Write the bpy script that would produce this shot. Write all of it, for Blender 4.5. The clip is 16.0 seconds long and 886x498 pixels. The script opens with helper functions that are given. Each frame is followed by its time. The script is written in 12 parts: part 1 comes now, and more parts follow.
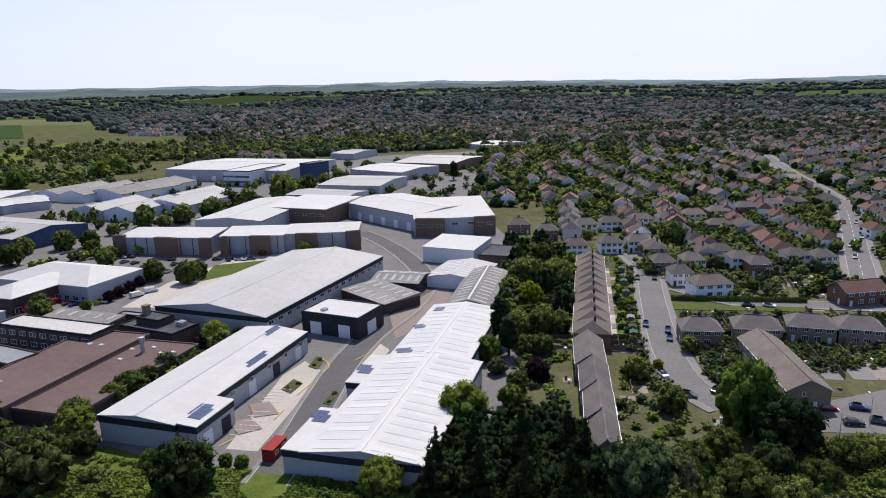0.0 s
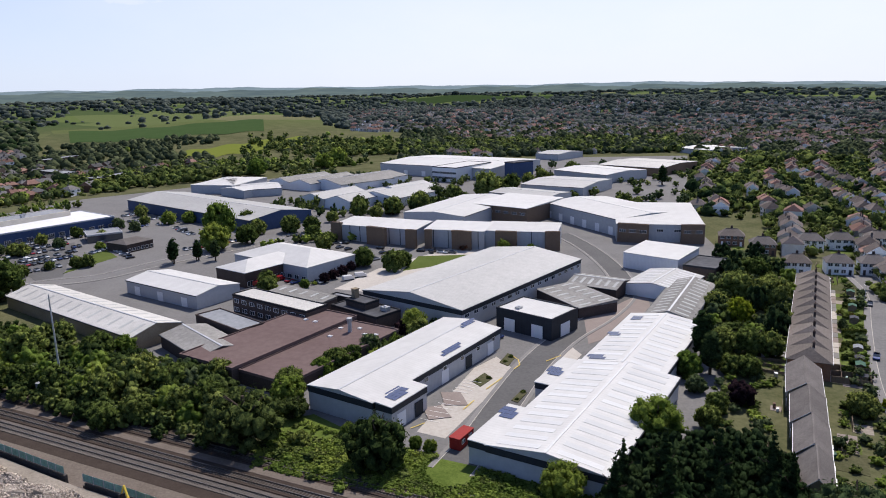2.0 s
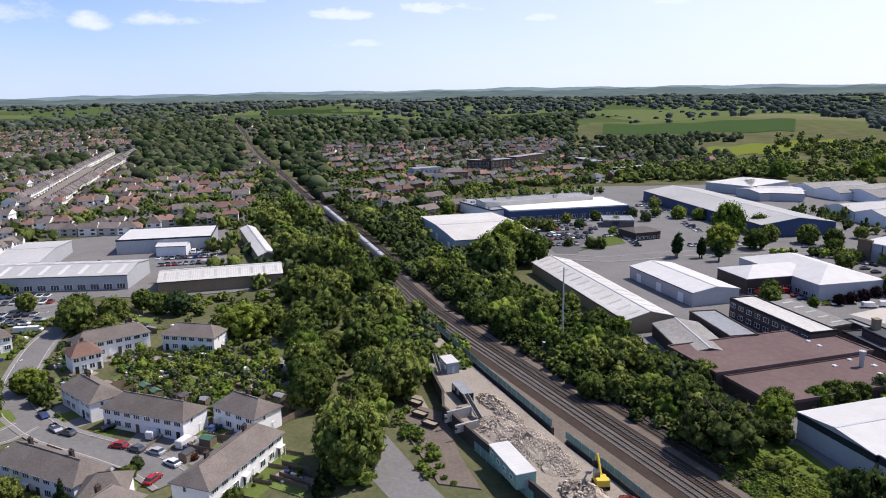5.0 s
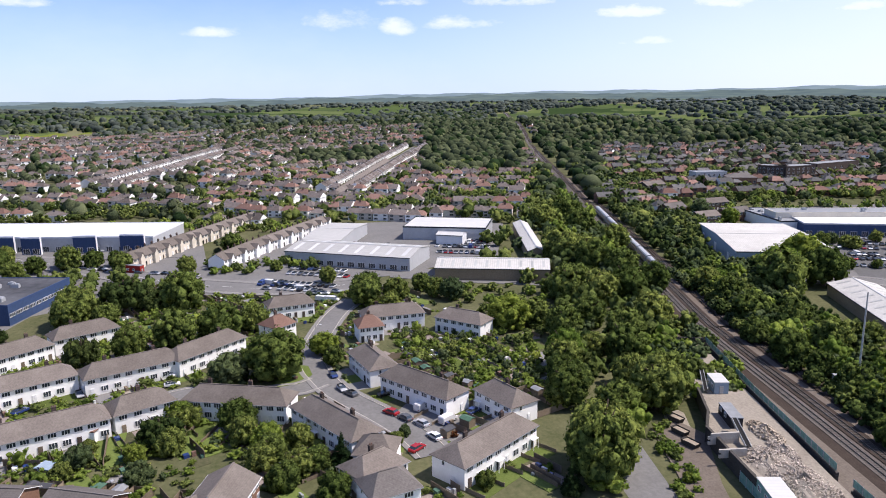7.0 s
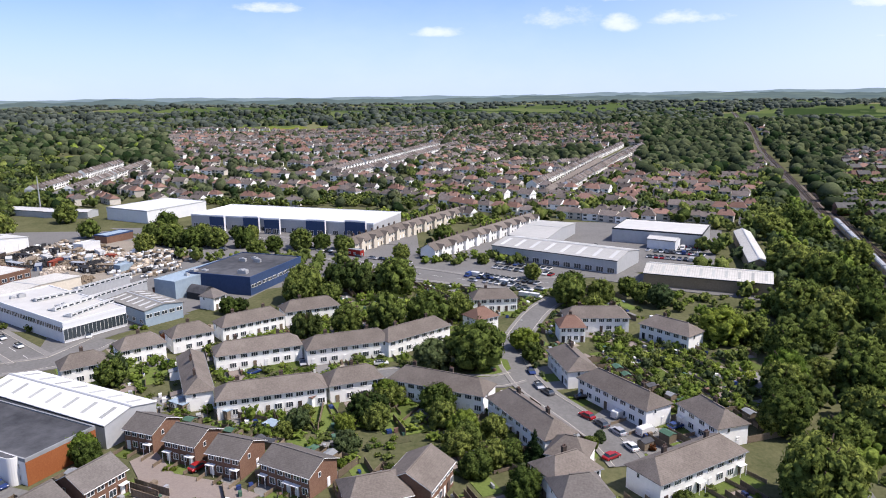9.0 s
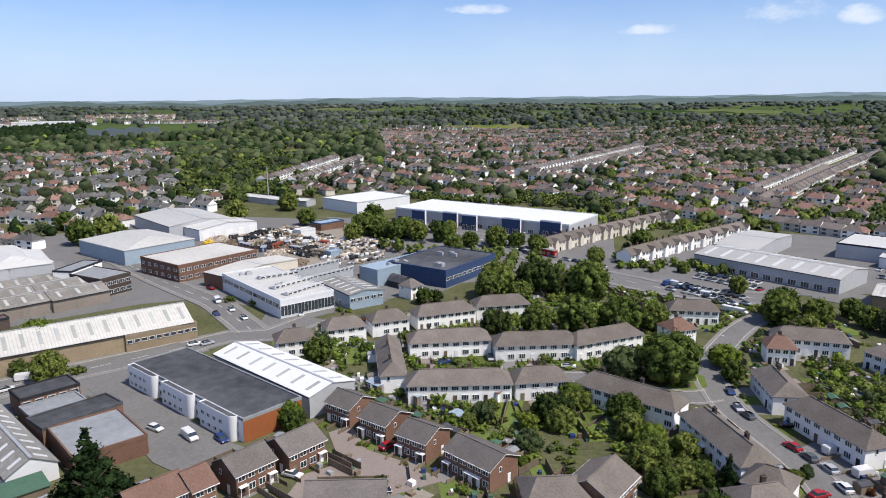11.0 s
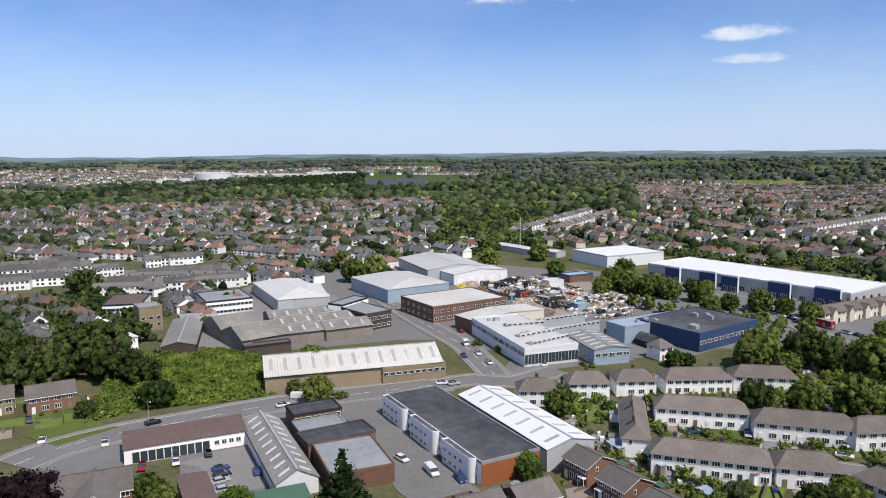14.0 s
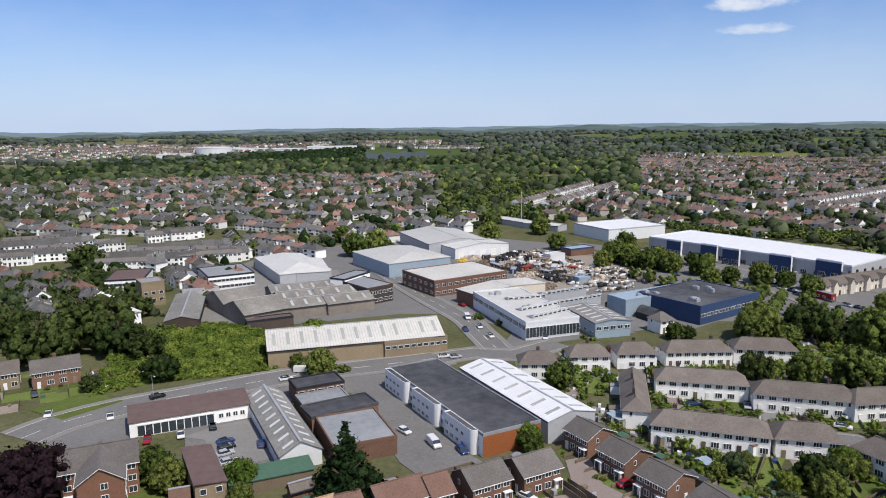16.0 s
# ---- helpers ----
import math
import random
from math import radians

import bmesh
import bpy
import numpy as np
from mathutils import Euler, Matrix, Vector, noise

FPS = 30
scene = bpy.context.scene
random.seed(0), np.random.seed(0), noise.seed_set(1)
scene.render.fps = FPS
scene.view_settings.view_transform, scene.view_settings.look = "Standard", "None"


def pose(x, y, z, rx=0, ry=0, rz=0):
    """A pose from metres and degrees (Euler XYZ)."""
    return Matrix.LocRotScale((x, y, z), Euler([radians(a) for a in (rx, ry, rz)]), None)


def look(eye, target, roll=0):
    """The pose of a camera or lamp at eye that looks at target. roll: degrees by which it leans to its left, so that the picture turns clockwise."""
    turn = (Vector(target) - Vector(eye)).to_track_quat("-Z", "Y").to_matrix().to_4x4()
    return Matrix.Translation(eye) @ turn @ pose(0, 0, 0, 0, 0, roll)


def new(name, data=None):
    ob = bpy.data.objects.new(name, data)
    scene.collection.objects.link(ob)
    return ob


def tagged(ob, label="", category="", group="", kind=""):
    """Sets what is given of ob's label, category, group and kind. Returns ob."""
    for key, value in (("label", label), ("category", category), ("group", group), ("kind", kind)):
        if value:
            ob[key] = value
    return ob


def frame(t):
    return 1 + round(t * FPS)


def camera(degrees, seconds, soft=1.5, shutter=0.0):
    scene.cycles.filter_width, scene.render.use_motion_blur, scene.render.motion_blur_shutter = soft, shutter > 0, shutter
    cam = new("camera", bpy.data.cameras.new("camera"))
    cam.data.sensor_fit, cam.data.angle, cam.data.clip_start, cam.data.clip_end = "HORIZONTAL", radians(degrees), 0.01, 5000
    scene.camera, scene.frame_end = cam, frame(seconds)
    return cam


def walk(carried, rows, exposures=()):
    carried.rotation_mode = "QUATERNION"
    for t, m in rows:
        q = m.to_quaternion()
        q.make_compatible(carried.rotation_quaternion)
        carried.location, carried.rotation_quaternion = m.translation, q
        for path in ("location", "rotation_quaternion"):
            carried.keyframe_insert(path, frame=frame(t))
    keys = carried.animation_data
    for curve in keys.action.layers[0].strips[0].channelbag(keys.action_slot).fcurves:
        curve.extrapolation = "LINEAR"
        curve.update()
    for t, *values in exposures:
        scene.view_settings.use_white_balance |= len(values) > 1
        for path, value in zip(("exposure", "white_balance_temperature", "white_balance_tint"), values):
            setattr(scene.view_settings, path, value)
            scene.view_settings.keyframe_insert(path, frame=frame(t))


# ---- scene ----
EYE = 74.0
cam = camera(63.73, 16.0, soft=1.0)
walk(cam, [
    (0.0, pose(0, 0, EYE, 76.90, 1.63, 0.17)),
    (0.5, pose(0, 0, EYE, 77.07, 1.40, 5.59)),
    (1.0, pose(0, 0, EYE, 77.16, 1.39, 9.55)),
    (1.5, pose(0, 0, EYE, 77.25, 1.23, 13.07)),
    (2.0, pose(0, 0, EYE, 77.33, 1.29, 16.51)),
    (2.5, pose(0, 0, EYE, 77.46, 1.26, 23.29)),
    (3.0, pose(0, 0, EYE, 77.55, 1.13, 30.15)),
    (3.5, pose(0, 0, EYE, 77.68, 1.34, 36.81)),
    (4.0, pose(0, 0, EYE, 77.76, 1.06, 43.72)),
    (6.5, pose(0, 0, EYE, 77.96, 0.79, 73.20)),
    (7.0, pose(0, 0, EYE, 77.99, 0.65, 78.31)),
    (7.5, pose(0, 0, EYE, 77.98, 0.53, 82.79)),
    (8.0, pose(0, 0, EYE, 77.99, 0.51, 87.14)),
    (8.5, pose(0, 0, EYE, 77.96, 0.44, 91.35)),
    (11.0, pose(0, 0, EYE, 78.01, 0.21, 111.07)),
    (11.5, pose(0, 0, EYE, 77.97, 0.33, 116.20)),
    (12.0, pose(0, 0, EYE, 77.97, 0.22, 121.40)),
    (12.5, pose(0, 0, EYE, 77.93, 0.12, 126.43)),
    (13.0, pose(0, 0, EYE, 77.87, 0.08, 130.65)),
    (13.5, pose(0, 0, EYE, 77.86, 0.12, 131.14)),
    (14.0, pose(0, 0, EYE, 82.24, 0.22, 131.14)),
    (14.5, pose(0, 0, EYE, 87.77, 0.43, 131.16)),
    (15.0, pose(0, 0, EYE, 89.38, 0.47, 131.16)),
    (15.5, pose(0, 0, EYE, 86.82, 0.51, 131.16)),
    (16.0, pose(0, 0, EYE, 80.16, 0.45, 131.21)),
], exposures=[(0.0, 0.0, 6500, 13), (3.5, 0.04, 6500, 13), (6.5, 0.32, 6500, 16), (8.5, 0.31, 6500, 15), (11.0, 0.07, 6500, 10), (13.4, 0.04, 6500, 10), (14.5, -0.1, 6500, 10), (15.5, -0.15, 6500, 10), (16.0, -0.12, 6500, 10)])

# ---- light ----
SUN_AZ, SUN_EL = -9.5, 56.5          # degrees anticlockwise from +y, degrees up
world = bpy.data.worlds.new("world")
scene.world = world
world.use_nodes = True
wn, wl = world.node_tree.nodes, world.node_tree.links
wn.clear()


def wnode(kind, **values):
    n = wn.new(kind)
    for key, value in values.items():
        n.inputs[int(key[1:])].default_value = value
    return n


def wmath(op, a, b=None, c=None):
    n = wn.new("ShaderNodeMath")
    n.operation = op
    for i, v in enumerate((a, b, c)):
        if v is None:
            continue
        if isinstance(v, (int, float)):
            n.inputs[i].default_value = v
        else:
            wl.new(v, n.inputs[i])
    return n.outputs[0]


sky = wn.new("ShaderNodeTexSky")
sky.sky_type = "NISHITA"
sky.sun_disc = False
sky.sun_elevation, sky.sun_rotation = radians(SUN_EL), radians(-SUN_AZ)
sky.altitude, sky.air_density, sky.dust_density, sky.ozone_density = 80, 1.0, 0.35, 2.0
coord = wn.new("ShaderNodeTexCoord")
axes = wn.new("ShaderNodeSeparateXYZ")
wl.new(coord.outputs["Generated"], axes.inputs[0])
dx, dy, dz = axes.outputs
azimuth = wmath("MULTIPLY", wmath("ARCTAN2", wmath("MULTIPLY", dx, -1.0), dy), 57.2958)
height = wmath("MULTIPLY", wmath("ARCSINE", dz), 57.2958)
# flat-bottomed cumulus: azimuth, height, half width, half height (degrees)
CLOUDS = [
    (38.6, 6.5, 3.7, 0.61), (47.1, 7.0, 1.7, 0.32), (48.8, 5.6, 1.9, 0.36), (56.8, 6.5, 3.8, 0.69), (62.8, 3.9, 1.8, 0.34),
    (64.0, 6.0, 2.9, 0.51), (73.2, 7.0, 2.7, 0.44), (76.9, 5.5, 2.3, 0.57), (81.0, 7.1, 1.6, 0.37), (81.7, 5.2, 1.1, 0.58),
    (86.0, 5.7, 1.9, 0.9), (95.4, 4.8, 2.0, 0.36), (103.5, 15.2, 4.6, 1.42), (108.3, 8.3, 2.5, 0.57), (108.5, 6.5, 1.9, 0.37),
    (112.4, 16.7, 3.9, 1.09), (124.5, 12.4, 6.5, 1.42), (137.5, 16.6, 2.7, 0.91), (138.7, 13.7, 1.4, 0.34), (141.1, 17.9, 2.6, 1.01),
    (142.5, 13.7, 1.4, 0.58), (143.7, 15.9, 3.2, 1.02), (148.5, 17.3, 1.4, 0.59), (157.5, 12.7, 1.3, 0.39), (160.0, 11.9, 1.9, 0.68),
]
stretch = wn.new("ShaderNodeVectorMath")
stretch.operation = "MULTIPLY"
stretch.inputs[1].default_value = (1, 1, 2.2)
wl.new(coord.outputs["Generated"], stretch.inputs[0])
puff = wnode("ShaderNodeTexNoise", _2=19.0, _3=8.0, _4=0.62)
wl.new(stretch.outputs[0], puff.inputs[0])
edge = wmath("MULTIPLY", wmath("SUBTRACT", puff.outputs[0], 0.5), 5.0)
cover = None
for ca, ch, cw, cv in CLOUDS:
    ex = wmath("DIVIDE", wmath("SUBTRACT", azimuth, ca), cw * 1.25)
    ez = wmath("DIVIDE", wmath("SUBTRACT", height, ch), cv * 1.3)
    ez = wmath("ADD", ez, wmath("MULTIPLY", wmath("MINIMUM", ez, 0.0), 0.7))
    one = wmath("SUBTRACT", 1.0, wmath("ADD", wmath("MULTIPLY", ex, ex), wmath("MULTIPLY", ez, ez)))
    cover = one if cover is None else wmath("MAXIMUM", cover, one)
dense = wmath("ADD", wmath("MAXIMUM", cover, -2.0), edge)
ramp = wn.new("ShaderNodeMapRange")
ramp.interpolation_type = "SMOOTHSTEP"
for i, v in ((1, -0.5), (2, 1.6), (3, 0.0), (4, 0.95)):
    ramp.inputs[i].default_value = v
wl.new(dense, ramp.inputs[0])
body = wn.new("ShaderNodeMapRange")          # low, far clouds are thin
for i, v in ((1, 4.0), (2, 13.0), (3, 0.5), (4, 1.0)):
    body.inputs[i].default_value = v
wl.new(height, body.inputs[0])
clouds = wmath("MULTIPLY", ramp.outputs[0], body.outputs[0])
# thin high veil, thicker towards the sun
veil = wnode("ShaderNodeTexNoise", _2=3.2, _3=6.0, _4=0.6)
wl.new(stretch.outputs[0], veil.inputs[0])
veil_r = wn.new("ShaderNodeMapRange")
for i, v in ((1, 0.42), (2, 0.75), (3, 0.0), (4, 0.12)):
    veil_r.inputs[i].default_value = v
wl.new(veil.outputs[0], veil_r.inputs[0])
mixed = wn.new("ShaderNodeMix")
mixed.data_type = "RGBA"
sunward = wn.new("ShaderNodeVectorMath")
sunward.operation = "DOT_PRODUCT"
wl.new(coord.outputs["Generated"], sunward.inputs[0])
sunward.inputs[1].default_value = (-math.sin(radians(SUN_AZ)) * math.cos(radians(SUN_EL)), math.cos(radians(SUN_AZ)) * math.cos(radians(SUN_EL)), math.sin(radians(SUN_EL)))
glare = wn.new("ShaderNodeMapRange")
for i, v in ((1, 0.05), (2, 0.7), (3, 0.0), (4, 0.92)):
    glare.inputs[i].default_value = v
wl.new(sunward.outputs["Value"], glare.inputs[0])
thinning = wn.new("ShaderNodeMapRange")          # the pale lower air thins with height
thinning.interpolation_type = "SMOOTHSTEP"
for i, v in ((1, 12.0), (2, 42.0), (3, 1.0), (4, 0.15)):
    thinning.inputs[i].default_value = v
wl.new(height, thinning.inputs[0])
thin = wmath("MULTIPLY", wmath("MULTIPLY", glare.outputs[0], thinning.outputs[0]), wmath("ADD", 0.82, veil_r.outputs[0]))
wl.new(wmath("MAXIMUM", clouds, wmath("MAXIMUM", thin, veil_r.outputs[0])), mixed.inputs[0])
mixed.inputs[7].default_value = (11.0, 11.1, 11.3, 1)
# pale haze of the lower air
low = wn.new("ShaderNodeMapRange")
low.interpolation_type = "SMOOTHSTEP"
for i, v in ((1, -2.0), (2, 11.0), (3, 0.8), (4, 0.0)):
    low.inputs[i].default_value = v
wl.new(height, low.inputs[0])
hazed = wn.new("ShaderNodeMix")
hazed.data_type = "RGBA"
wl.new(low.outputs[0], hazed.inputs[0])
tint = wn.new("ShaderNodeMix")
tint.data_type, tint.blend_type = "RGBA", "MULTIPLY"
tint.inputs[0].default_value = 1.0
wl.new(sky.outputs[0], tint.inputs[6])
tint.inputs[7].default_value = (0.80, 1.01, 1.46, 1)
wl.new(tint.outputs[2], hazed.inputs[6])
hazed.inputs[7].default_value = (6.5, 8.0, 10.9, 1)
wl.new(hazed.outputs[2], mixed.inputs[6])
back = wnode("ShaderNodeBackground", _1=0.093)
wl.new(mixed.outputs[2], back.inputs[0])
wl.new(back.outputs[0], wn.new("ShaderNodeOutputWorld").inputs[0])

sun = new("sun", bpy.data.lights.new("sun", "SUN"))
sun.data.energy, sun.data.angle, sun.data.color = 5.0, radians(0.53), (1.0, 0.93, 0.845)
sun.matrix_world = look(Vector((-math.sin(radians(SUN_AZ)) * math.cos(radians(SUN_EL)), math.cos(radians(SUN_AZ)) * math.cos(radians(SUN_EL)),
                                math.sin(radians(SUN_EL)))) * 300, (0, 0, 0))

# ---- materials ----


def surface(name, dark, light, scale=1.0, rough=0.8, metal=0.0, bump=0.15, rib=None, island=0.0, each=0.0, spec=0.12, blotch=0.35):
    """A weathered surface: two colours mixed by fine grain and large blotches. rib: (axis, spacing in m, depth, shade) of ridges.
    island, each: how far loose pieces, or whole objects, differ in brightness."""
    if max(light) < 0.42:
        dark, light = tuple(c * 0.83 for c in dark), tuple(c * 0.83 for c in light)
    m = bpy.data.materials.new(name)
    m.use_nodes = True
    nodes, links = m.node_tree.nodes, m.node_tree.links
    bsdf = nodes["Principled BSDF"]
    bsdf.inputs["Roughness"].default_value = rough
    bsdf.inputs["Metallic"].default_value = metal
    bsdf.inputs["Specular IOR Level"].default_value = spec
    tc = nodes.new("ShaderNodeTexCoord")
    fine, large = nodes.new("ShaderNodeTexNoise"), nodes.new("ShaderNodeTexNoise")
    for n, s, d in ((fine, 2.2 / scale, 6), (large, 0.16 / scale, 4)):
        n.inputs["Scale"].default_value, n.inputs["Detail"].default_value, n.inputs["Roughness"].default_value = s, d, 0.65
        links.new(tc.outputs["Object"], n.inputs["Vector"])
    blend = nodes.new("ShaderNodeMath")
    blend.operation = "MULTIPLY_ADD"
    links.new(large.outputs[0], blend.inputs[0])
    blend.inputs[1].default_value = 2.6 * blotch
    sub = nodes.new("ShaderNodeMath")
    sub.operation = "MULTIPLY_ADD"
    links.new(fine.outputs[0], sub.inputs[0])
    sub.inputs[1].default_value, sub.inputs[2].default_value = 1.5, 0.5 - 0.75 - 1.3 * blotch
    links.new(sub.outputs[0], blend.inputs[2])
    blend.use_clamp = True
    mix = nodes.new("ShaderNodeMix")
    mix.data_type = "RGBA"
    mix.inputs[6].default_value, mix.inputs[7].default_value = (*dark, 1), (*light, 1)
    links.new(blend.outputs[0], mix.inputs[0])
    colour = mix.outputs[2]
    hsv = nodes.new("ShaderNodeHueSaturation")
    links.new(colour, hsv.inputs["Color"])
    value = None
    for amount, kind, out in ((island, "ShaderNodeNewGeometry", "Random Per Island"), (each, "ShaderNodeObjectInfo", "Random")):
        if amount:
            src = nodes.new(kind)
            k = nodes.new("ShaderNodeMath")
            k.operation = "MULTIPLY_ADD"
            links.new(src.outputs[out], k.inputs[0])
            k.inputs[1].default_value, k.inputs[2].default_value = 2 * amount, 1 - amount
            value = k.outputs[0]
    if value:
        links.new(value, hsv.inputs["Value"])
    height_out = fine.outputs[0]
    bnode = nodes.new("ShaderNodeBump")
    bnode.inputs["Strength"].default_value, bnode.inputs["Distance"].default_value = bump, 0.05 * scale
    if rib:
        axis, spacing, depth, shade = rib
        wave = nodes.new("ShaderNodeTexWave")
        wave.wave_type, wave.bands_direction, wave.wave_profile = "BANDS", axis, "SAW" if depth < 0 else "SIN"
        wave.inputs["Scale"].default_value = 0.314159 / spacing
        links.new(tc.outputs["Object"], wave.inputs["Vector"])
        add = nodes.new("ShaderNodeMath")
        add.operation = "MULTIPLY_ADD"
        links.new(wave.outputs["Fac"], add.inputs[0])
        add.inputs[1].default_value = abs(depth)
        links.new(fine.outputs[0], add.inputs[2])
        height_out = add.outputs[0]
        # shade is put into the colour along rib troughs and course joints
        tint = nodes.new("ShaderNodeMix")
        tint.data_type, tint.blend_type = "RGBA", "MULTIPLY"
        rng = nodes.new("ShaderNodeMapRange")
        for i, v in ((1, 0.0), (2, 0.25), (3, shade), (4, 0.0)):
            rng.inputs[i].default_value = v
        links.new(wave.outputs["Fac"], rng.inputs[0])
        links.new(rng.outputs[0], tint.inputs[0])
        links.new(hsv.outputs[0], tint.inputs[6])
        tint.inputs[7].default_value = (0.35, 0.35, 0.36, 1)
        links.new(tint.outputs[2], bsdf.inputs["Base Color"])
    else:
        links.new(hsv.outputs[0], bsdf.inputs["Base Color"])
    links.new(height_out, bnode.inputs["Height"])
    links.new(bnode.outputs[0], bsdf.inputs["Normal"])
    return m


def foliage(name, dark, light, glow=0.3, each=0.25, grain=9.0, stand=0.0):
    """Leaves: each clump and each tree has its own green; some light comes through. stand: scale of tree-by-tree changes in a wood."""
    m = bpy.data.materials.new(name)
    m.use_nodes = True
    nodes, links = m.node_tree.nodes, m.node_tree.links
    nodes.remove(nodes["Principled BSDF"])
    geo, info, tc = nodes.new("ShaderNodeNewGeometry"), nodes.new("ShaderNodeObjectInfo"), nodes.new("ShaderNodeTexCoord")
    big = nodes.new("ShaderNodeTexNoise")
    big.inputs["Scale"].default_value, big.inputs["Detail"].default_value, big.inputs["Roughness"].default_value = grain, 5, 0.75
    links.new(tc.outputs["Object"], big.inputs["Vector"])
    k = nodes.new("ShaderNodeMath")
    k.operation, k.use_clamp = "MULTIPLY_ADD", True
    links.new(big.outputs[0], k.inputs[0])
    k.inputs[1].default_value = 2.1
    sh = nodes.new("ShaderNodeMath")
    sh.operation = "MULTIPLY_ADD"
    links.new(geo.outputs["Random Per Island"], sh.inputs[0])
    sh.inputs[1].default_value, sh.inputs[2].default_value = 0.6, -0.95
    links.new(sh.outputs[0], k.inputs[2])
    mix = nodes.new("ShaderNodeMix")
    mix.data_type = "RGBA"
    mix.inputs[6].default_value, mix.inputs[7].default_value = (*dark, 1), (*light, 1)
    links.new(k.outputs[0], mix.inputs[0])
    hsv = nodes.new("ShaderNodeHueSaturation")
    links.new(mix.outputs[2], hsv.inputs["Color"])
    source, lo_in, hi_in = info.outputs["Random"], 0.0, 1.0
    if stand:
        group = nodes.new("ShaderNodeTexNoise")
        group.inputs["Scale"].default_value, group.inputs["Detail"].default_value = stand, 1.0
        links.new(tc.outputs["Object"], group.inputs["Vector"])
        source, lo_in, hi_in = group.outputs[0], 0.28, 0.72
    for sock, lo, hi in (("Value", 1 - each, 1 + each), ("Hue", 0.52, 0.482)):
        r = nodes.new("ShaderNodeMapRange")
        r.inputs[1].default_value, r.inputs[2].default_value = lo_in, hi_in
        r.inputs[3].default_value, r.inputs[4].default_value = lo, hi
        links.new(source, r.inputs[0])
        links.new(r.outputs[0], hsv.inputs[sock])
    dif, tra, both = nodes.new("ShaderNodeBsdfDiffuse"), nodes.new("ShaderNodeBsdfTranslucent"), nodes.new("ShaderNodeMixShader")
    links.new(hsv.outputs[0], dif.inputs["Color"])
    links.new(hsv.outputs[0], tra.inputs["Color"])
    both.inputs[0].default_value = glow
    rough = nodes.new("ShaderNodeBump")
    rough.inputs["Strength"].default_value, rough.inputs["Distance"].default_value = 0.9, 0.5
    links.new(big.outputs[0], rough.inputs["Height"])
    links.new(rough.outputs[0], dif.inputs["Normal"])
    links.new(dif.outputs[0], both.inputs[1])
    links.new(tra.outputs[0], both.inputs[2])
    links.new(both.outputs[0], nodes["Material Output"].inputs[0])
    return m


def glass(name, tint=(0.03, 0.04, 0.05)):
    m = surface(name, tint, tuple(c * 1.8 for c in tint), 3.0, 0.06, 0.0, 0.0, spec=0.9)
    return m


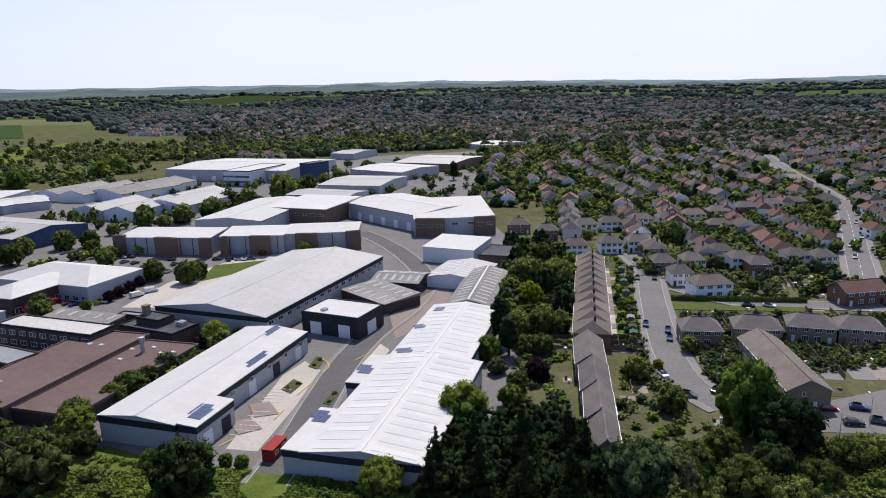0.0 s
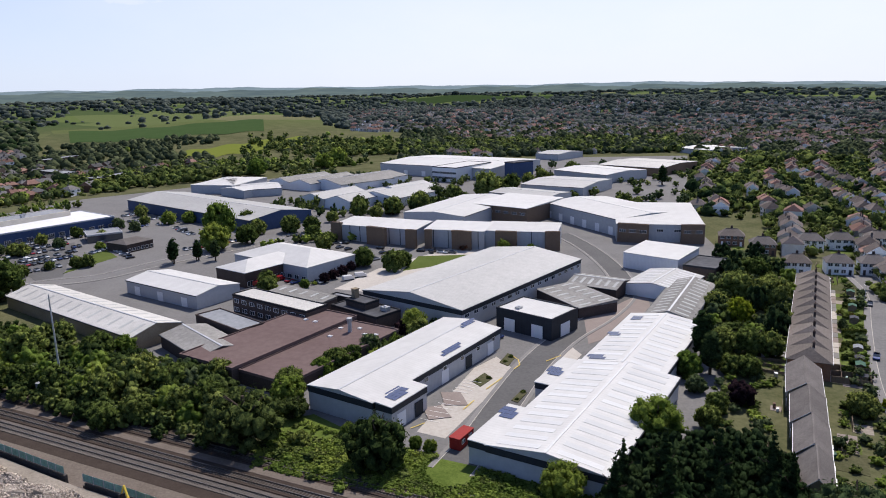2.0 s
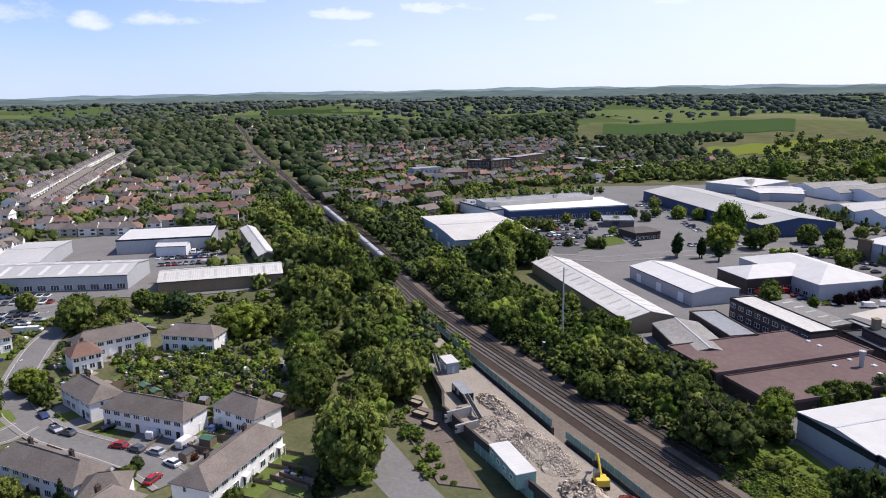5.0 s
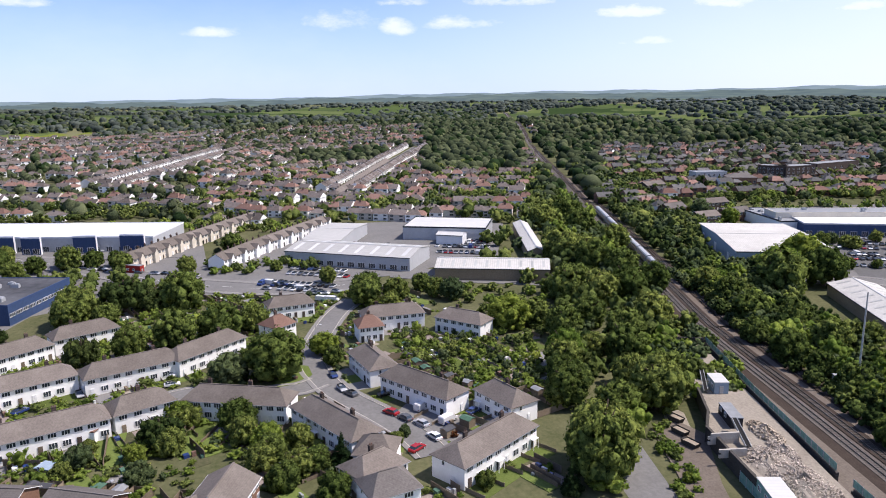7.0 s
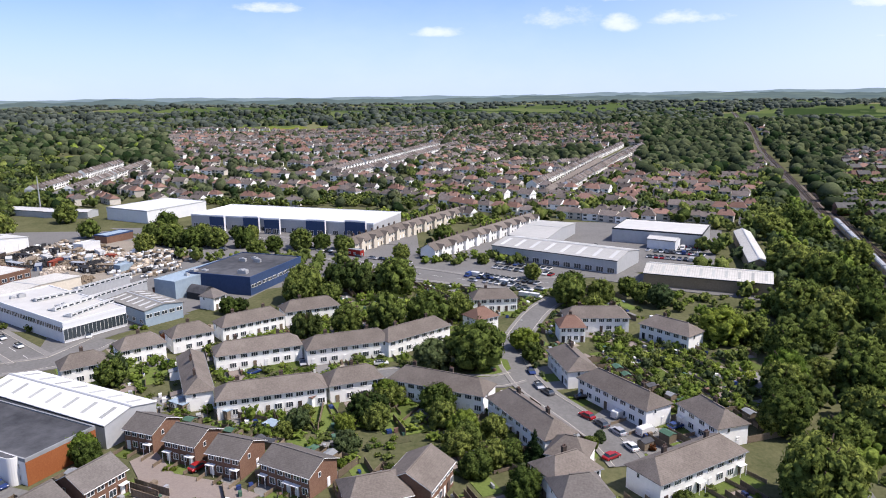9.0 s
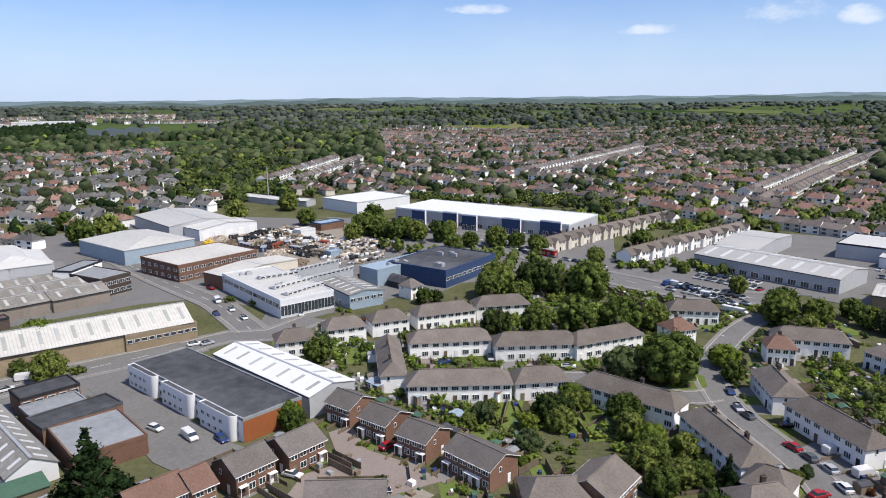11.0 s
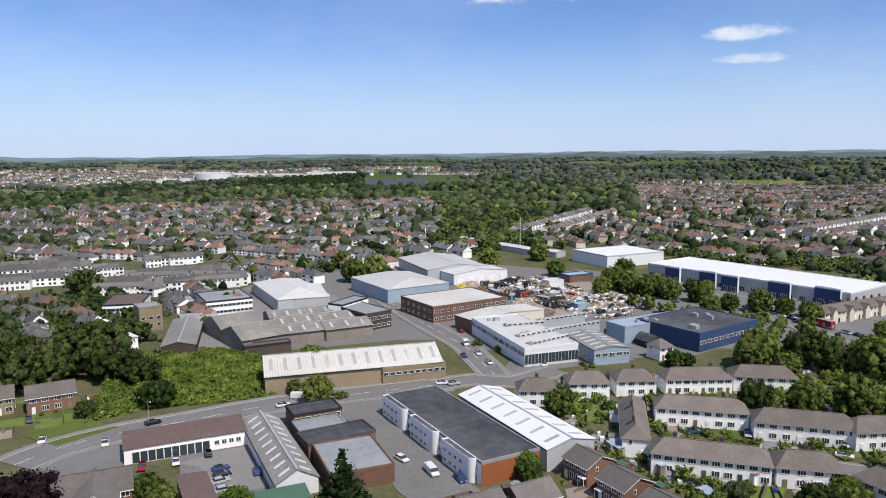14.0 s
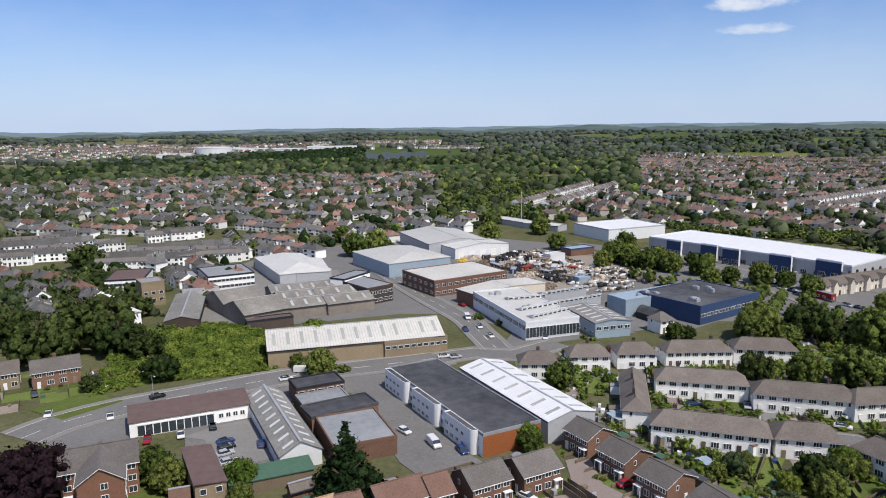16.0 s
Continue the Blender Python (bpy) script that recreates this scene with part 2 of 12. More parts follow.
M = {
    "grass": surface("grass", (0.045, 0.075, 0.018), (0.115, 0.15, 0.045), 2.5, 0.95, bump=0.5, blotch=0.6),
    "lawn": surface("lawn", (0.082, 0.118, 0.03), (0.165, 0.205, 0.062), 1.2, 0.95, bump=0.4, each=0.25, spec=0.0),
    "field": surface("field", (0.036, 0.066, 0.024), (0.056, 0.088, 0.034), 6, 0.95, bump=0.1, each=0.25, spec=0.0),
    "field_yellow": surface("field_yellow", (0.14, 0.17, 0.03), (0.18, 0.21, 0.05), 6, 0.95, bump=0.1, spec=0.0),
    "scrub": surface("scrub", (0.06, 0.095, 0.018), (0.16, 0.21, 0.05), 0.7, 0.95, bump=1.0, blotch=0.6, spec=0.0),
    "dirt": surface("dirt", (0.11, 0.09, 0.072), (0.22, 0.185, 0.155), 1.0, 0.95, bump=0.6),
    "stone_dark": surface("stone_dark", (0.045, 0.042, 0.038), (0.115, 0.105, 0.095), 0.8, 0.95, bump=0.4),
    "garden": surface("garden", (0.05, 0.06, 0.025), (0.15, 0.14, 0.085), 1.6, 0.95, bump=0.5, blotch=0.5, spec=0.0),
    "earth": surface("earth", (0.21, 0.182, 0.145), (0.41, 0.365, 0.305), 1.5, 0.95, bump=0.6),
    "asphalt": surface("asphalt", (0.140, 0.137, 0.133), (0.235, 0.230, 0.222), 2.0, 0.92, bump=0.15),
    "asphalt_dark": surface("asphalt_dark", (0.096, 0.095, 0.094), (0.162, 0.160, 0.156), 2.0, 0.92, bump=0.15),
    "concrete": surface("concrete", (0.34, 0.31, 0.27), (0.50, 0.47, 0.42), 2.0, 0.9, bump=0.15, each=0.06),
    "pavement": surface("pavement", (0.187, 0.182, 0.174), (0.286, 0.278, 0.266), 1.0, 0.9, bump=0.15),
    "paving_pink": surface("paving_pink", (0.23, 0.19, 0.17), (0.33, 0.28, 0.25), 1.0, 0.9, bump=0.15),
    "paint": surface("paint", (0.65, 0.65, 0.63), (0.8, 0.8, 0.78), 0.6, 0.7, bump=0.05),
    "paint_yellow": surface("paint_yellow", (0.55, 0.40, 0.06), (0.65, 0.5, 0.1), 0.6, 0.7, bump=0.05),
    "ballast": surface("ballast", (0.03, 0.022, 0.018), (0.085, 0.065, 0.052), 0.5, 0.95, bump=0.9),
    "ballast_pale": surface("ballast_pale", (0.08, 0.068, 0.06), (0.19, 0.168, 0.15), 0.5, 0.95, bump=0.9),
    "rail": surface("rail", (0.16, 0.13, 0.11), (0.34, 0.31, 0.29), 0.5, 0.35, 0.8, 0.05),
    "sleeper": surface("sleeper", (0.090, 0.081, 0.072), (0.156, 0.144, 0.129), 0.3, 0.9),
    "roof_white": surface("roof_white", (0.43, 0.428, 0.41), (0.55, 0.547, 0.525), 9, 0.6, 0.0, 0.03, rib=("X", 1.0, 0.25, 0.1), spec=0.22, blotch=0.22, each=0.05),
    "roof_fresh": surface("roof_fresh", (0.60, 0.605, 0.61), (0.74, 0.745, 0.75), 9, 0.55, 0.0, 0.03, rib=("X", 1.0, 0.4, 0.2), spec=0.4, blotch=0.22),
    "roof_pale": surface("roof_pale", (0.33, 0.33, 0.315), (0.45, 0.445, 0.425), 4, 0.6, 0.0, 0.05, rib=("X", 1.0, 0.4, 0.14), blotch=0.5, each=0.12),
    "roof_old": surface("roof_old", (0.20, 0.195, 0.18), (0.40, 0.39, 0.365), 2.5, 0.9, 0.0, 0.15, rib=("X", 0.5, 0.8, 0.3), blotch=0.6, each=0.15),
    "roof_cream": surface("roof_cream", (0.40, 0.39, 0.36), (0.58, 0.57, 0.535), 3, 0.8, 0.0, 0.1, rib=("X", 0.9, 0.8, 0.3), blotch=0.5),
    "roof_brown": surface("roof_brown", (0.125, 0.085, 0.08), (0.185, 0.135, 0.125), 4, 0.95, 0.0, 0.05, blotch=0.5),
    "felt": surface("felt", (0.045, 0.047, 0.053), (0.135, 0.138, 0.15), 7, 0.8, 0.0, 0.06, blotch=0.85),
    "felt_grey": surface("felt_grey", (0.22, 0.235, 0.25), (0.36, 0.375, 0.39), 4, 0.85, 0.0, 0.06, blotch=0.6),
    "clad_grey": surface("clad_grey", (0.34, 0.355, 0.375), (0.44, 0.455, 0.475), 3, 0.5, 0.0, 0.05, rib=("X", 0.6, 0.5, 0.2), spec=0.4),
    "clad_white": surface("clad_white", (0.62, 0.64, 0.66), (0.74, 0.75, 0.77), 3, 0.5, 0.0, 0.05, rib=("X", 0.6, 0.5, 0.15), spec=0.4),
    "clad_dark": surface("clad_dark", (0.025, 0.03, 0.037), (0.045, 0.052, 0.062), 3, 0.5, 0.0, 0.05, rib=("X", 0.6, 0.5, 0.15)),
    "clad_blue": surface("clad_blue", (0.035, 0.062, 0.14), (0.06, 0.10, 0.205), 3, 0.5, 0.0, 0.05, rib=("X", 0.6, 0.5, 0.15)),
    "clad_sky": surface("clad_sky", (0.24, 0.31, 0.38), (0.33, 0.41, 0.48), 3, 0.5, 0.0, 0.05, rib=("X", 0.6, 0.5, 0.15)),
    "clad_tan": surface("clad_tan", (0.16, 0.11, 0.075), (0.26, 0.185, 0.13), 1.5, 0.7, 0.0, 0.1, rib=("Z", 0.5, 0.5, 0.25)),
    "clad_yellow": surface("clad_yellow", (0.42, 0.34, 0.16), (0.55, 0.46, 0.24), 1.5, 0.7, 0.0, 0.1),
    "brick": surface("brick", (0.16, 0.088, 0.062), (0.29, 0.175, 0.125), 0.8, 0.9, 0.0, 0.3, rib=("Z", 0.15, 0.5, 0.25), each=0.15),
    "brick_flats": surface("brick_flats", (0.19, 0.095, 0.065), (0.31, 0.165, 0.112), 0.8, 0.9, 0.0, 0.3, rib=("Z", 0.15, 0.5, 0.25)),
    "brick_orange": surface("brick_orange", (0.30, 0.095, 0.035), (0.40, 0.15, 0.06), 0.8, 0.85, 0.0, 0.2, rib=("Z", 0.15, 0.5, 0.2)),
    "brick_dark": surface("brick_dark", (0.06, 0.047, 0.042), (0.13, 0.10, 0.086), 0.8, 0.9, 0.0, 0.3, rib=("Z", 0.15, 0.5, 0.25), each=0.15),
    "brick_buff": surface("brick_buff", (0.25, 0.195, 0.125), (0.39, 0.315, 0.215), 0.8, 0.9, 0.0, 0.3, rib=("Z", 0.15, 0.5, 0.25), each=0.1),
    "render_white": surface("render_white", (0.78, 0.775, 0.755), (0.89, 0.885, 0.865), 1.5, 0.9, 0.0, 0.15, each=0.08, blotch=0.5),
    "render_cream": surface("render_cream", (0.50, 0.45, 0.37), (0.66, 0.61, 0.52), 1.5, 0.9, 0.0, 0.15, each=0.1, blotch=0.5),
    "tile": surface("tile", (0.129, 0.110, 0.096), (0.252, 0.220, 0.195), 0.9, 0.9, 0.0, 0.35, rib=("Z", 0.17, -0.8, 0.35), each=0.16, blotch=0.5),
    "tile_grey": surface("tile_grey", (0.116, 0.104, 0.097), (0.222, 0.203, 0.19), 0.9, 0.9, 0.0, 0.35, rib=("Z", 0.17, -0.8, 0.35), each=0.16, blotch=0.5),
    "tile_orange": surface("tile_orange", (0.30, 0.19, 0.125), (0.44, 0.30, 0.21), 0.9, 0.9, 0.0, 0.35, rib=("Z", 0.17, -0.8, 0.3), each=0.1, blotch=0.5),
    "tile_red": surface("tile_red", (0.15, 0.088, 0.068), (0.26, 0.165, 0.13), 0.9, 0.9, 0.0, 0.35, rib=("Z", 0.17, -0.8, 0.3), each=0.16, blotch=0.5),
    "frame": surface("frame", (0.72, 0.72, 0.71), (0.8, 0.8, 0.8), 0.5, 0.4),
    "metal": surface("metal", (0.36, 0.37, 0.38), (0.5, 0.51, 0.52), 0.8, 0.45, 0.4),
    "dark": surface("dark", (0.02, 0.02, 0.022), (0.05, 0.05, 0.053), 0.8, 0.7),
    "wood": surface("wood", (0.16, 0.12, 0.085), (0.30, 0.245, 0.18), 0.6, 0.9, rib=("X", 0.3, 0.5, 0.3), each=0.25),
    "hoarding": surface("hoarding", (0.15, 0.30, 0.255), (0.31, 0.45, 0.39), 1.2, 0.8, 0.0, 0.1, rib=("X", 1.2, 0.5, 0.2), blotch=0.6),
    "glass": glass("glass"),
    "solar": surface("solar", (0.035, 0.05, 0.12), (0.06, 0.085, 0.18), 1.0, 0.15, 0.0, 0.0, spec=0.8),
    "skylight": surface("skylight", (0.46, 0.47, 0.465), (0.555, 0.56, 0.55), 1.5, 0.4, each=0.1),
    "skylight_dark": surface("skylight_dark", (0.28, 0.29, 0.28), (0.42, 0.43, 0.41), 1.5, 0.5, each=0.15),
    "rubber": surface("rubber", (0.015, 0.015, 0.016), (0.03, 0.03, 0.03), 0.5, 0.9),
    "rubble": surface("rubble", (0.27, 0.225, 0.18), (0.57, 0.50, 0.425), 0.5, 0.95, 0.0, 0.8, island=0.35),
    "rubble_mixed": surface("rubble_mixed", (0.16, 0.12, 0.085), (0.55, 0.48, 0.38), 0.5, 0.95, 0.0, 0.6, island=0.5),
    "rust_red": surface("rust_red", (0.20, 0.045, 0.03), (0.40, 0.10, 0.06), 0.5, 0.8, 0.0, 0.3, island=0.3),
    "stone_buff": surface("stone_buff", (0.20, 0.175, 0.15), (0.34, 0.30, 0.26), 1.0, 0.9, 0.0, 0.3, blotch=0.6),
    "bark": surface("bark", (0.06, 0.045, 0.032), (0.13, 0.10, 0.075), 0.3, 0.95, 0.0, 0.6),
    "red": surface("red", (0.27, 0.02, 0.018), (0.37, 0.04, 0.03), 1.0, 0.5),
    "yellow": surface("yellow", (0.55, 0.38, 0.05), (0.65, 0.48, 0.08), 1.0, 0.5),
    "green_felt": surface("green_felt", (0.06, 0.13, 0.09), (0.10, 0.18, 0.13), 2.0, 0.9),
    "water": surface("water", (0.055, 0.072, 0.068), (0.085, 0.105, 0.098), 30, 0.6, spec=0.2, bump=0.02),
    "roof_sheet": surface("roof_sheet", (0.16, 0.15, 0.135), (0.34, 0.325, 0.295), 1.6, 0.9, 0.0, 0.2, rib=("X", 0.5, 0.5, 0.2), blotch=0.8),
    "far_roof": surface("far_roof", (0.095, 0.082, 0.076), (0.225, 0.195, 0.18), 3.0, 0.9, 0.0, 0.1, island=0.35, spec=0.0),
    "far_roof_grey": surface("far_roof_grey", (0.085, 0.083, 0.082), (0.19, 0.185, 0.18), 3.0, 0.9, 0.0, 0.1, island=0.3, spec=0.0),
    "far_roof_red": surface("far_roof_red", (0.17, 0.10, 0.08), (0.31, 0.20, 0.165), 3.0, 0.9, 0.0, 0.1, island=0.35, spec=0.0),
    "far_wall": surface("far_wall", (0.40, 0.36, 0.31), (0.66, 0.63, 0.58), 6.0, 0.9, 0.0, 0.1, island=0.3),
    "far_white": surface("far_white", (0.76, 0.76, 0.745), (0.87, 0.865, 0.85), 6.0, 0.8, 0.0, 0.05, island=0.2),
    "far_brick": surface("far_brick", (0.16, 0.085, 0.06), (0.29, 0.17, 0.12), 6.0, 0.9, 0.0, 0.1, island=0.3),
    "leaf": foliage("leaf", (0.026, 0.043, 0.013), (0.245, 0.305, 0.075), 0.27, 0.4),
    "leaf_dark": foliage("leaf_dark", (0.010, 0.021, 0.009), (0.050, 0.080, 0.028), 0.12),
    "leaf_light": foliage("leaf_light", (0.07, 0.11, 0.02), (0.28, 0.37, 0.07), 0.4),
    "leaf_yellow": foliage("leaf_yellow", (0.13, 0.15, 0.012), (0.30, 0.33, 0.03), each=0.1),
    "leaf_grey": foliage("leaf_grey", (0.038, 0.06, 0.028), (0.165, 0.215, 0.09), 0.32),
    "leaf_purple": foliage("leaf_purple", (0.014, 0.009, 0.012), (0.04, 0.024, 0.03), 0.12, each=0.1),
    "leaf_deep": foliage("leaf_deep", (0.015, 0.027, 0.010), (0.105, 0.142, 0.042), 0.2, 0.25),
    "leaf_rust": foliage("leaf_rust", (0.10, 0.04, 0.02), (0.20, 0.10, 0.04)),
}
# leaf_mid and leaf_far: distance haze put into paler, greyer, more translucent leaves
for kind, dark, light, glow, grain, stand in (
        ("leaf", (0.027, 0.043, 0.015), (0.24, 0.295, 0.08), 0.25, 1.9, 0.10), ("leaf_light", (0.11, 0.16, 0.03), (0.34, 0.44, 0.095), 0.42, 1.9, 0.12),
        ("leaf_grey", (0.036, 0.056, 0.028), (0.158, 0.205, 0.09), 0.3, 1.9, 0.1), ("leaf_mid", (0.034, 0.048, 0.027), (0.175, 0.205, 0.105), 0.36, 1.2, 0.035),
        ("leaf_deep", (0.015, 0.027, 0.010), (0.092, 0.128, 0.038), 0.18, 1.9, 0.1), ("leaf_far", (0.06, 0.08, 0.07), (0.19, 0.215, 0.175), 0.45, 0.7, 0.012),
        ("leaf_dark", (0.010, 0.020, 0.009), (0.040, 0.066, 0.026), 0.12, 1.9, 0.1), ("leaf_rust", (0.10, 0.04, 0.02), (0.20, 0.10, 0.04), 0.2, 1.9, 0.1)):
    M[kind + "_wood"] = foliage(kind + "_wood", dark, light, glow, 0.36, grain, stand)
for colour, rgb in {"white": (0.72, 0.72, 0.71), "silver": (0.42, 0.43, 0.45), "black": (0.015, 0.015, 0.018), "grey": (0.12, 0.125, 0.135),
                    "blue": (0.03, 0.06, 0.20), "red": (0.40, 0.02, 0.025)}.items():
    M["car_" + colour] = surface("car_" + colour, tuple(c * 0.9 for c in rgb), rgb, 1.0, 0.25, 0.1, 0.0, spec=0.6)

# ---- builders ----


class Mb:
    """Collects faces of one mesh; each face carries a material slot."""

    def __init__(self):
        self.v, self.f, self.s = [], [], []

    def face(self, pts, slot=0):
        n = len(self.v)
        self.v.extend(tuple(p) for p in pts)
        self.f.append(tuple(range(n, n + len(pts))))
        self.s.append(slot)

    def solid(self, pts, faces, slot=0):
        n = len(self.v)
        self.v.extend(tuple(p) for p in pts)
        for f in faces:
            self.f.append(tuple(n + i for i in f))
            self.s.append(slot)

    def box(self, x0, x1, y0, y1, z0, z1, slot=0, bottom=True):
        p = [(x0, y0, z0), (x1, y0, z0), (x1, y1, z0), (x0, y1, z0), (x0, y0, z1), (x1, y0, z1), (x1, y1, z1), (x0, y1, z1)]
        f = [(4, 5, 6, 7), (0, 1, 5, 4), (1, 2, 6, 5), (2, 3, 7, 6), (3, 0, 4, 7)] + ([(3, 2, 1, 0)] if bottom else [])
        self.solid(p, f, slot)

    def prism(self, ring, z0, z1, slot=0):
        n = len(ring)
        p = [(x, y, z0) for x, y in ring] + [(x, y, z1) for x, y in ring]
        f = [tuple(range(n, 2 * n)), tuple(range(n - 1, -1, -1))] + [(i, (i + 1) % n, n + (i + 1) % n, n + i) for i in range(n)]
        self.solid(p, f, slot)

    def tube(self, a, b, r0, r1, sides=6, slot=0):
        a, b = Vector(a), Vector(b)
        q = (b - a).to_track_quat("Z", "Y")
        p = []
        for c, r in ((a, r0), (b, r1)):
            for i in range(sides):
                t = 2 * math.pi * i / sides
                p.append(tuple(c + q @ Vector((r * math.cos(t), r * math.sin(t), 0))))
        f = [tuple(range(sides, 2 * sides)), tuple(range(sides - 1, -1, -1))]
        f += [(i, (i + 1) % sides, sides + (i + 1) % sides, sides + i) for i in range(sides)]
        self.solid(p, f, slot)

    def mesh(self, name, *mats):
        me = bpy.data.meshes.new(name)
        me.from_pydata(self.v, [], self.f)
        for m in mats:
            me.materials.append(M[m])
        if len(mats) > 1:
            me.polygons.foreach_set("material_index", self.s)
        me.update()
        return me


def part(name, mesh, parent, at=None, label=""):
    ob = new(name, mesh)
    ob.parent = parent
    if at is not None:
        ob.matrix_basis = at
    return tagged(ob, label)


def root(name, x, y, yaw=0, label="", category="", group="", z=0.0):
    ob = new(name)
    ob.empty_display_size = 0.5
    ob.matrix_basis = pose(x, y, z, 0, 0, yaw)
    return tagged(ob, label, category, group)


def roof_solid(mb, L, W, z, rise, inset, over=0.35, th=0.18, slot=0, end=0):
    """A pitched roof over a plan L x W: ridge along x, inset from both ends (0: gable), with eaves that stand out."""
    a, b = L / 2 + over, W / 2 + over
    r = a - inset if inset else a
    z0 = z - over * rise / (W / 2)
    if not inset:
        z0 += 0.012
        for u in (-a, a):
            ends = [(u, -b, z0), (u, 0, z + rise + 0.012), (u, b, z0), (u, b, z0 + th), (u, 0, z + rise + th), (u, -b, z0 + th)]
            for ring in ((0, 1, 4, 5), (1, 2, 3, 4)):
                mb.face([ends[i] for i in (ring if u < 0 else ring[::-1])], end)
        for sgn in (-1, 1):
            v, top, low = sgn * b, z + rise + th, z + rise + 0.012
            for ring in (((-a, v, z0 + th), (a, v, z0 + th), (a, 0, top), (-a, 0, top)), ((-a, 0, low), (a, 0, low), (a, v, z0), (-a, v, z0)),
                         ((-a, v, z0), (a, v, z0), (a, v, z0 + th), (-a, v, z0 + th))):
                mb.face(ring if sgn < 0 else ring[::-1], slot)
        return
    p = [(-a, -b, z0), (a, -b, z0), (a, b, z0), (-a, b, z0)]
    p += [(x, y, zz + th) for x, y, zz in p]
    p += [(-r, 0, z + rise + th), (r, 0, z + rise + th)]
    f = [(0, 1, 5, 4), (1, 2, 6, 5), (2, 3, 7, 6), (3, 0, 4, 7), (4, 5, 9, 8), (6, 7, 8, 9), (5, 6, 9), (7, 4, 8), (3, 2, 1, 0)]
    mb.solid(p, f, slot)


def gable_wall(mb, L, W, z0, z1, rise, slot=0):
    a, b = L / 2, W / 2
    p = [(-a, -b, z0), (a, -b, z0), (a, b, z0), (-a, b, z0), (-a, -b, z1), (a, -b, z1), (a, b, z1), (-a, b, z1), (-a, 0, z1 + rise), (a, 0, z1 + rise)]
    f = [(0, 1, 5, 4), (1, 2, 6, 9, 5), (2, 3, 7, 6), (3, 0, 4, 8, 7), (4, 5, 9, 8), (6, 7, 8, 9)]
    mb.solid(p, f, slot)


CACHE = {}


def cached(key, make):
    if key not in CACHE:
        CACHE[key] = make()
    return CACHE[key]


def window_mesh(w, h, frame_mat="frame", cols=2, rows=1):
    """A window in one piece: a frame that stands out of the wall, with panes set back in it."""
    def make():
        t, d, back = 0.08, 0.09, 0.03
        xs, zs = [], []
        for out, span, n, lo in ((xs, w, cols, -w / 2), (zs, h, rows, 0.0)):
            for i in range(n + 1):
                c = lo + span * i / n
                out += [c - t / 2, c + t / 2]
        mb, index = Mb(), {}

        def at(x, y, z):
            key = (round(x, 4), round(y, 4), round(z, 4))
            if key not in index:
                index[key] = len(mb.v)
                mb.v.append(key)
            return index[key]

        def quad(slot, *pts):
            mb.f.append(tuple(at(*q) for q in pts))
            mb.s.append(slot)
        for i in range(len(xs) - 1):
            for k in range(len(zs) - 1):
                a, b, c, e = xs[i], xs[i + 1], zs[k], zs[k + 1]
                if i % 2 and k % 2:
                    quad(1, (a, -back, c), (b, -back, c), (b, -back, e), (a, -back, e))
                    quad(0, (a, -d, c), (b, -d, c), (b, -back, c), (a, -back, c))
                    quad(0, (a, -back, e), (b, -back, e), (b, -d, e), (a, -d, e))
                    quad(0, (a, -d, c), (a, -back, c), (a, -back, e), (a, -d, e))
                    quad(0, (b, -back, c), (b, -d, c), (b, -d, e), (b, -back, e))
                else:
                    quad(0, (a, -d, c), (b, -d, c), (b, -d, e), (a, -d, e))
        a, b, c, e = xs[0], xs[-1], zs[0], zs[-1]
        quad(0, (a, -d, e), (b, -d, e), (b, 0.02, e), (a, 0.02, e))
        quad(0, (a, 0.02, c), (b, 0.02, c), (b, -d, c), (a, -d, c))
        quad(0, (a, 0.02, c), (a, -d, c), (a, -d, e), (a, 0.02, e))
        quad(0, (b, -d, c), (b, 0.02, c), (b, 0.02, e), (b, -d, e))
        return mb.mesh("window", frame_mat, "glass")
    return cached(("win", round(w, 2), round(h, 2), frame_mat, cols, rows), make)


def door_mesh(w, h, mat):
    """A ribbed door leaf in one piece."""
    def make():
        n = max(2, int(h / 0.5))
        prof = [(0.02, 0.0)]
        for i in range(n):
            z0, z1 = h * i / n, h * (i + 1) / n
            prof += [(-0.07, z0), (-0.07, z0 + 0.05), (-0.11, z0 + 0.06), (-0.11, z1 - 0.06), (-0.07, z1 - 0.05)]
        prof += [(-0.07, h), (0.02, h)]
        mb = Mb()
        k = len(prof)
        mb.solid([(-w / 2, y, z) for y, z in prof] + [(w / 2, y, z) for y, z in prof],
                 [(i, k + i, k + i + 1, i + 1) for i in range(k - 1)] + [tuple(range(k))[::-1], tuple(range(k, 2 * k))])
        return mb.mesh("door", mat)
    return cached(("door", round(w, 2), round(h, 2), mat), make)


def side(L, W, s):
    """Pose maker for things on a wall of a plan L x W. s: 0 front (-y), 1 right (+x), 2 back, 3 left; u along it from its middle."""
    def at(u, z, off=0.0):
        if s == 0:
            return pose(u, -W / 2 - off, z)
        if s == 1:
            return pose(L / 2 + off, u, z, 0, 0, 90)
        if s == 2:
            return pose(-u, W / 2 + off, z, 0, 0, 180)
        return pose(-L / 2 - off, -u, z, 0, 0, -90)
    return at, (L if s in (0, 2) else W)

# ---- ground ----
HORIZON_AZ = [-180, -60, -40, -30, -20, -10, 0, 10, 20, 30, 40, 50, 60, 70, 80, 90, 100, 110, 120, 130, 140, 150, 160, 180]
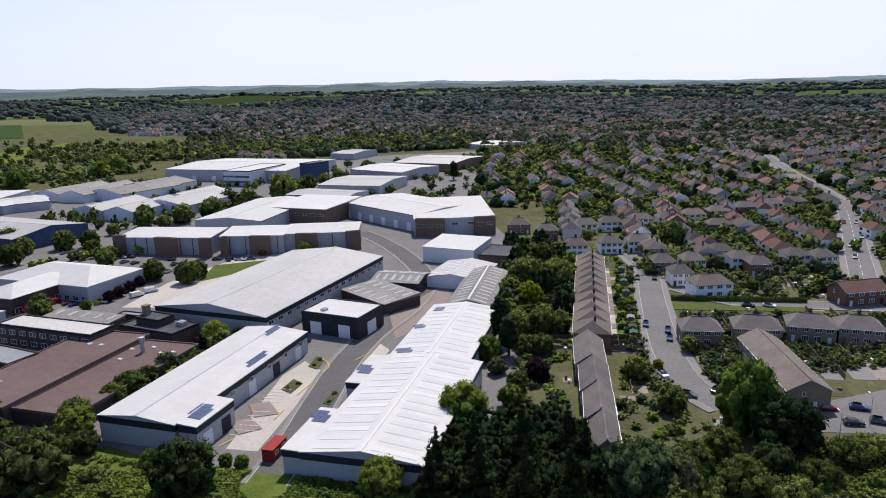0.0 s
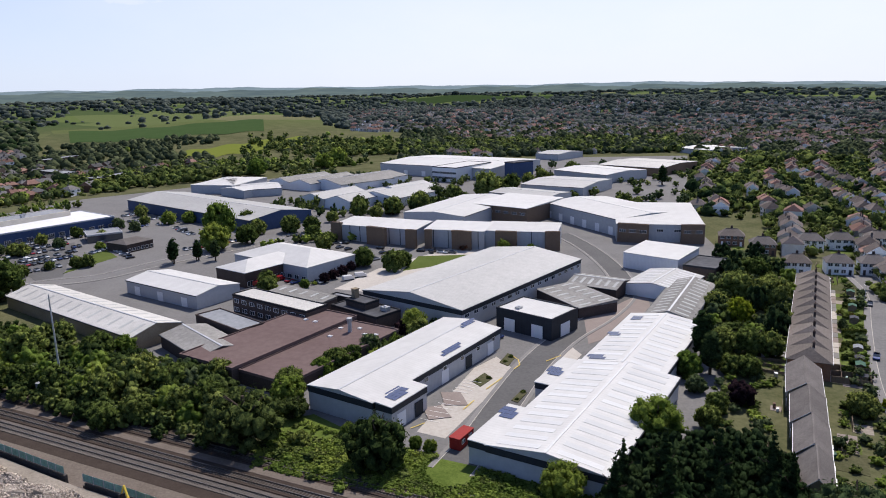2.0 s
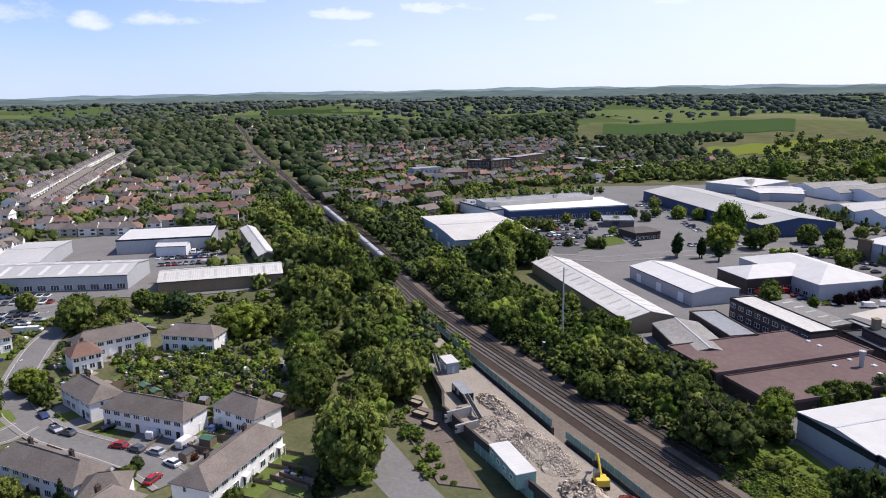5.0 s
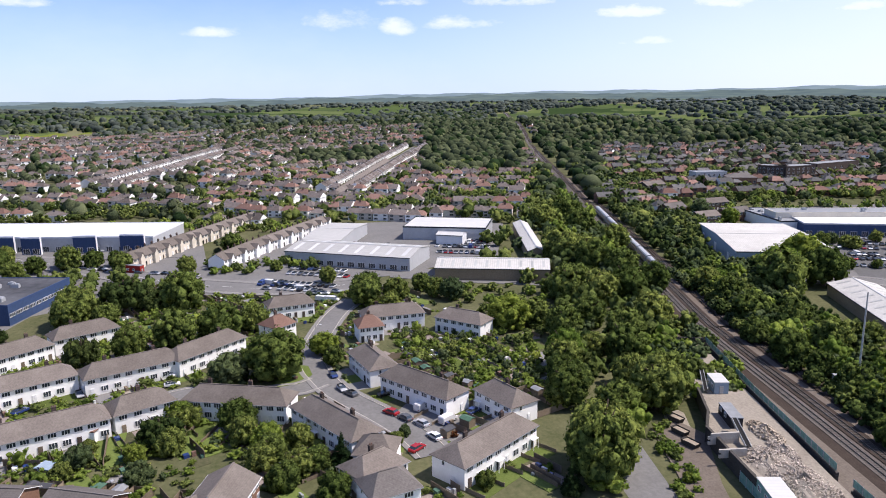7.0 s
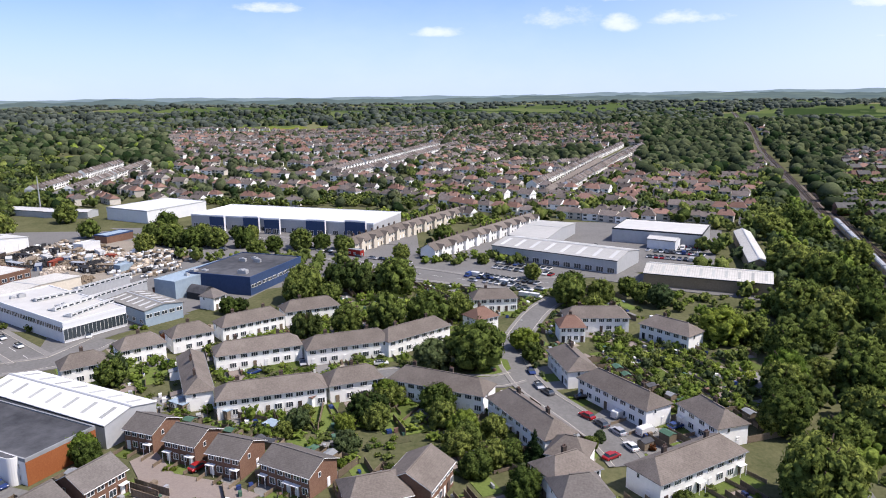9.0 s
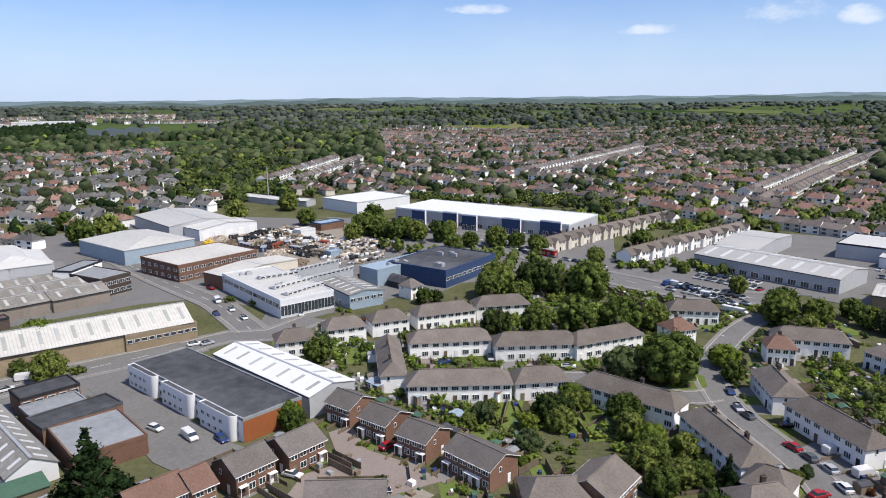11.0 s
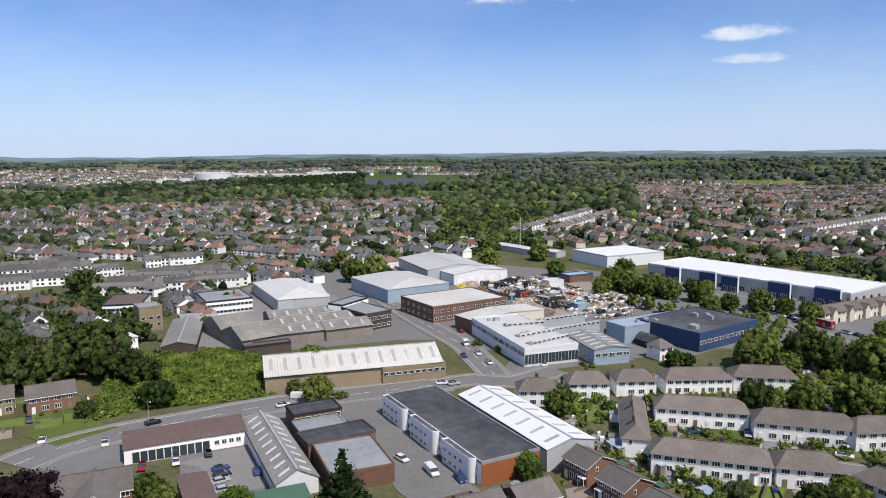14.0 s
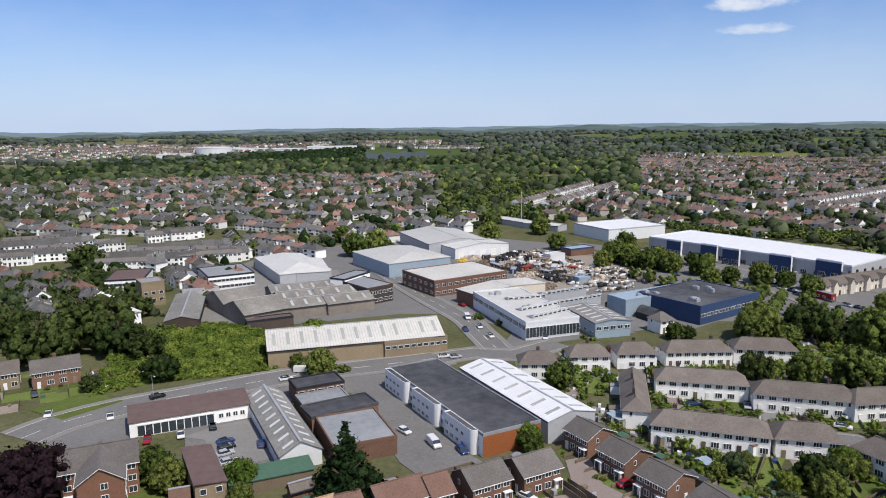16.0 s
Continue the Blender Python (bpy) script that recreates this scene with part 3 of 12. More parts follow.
HORIZON_EL = [0, -0.3, -0.38, -0.39, -0.36, -0.1, 0.13, 0.15, 0.23, 0.37, 0.41, 0.44, 0.34, 0.33, 0.23, 0.07, 0.0, -0.03, -0.03, -0.21, -0.17, -0.31, -0.36, 0]


def terrain(x, y):
    """Height of the land: flat near by, rising in low hills towards the horizon."""
    x, y = np.asarray(x, float), np.asarray(y, float)
    r = np.hypot(x, y)
    az = np.degrees(np.arctan2(-x, y))
    top = EYE - 14 + 4800 * np.tan(np.radians(np.interp(az, HORIZON_AZ, HORIZON_EL)))
    s = np.clip((r - 600) / 4200, 0, 1.05)
    s = np.where(s < 0.4, s, 0.4 + 0.12 * np.tanh((s - 0.4) / 0.12))
    roll = np.sin(x * 0.0041 + 1.3) * np.sin(y * 0.0037 + 0.4) * 9 + np.sin(x * 0.0113 + y * 0.0081) * 4
    return top * s ** 1.12 + roll * np.clip((r - 600) / 900, 0, 1) * np.clip((4900 - r) / 1500, 0.25, 1)


def sheet(name, rows, cols, point, mat, smooth=True):
    me = bpy.data.meshes.new(name)
    v = [point(i, j) for i in range(rows) for j in range(cols)]
    f = [(i * cols + j, i * cols + j + 1, (i + 1) * cols + j + 1, (i + 1) * cols + j) for i in range(rows - 1) for j in range(cols - 1)]
    me.from_pydata(v, [], f)
    me.materials.append(M[mat])
    if smooth:
        me.polygons.foreach_set("use_smooth", [True] * len(f))
    me.update()
    return me


RINGS = [0] + [40 * 1.075 ** i for i in range(67)]
RINGS[-1] = 4960


def ground_point(i, j):
    a = 2 * math.pi * j / 240
    x, y = -RINGS[i] * math.sin(a), RINGS[i] * math.cos(a)
    return (x, y, float(terrain(x, y)))


def land_material():
    """Meadow, rough grass and hedged fields, by the size of real fields far out."""
    m = surface("land", (0.066, 0.078, 0.034), (0.165, 0.16, 0.088), 3.0, 0.95, bump=0.4, blotch=0.6, spec=0.0)
    nodes, links = m.node_tree.nodes, m.node_tree.links
    bsdf = nodes["Principled BSDF"]
    old = bsdf.inputs["Base Color"].links[0].from_socket
    tc = nodes.new("ShaderNodeTexCoord")
    cell = nodes.new("ShaderNodeTexVoronoi")
    cell.inputs["Scale"].default_value = 0.0042
    links.new(tc.outputs["Object"], cell.inputs["Vector"])
    ramp = nodes.new("ShaderNodeValToRGB")
    sep = nodes.new("ShaderNodeSeparateColor")
    links.new(cell.outputs["Color"], sep.inputs[0])
    links.new(sep.outputs[0], ramp.inputs[0])
    ramp.color_ramp.interpolation = "CONSTANT"
    stops = [(0.0, (0.06, 0.095, 0.03)), (0.25, (0.09, 0.125, 0.04)), (0.5, (0.05, 0.08, 0.03)), (0.7, (0.10, 0.13, 0.05)), (0.9, (0.16, 0.16, 0.085))]
    while len(ramp.color_ramp.elements) < len(stops):
        ramp.color_ramp.elements.new(0.5)
    for e, (p, c) in zip(ramp.color_ramp.elements, stops):
        e.position, e.color = p, (*c, 1)
    dist = nodes.new("ShaderNodeVectorMath")
    dist.operation = "LENGTH"
    links.new(tc.outputs["Object"], dist.inputs[0])
    rng = nodes.new("ShaderNodeMapRange")
    for i, v in ((1, 1100), (2, 1600), (3, 0.0), (4, 0.8)):
        rng.inputs[i].default_value = v
    links.new(dist.outputs["Value"], rng.inputs[0])
    mix = nodes.new("ShaderNodeMix")
    mix.data_type = "RGBA"
    links.new(rng.outputs[0], mix.inputs[0])
    links.new(old, mix.inputs[6])
    links.new(ramp.outputs[0], mix.inputs[7])
    links.new(mix.outputs[2], bsdf.inputs["Base Color"])
    return m


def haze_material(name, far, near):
    """Distant hills in the pale air, its haze put into glowing colour: dim blue woods and paler fields."""
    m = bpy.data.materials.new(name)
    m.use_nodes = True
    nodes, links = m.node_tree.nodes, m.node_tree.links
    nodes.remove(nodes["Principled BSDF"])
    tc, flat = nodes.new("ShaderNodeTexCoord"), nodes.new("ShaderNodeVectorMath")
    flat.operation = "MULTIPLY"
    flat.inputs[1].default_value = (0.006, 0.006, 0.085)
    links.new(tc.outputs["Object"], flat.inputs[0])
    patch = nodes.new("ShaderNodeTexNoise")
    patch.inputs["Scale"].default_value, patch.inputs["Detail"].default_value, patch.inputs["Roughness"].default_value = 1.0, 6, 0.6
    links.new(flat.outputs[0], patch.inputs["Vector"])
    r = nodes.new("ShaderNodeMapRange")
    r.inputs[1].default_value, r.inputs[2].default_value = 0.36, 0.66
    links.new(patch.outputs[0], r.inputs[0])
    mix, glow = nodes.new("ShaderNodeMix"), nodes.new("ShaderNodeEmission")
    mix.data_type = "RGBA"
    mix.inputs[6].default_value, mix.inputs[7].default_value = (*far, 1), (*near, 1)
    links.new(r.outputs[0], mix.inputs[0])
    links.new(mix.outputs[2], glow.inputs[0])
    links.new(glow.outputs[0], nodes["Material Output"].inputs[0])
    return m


# backdrop hills glow in hazy colours of their own, unlit by the sun
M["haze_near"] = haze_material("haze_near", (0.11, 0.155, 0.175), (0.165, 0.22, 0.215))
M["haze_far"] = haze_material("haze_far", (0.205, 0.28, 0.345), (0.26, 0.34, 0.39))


def far_hills(name, radius, drop, rough, mat, label, seed):
    """A ring of hills far behind the land, its crest uneven."""
    g = np.random.default_rng(seed)
    az = np.linspace(-180, 180, 1441)
    el = np.interp(az, HORIZON_AZ, HORIZON_EL) + 0.04 - drop
    for wave, amp in ((9.0, 0.10), (3.7, 0.06), (1.1, 0.022), (0.4, 0.012)):
        el = el + rough * amp * np.sin(az * 2 * math.pi / wave + g.uniform(0, 6.28)) * np.sin(az * 2 * math.pi / (wave * 2.3) + g.uniform(0, 6.28))
    top = EYE + radius * np.tan(np.radians(el))
    mb = Mb()
    for i in range(len(az) - 1):
        a, b = radians(az[i]), radians(az[i + 1])
        p, q = (-radius * math.sin(a), radius * math.cos(a)), (-radius * math.sin(b), radius * math.cos(b))
        mb.face([(*p, -60), (*q, -60), (*q, top[i + 1]), (*p, top[i])])
    tagged(new(name, mb.mesh(name, mat)), label, "hills", kind="structure")


M["land"] = land_material()
far_hills("backdrop", 4985, 0.0, 0.5, "haze_far", "distant hills on the horizon, pale blue with haze", 3)
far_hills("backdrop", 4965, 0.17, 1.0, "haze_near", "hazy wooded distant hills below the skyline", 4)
tagged(new("ground", sheet("ground", len(RINGS), 241, ground_point, "land")), "rough green land with gardens and far hedged fields", "ground", kind="structure")
LAYER = [0.02]


def area(name, pts, mat, label, category="paving", z=None):
    """A paved or planted patch with a thin edge, on the ground or on the far land."""
    LAYER[0] += 0.004
    top = LAYER[0] if z is None else z
    mb = Mb()
    zs = [float(terrain(x, y)) for x, y in pts]
    n = len(pts)
    p = [(x, y, h - 0.5) for (x, y), h in zip(pts, zs)] + [(x, y, h + top) for (x, y), h in zip(pts, zs)]
    mb.solid(p, [tuple(range(n, 2 * n))] + [(i, (i + 1) % n, n + (i + 1) % n, n + i) for i in range(n)])
    me = mb.mesh(name, mat)
    bm = bmesh.new()
    bm.from_mesh(me)
    bmesh.ops.triangulate(bm, faces=[f for f in bm.faces if len(f.verts) > 4])
    bmesh.ops.recalc_face_normals(bm, faces=bm.faces)
    bm.to_mesh(me)
    bm.free()
    return tagged(new(name, me), label, category, kind="structure")


def curve_points(pts, step=4.0):
    """A smooth line through plan points, at even steps."""
    p = [Vector(q) for q in pts]
    p = [2 * p[0] - p[1]] + p + [2 * p[-1] - p[-2]]
    out = []
    for i in range(1, len(p) - 2):
        n = max(2, int((p[i + 1] - p[i]).length / step))
        for k in range(n):
            t = k / n
            a, b, c, d = p[i - 1], p[i], p[i + 1], p[i + 2]
            out.append(0.5 * (2 * b + (c - a) * t + (2 * a - 5 * b + 4 * c - d) * t * t + (3 * b - a - 3 * c + d) * t ** 3))
    out.append(p[-2])
    return out


def offset_line(line, off):
    out = []
    for i, q in enumerate(line):
        t = (line[min(i + 1, len(line) - 1)] - line[max(i - 1, 0)]).normalized()
        out.append(q + Vector((-t.y, t.x)) * off)
    return out


def ribbon(line, a, b, z0, z1, mb=None, slot=0):
    """A band between the offsets a and b of a line, from z0 up to z1 over the land."""
    mb = mb or Mb()
    la, lb = offset_line(line, a), offset_line(line, b)
    for i in range(len(line) - 1):
        q = [la[i], la[i + 1], lb[i + 1], lb[i]]
        h = [float(terrain(*c)) for c in q]
        lo, hi = [(c.x, c.y, e + z0) for c, e in zip(q, h)], [(c.x, c.y, e + z1) for c, e in zip(q, h)]
        mb.solid(lo + hi, [(7, 6, 5, 4), (0, 1, 5, 4), (2, 3, 7, 6)], slot)
    return mb


def road(name, pts, width, mat="asphalt", label="grey asphalt street", walks=0.0, dashes=False, step=5.0):
    line = curve_points(pts, step)
    LANES.append((line, width / 2 + walks))
    LAYER[0] += 0.004
    ob = tagged(new(name, ribbon(line, -width / 2, width / 2, -0.3, LAYER[0] + 0.03).mesh(name, mat)), label, "road", kind="structure")
    if walks:
        for s in (-1, 1):
            a, b = s * width / 2, s * (width / 2 + 0.15)
            c = s * (width / 2 + walks)
            kerb = ribbon(line, min(a, b), max(a, b), -0.3, LAYER[0] + 0.15)
            tagged(new("kerb", kerb.mesh("kerb", "concrete")), "pale concrete kerb along a street", "kerb", kind="structure")
            walk_mb = ribbon(line, min(b, c), max(b, c), -0.3, LAYER[0] + 0.14)
            tagged(new("pavement", walk_mb.mesh("pavement", "pavement")), "grey slab pavement beside a street", "pavement", kind="structure")
    if dashes:
        mb = Mb()
        i = 0
        while i < len(line) - 1:
            ribbon(line[i:i + 2], -0.07, 0.07, 0.0, LAYER[0] + 0.036, mb)
            i += 2
        part("centre_line", mb.mesh("centre_line", "paint"), ob, label="white dashed centre line")
    return ob

# ---- industrial buildings ----
FOOT = []        # plans of buildings: x, y, yaw, half length, half width
LANES = []       # centre lines of streets with half widths


def free(x, y, pad=0.5):
    """Whether a spot is off all buildings and streets."""
    for fx, fy, c, s, a, b in FOOT:
        dx_, dy_ = x - fx, y - fy
        if abs(dx_ * c + dy_ * s) < a + pad and abs(-dx_ * s + dy_ * c) < b + pad:
            return False
    for line, half in LANES:
        for q in line:
            if (q.x - x) ** 2 + (q.y - y) ** 2 < (half + pad) ** 2:
                return False
    return True


def footprint(x, y, yaw, L, W):
    FOOT.append((x, y, math.cos(radians(yaw)), math.sin(radians(yaw)), L / 2, W / 2))



def solar_mesh():
    def make():
        mb = Mb()
        mb.box(-0.82, 0.82, -0.5, 0.5, 0.06, 0.12, 0)
        mb.box(-0.84, 0.84, -0.52, 0.52, 0.0, 0.055, 1)
        return mb.mesh("solar_panel", "solar", "metal")
    return cached("solar", make)


def shed(x, y, yaw, L, W, h, roof="gable", rise=1.2, wall="clad_grey", top="roof_white", band="", doors=(), wins=(), panels=(), lights=0, boxes=0,
         name="warehouse", label="white-roofed metal-clad warehouse", light="skylight", inset=0.0, apron=0.0, trims="clad_dark", door_mat="frame", both=True, faces=(), pipes=0):
    """A works building, ridge along x. doors: (side, count, width, height); wins: (side, count, width, height, sill); panels: (u, v, nx, ny)
    from the middle of the roof; lights: rooflights along each slope; boxes: roof plant."""
    g = root(name, x, y, yaw, label, "building")
    footprint(x, y, yaw, L, W)
    flat = roof in ("flat", "mono")
    mb = Mb()
    if roof == "gable":
        gable_wall(mb, L, W, 0, h, rise)
    else:
        mb.box(-L / 2, L / 2, -W / 2, W / 2, 0, h)
    part("wall", mb.mesh("wall", wall), g)
    if band:
        mb = Mb()
        t = 0.12
        depth = min(1.5, h * 0.28)
        for s in range(4):
            n = (L if s in (0, 2) else W) / 2 + (t if s in (0, 2) else 0)
            if s == 0:
                mb.box(-n, n, -W / 2 - t, -W / 2 - 0.004, h - depth, h - 0.02)
            elif s == 2:
                mb.box(-n, n, W / 2 + 0.004, W / 2 + t, h - depth, h - 0.02)
            elif s == 1:
                mb.box(L / 2 + 0.004, L / 2 + t, -n, n, h - depth, h - 0.02)
            else:
                mb.box(-L / 2 - t, -L / 2 - 0.004, -n, n, h - depth, h - 0.02)
        part("fascia_band", mb.mesh("fascia_band", band), g, label="dark cladding band under the eaves")
    mb = Mb()

    def roof_z(v):
        if roof in ("gable", "hip"):
            return h + rise * (1 - abs(v) / (W / 2)) + 0.2
        if roof == "mono":
            return h + rise * (v + W / 2) / W + 0.2
        if roof == "barrel":
            return h + rise * (1 - (v / (W / 2)) ** 2) + 0.2
        return h + 0.16
    if roof in ("gable", "hip"):
        roof_solid(mb, L, W, h, rise, (inset or W * 0.5) if roof == "hip" else 0, 0.25, 0.2)
    elif roof == "barrel":
        n = 10
        pts = [(v, h + rise * (1 - (v / (W / 2)) ** 2)) for v in [W / 2 * (2 * i / n - 1) * 1.01 for i in range(n + 1)]]
        a, k = L / 2 + 0.2, n + 1
        shell = [(u, v, z + e) for e in (0, 0.2) for u in (-a, a) for v, z in pts]
        quads = []
        for i in range(n):
            quads += [(2 * k + i, 3 * k + i, 3 * k + i + 1, 2 * k + i + 1), (i, i + 1, k + i + 1, k + i), (i, 2 * k + i, 2 * k + i + 1, i + 1), (k + i, k + i + 1, 3 * k + i + 1, 3 * k + i)]
        quads += [(0, k, 3 * k, 2 * k), (n, 2 * k + n, 3 * k + n, k + n)]
        mb.solid(shell, quads)
        for a in (-L / 2 + 0.01, L / 2 - 0.01):
            ring = [(a, v, z + 0.02) for v, z in pts]
            mb.face(ring if a > 0 else ring[::-1])
    elif roof == "mono":
        a, b = L / 2 + 0.25, W / 2 + 0.25
        p = [(-a, -b, h), (a, -b, h), (a, b, h + rise), (-a, b, h + rise)]
        p += [(u, v, z + 0.2) for u, v, z in p]
        mb.solid(p, [(4, 5, 6, 7), (0, 1, 5, 4), (1, 2, 6, 5), (2, 3, 7, 6), (3, 0, 4, 7), (3, 2, 1, 0)])
        q = [(-L / 2, -W / 2, h - 0.1), (L / 2, -W / 2, h - 0.1), (L / 2, W / 2, h - 0.1), (-L / 2, W / 2, h - 0.1), (L / 2, W / 2, h + rise), (-L / 2, W / 2, h + rise)]
        mb.solid(q, [(1, 2, 4), (3, 0, 5), (2, 3, 5, 4)])
    else:
        mb.box(-L / 2 - 0.02, L / 2 + 0.02, -W / 2 - 0.02, W / 2 + 0.02, h, h + 0.14)
    part("roof", mb.mesh("roof", top), g)
    if flat and roof == "flat":
        mb = Mb()
        a, b, t = L / 2 + 0.08, W / 2 + 0.08, 0.35
        mb.box(-a, a, -b, -b + t, h - 0.3, h + 0.45)
        mb.box(-a, a, b - t, b, h - 0.3, h + 0.45)
        mb.box(-a, -a + t, -b + t + 0.002, b - t - 0.002, h - 0.3, h + 0.45)
        mb.box(a - t, a, -b + t + 0.002, b - t - 0.002, h - 0.3, h + 0.45)
        part("parapet", mb.mesh("parapet", trims), g, label="coping round the flat roof")
    if roof == "gable":
        mb = Mb()
        mb.box(-L / 2 - 0.3, L / 2 + 0.3, -0.3, 0.3, h + rise + 0.15, h + rise + 0.27)
        part("ridge_cap", mb.mesh("ridge_cap", "metal"), g)
        for sgn in (-1, 1):
            mb = Mb()
            z = h - 0.25 * rise / (W / 2)
            mb.box(-L / 2 - 0.26, L / 2 + 0.26, min(sgn * (W / 2 + 0.27), sgn * (W / 2 + 0.45)), max(sgn * (W / 2 + 0.27), sgn * (W / 2 + 0.45)), z - 0.12, z + 0.12)
            part("gutter", mb.mesh("gutter", trims), g)
    for s, mat in faces:
        at, length = side(L, W, s)
        mb = Mb()
        mb.box(-length / 2 - 0.05, length / 2 + 0.05, -0.06, -0.004, 0, h - 0.02)
        part("cladding_panel", mb.mesh("cladding_panel", mat), g, at(0, 0, 0))
    for i in range(pipes):
        at, length = side(L, W, 0)
        mb = Mb()
        mb.box(-0.14, 0.14, -0.2, -0.004, 0, h)
        part("downpipe", mb.mesh("downpipe", "clad_dark"), g, at(length * ((i + 0.6) / pipes - 0.5), 0, 0))
    for s, n, w, dh in doors:
        at, length = side(L, W, s)
        for i in range(n):
            part("roller_door", door_mesh(w, dh, "clad_dark" if band and i % 2 else door_mat), g, at(length * ((i + 0.5) / n - 0.5), 0.05, 0.08), "dark roller shutter door" if band and i % 2 else "pale ribbed roller shutter door")
    for s, n, w, wh, sill in wins:
        at, length = side(L, W, s)
        for i in range(n):
            part("window", window_mesh(w, wh, "frame", max(1, int(w / 1.0)), 1), g, at(length * ((i + 0.5) / n - 0.5), sill, 0.08))
    for u, v, nx, ny in panels:
        slope = 0.0 if flat else math.degrees(math.atan2(rise, W / 2)) * (1 if v < 0 else -1)
        for i in range(nx):
            for j in range(ny):
                if nx * ny > 7 and (i, j) in ((0, ny - 1), (nx - 1, 0)):
                    continue
                part("solar_panel", solar_mesh(), g, pose(u, v, roof_z(v) + 0.06, slope) @ pose(i * 1.7, j * 1.05, 0), "dark blue solar panel")
    if lights:
        lw, ll = (1.7, W * 0.36) if light == "skylight" and L > 40 else (1.05, W * 0.30)

        def light_mesh():
            mbl = Mb()
            mbl.box(-lw / 2, lw / 2, -ll / 2, ll / 2, -0.02, 0.035)
            return mbl.mesh("rooflight", light)
        me = cached(("light", round(ll, 1), lw, light), light_mesh)
        for i in range(lights):
            u = L * ((i + 0.5) / lights - 0.5)
            for v in ((-W * 0.25, W * 0.25) if both else (-W * 0.25,)):
                slope = math.degrees(math.atan2(rise, W / 2)) * (1 if v < 0 else -1) if roof in ("gable", "hip") else 0
                if roof == "mono":
                    slope = math.degrees(math.atan2(rise, W))
                part("rooflight", me, g, pose(u, v, roof_z(v) + 0.02, slope))
    rnd = random.Random(int(abs(x * 7 + y * 3)))
    for i in range(boxes):
        mb = Mb()
        a, b, c = rnd.uniform(0.7, 1.6), rnd.uniform(0.6, 1.2), rnd.uniform(0.7, 1.5)
        mb.box(-a, a, -b, b, 0, c)
        mb.box(-a * 0.8, a * 0.8, -b * 0.8, b * 0.8, c, c + 0.12)
        mb.tube((0, 0, c + 0.1), (0, 0, c + 0.35), b * 0.5, b * 0.5, 8)
        u, v = rnd.uniform(-0.38, 0.38) * L, rnd.uniform(-0.38, 0.38) * W
        part("roof_plant", mb.mesh("roof_plant", "metal"), g, pose(u, v, roof_z(v) - 0.1), "grey metal ventilation unit")
    return g


# ---- houses ----


def chimney_mesh(mat="brick_dark"):
    def make():
        mb = Mb()
        mb.box(-0.45, 0.45, -0.3, 0.3, -1.2, 1.1, 0)
        mb.box(-0.52, 0.52, -0.37, 0.37, 1.1, 1.25, 0)
        for px in (-0.22, 0.22):
            mb.tube((px, 0, 1.25), (px, 0, 1.65), 0.13, 0.1, 6, 1)
        return mb.mesh("chimney", mat, "tile_red")
    return cached(("chimney", mat), make)


def porch_mesh(mat):
    def make():
        mb = Mb()
        mb.box(-0.95, 0.95, -1.0, -0.02, 2.3, 2.45)
        mb.box(-0.9, -0.8, -0.95, -0.85, 0, 2.3)
        mb.box(0.8, 0.9, -0.95, -0.85, 0, 2.3)
        return mb.mesh("porch", mat)
    return cached(("porch", mat), make)


def fence_mesh(length, high=1.7, mat="wood"):
    def make():
        mb = Mb()
        n = max(1, int(length / 1.8))
        for i in range(n + 1):
            u = length * i / n
            mb.box(u - 0.06, u + 0.06, -0.06, 0.06, 0, high + 0.1)
        mb.box(0, length, -0.02, 0.02, 0.1, high)
        mb.box(0, length, -0.045, 0.045, high - 0.25, high - 0.15)
        return mb.mesh("fence", mat)
    return cached(("fence", round(length), round(high, 1), mat), make)


def shed_small(x, y, yaw, rnd):
    g = root("garden_shed", x, y, yaw, "small timber garden shed with felt roof", "shed", "garden sheds")
    a, b, h = rnd.uniform(1.0, 1.5), rnd.uniform(0.9, 1.2), 1.9
    mb = Mb()
    gable_wall(mb, 2 * a, 2 * b, 0, h, 0.4)
    part("wall", mb.mesh("wall", "wood"), g)
    mb = Mb()
    roof_solid(mb, 2 * a, 2 * b, h, 0.4, 0, 0.12, 0.06)
    part("roof", mb.mesh("roof", rnd.choice(("felt_grey", "felt", "green_felt"))), g)
    part("door", door_mesh(0.75, 1.7, "wood"), g, pose(0, -b - 0.02, 0.03))


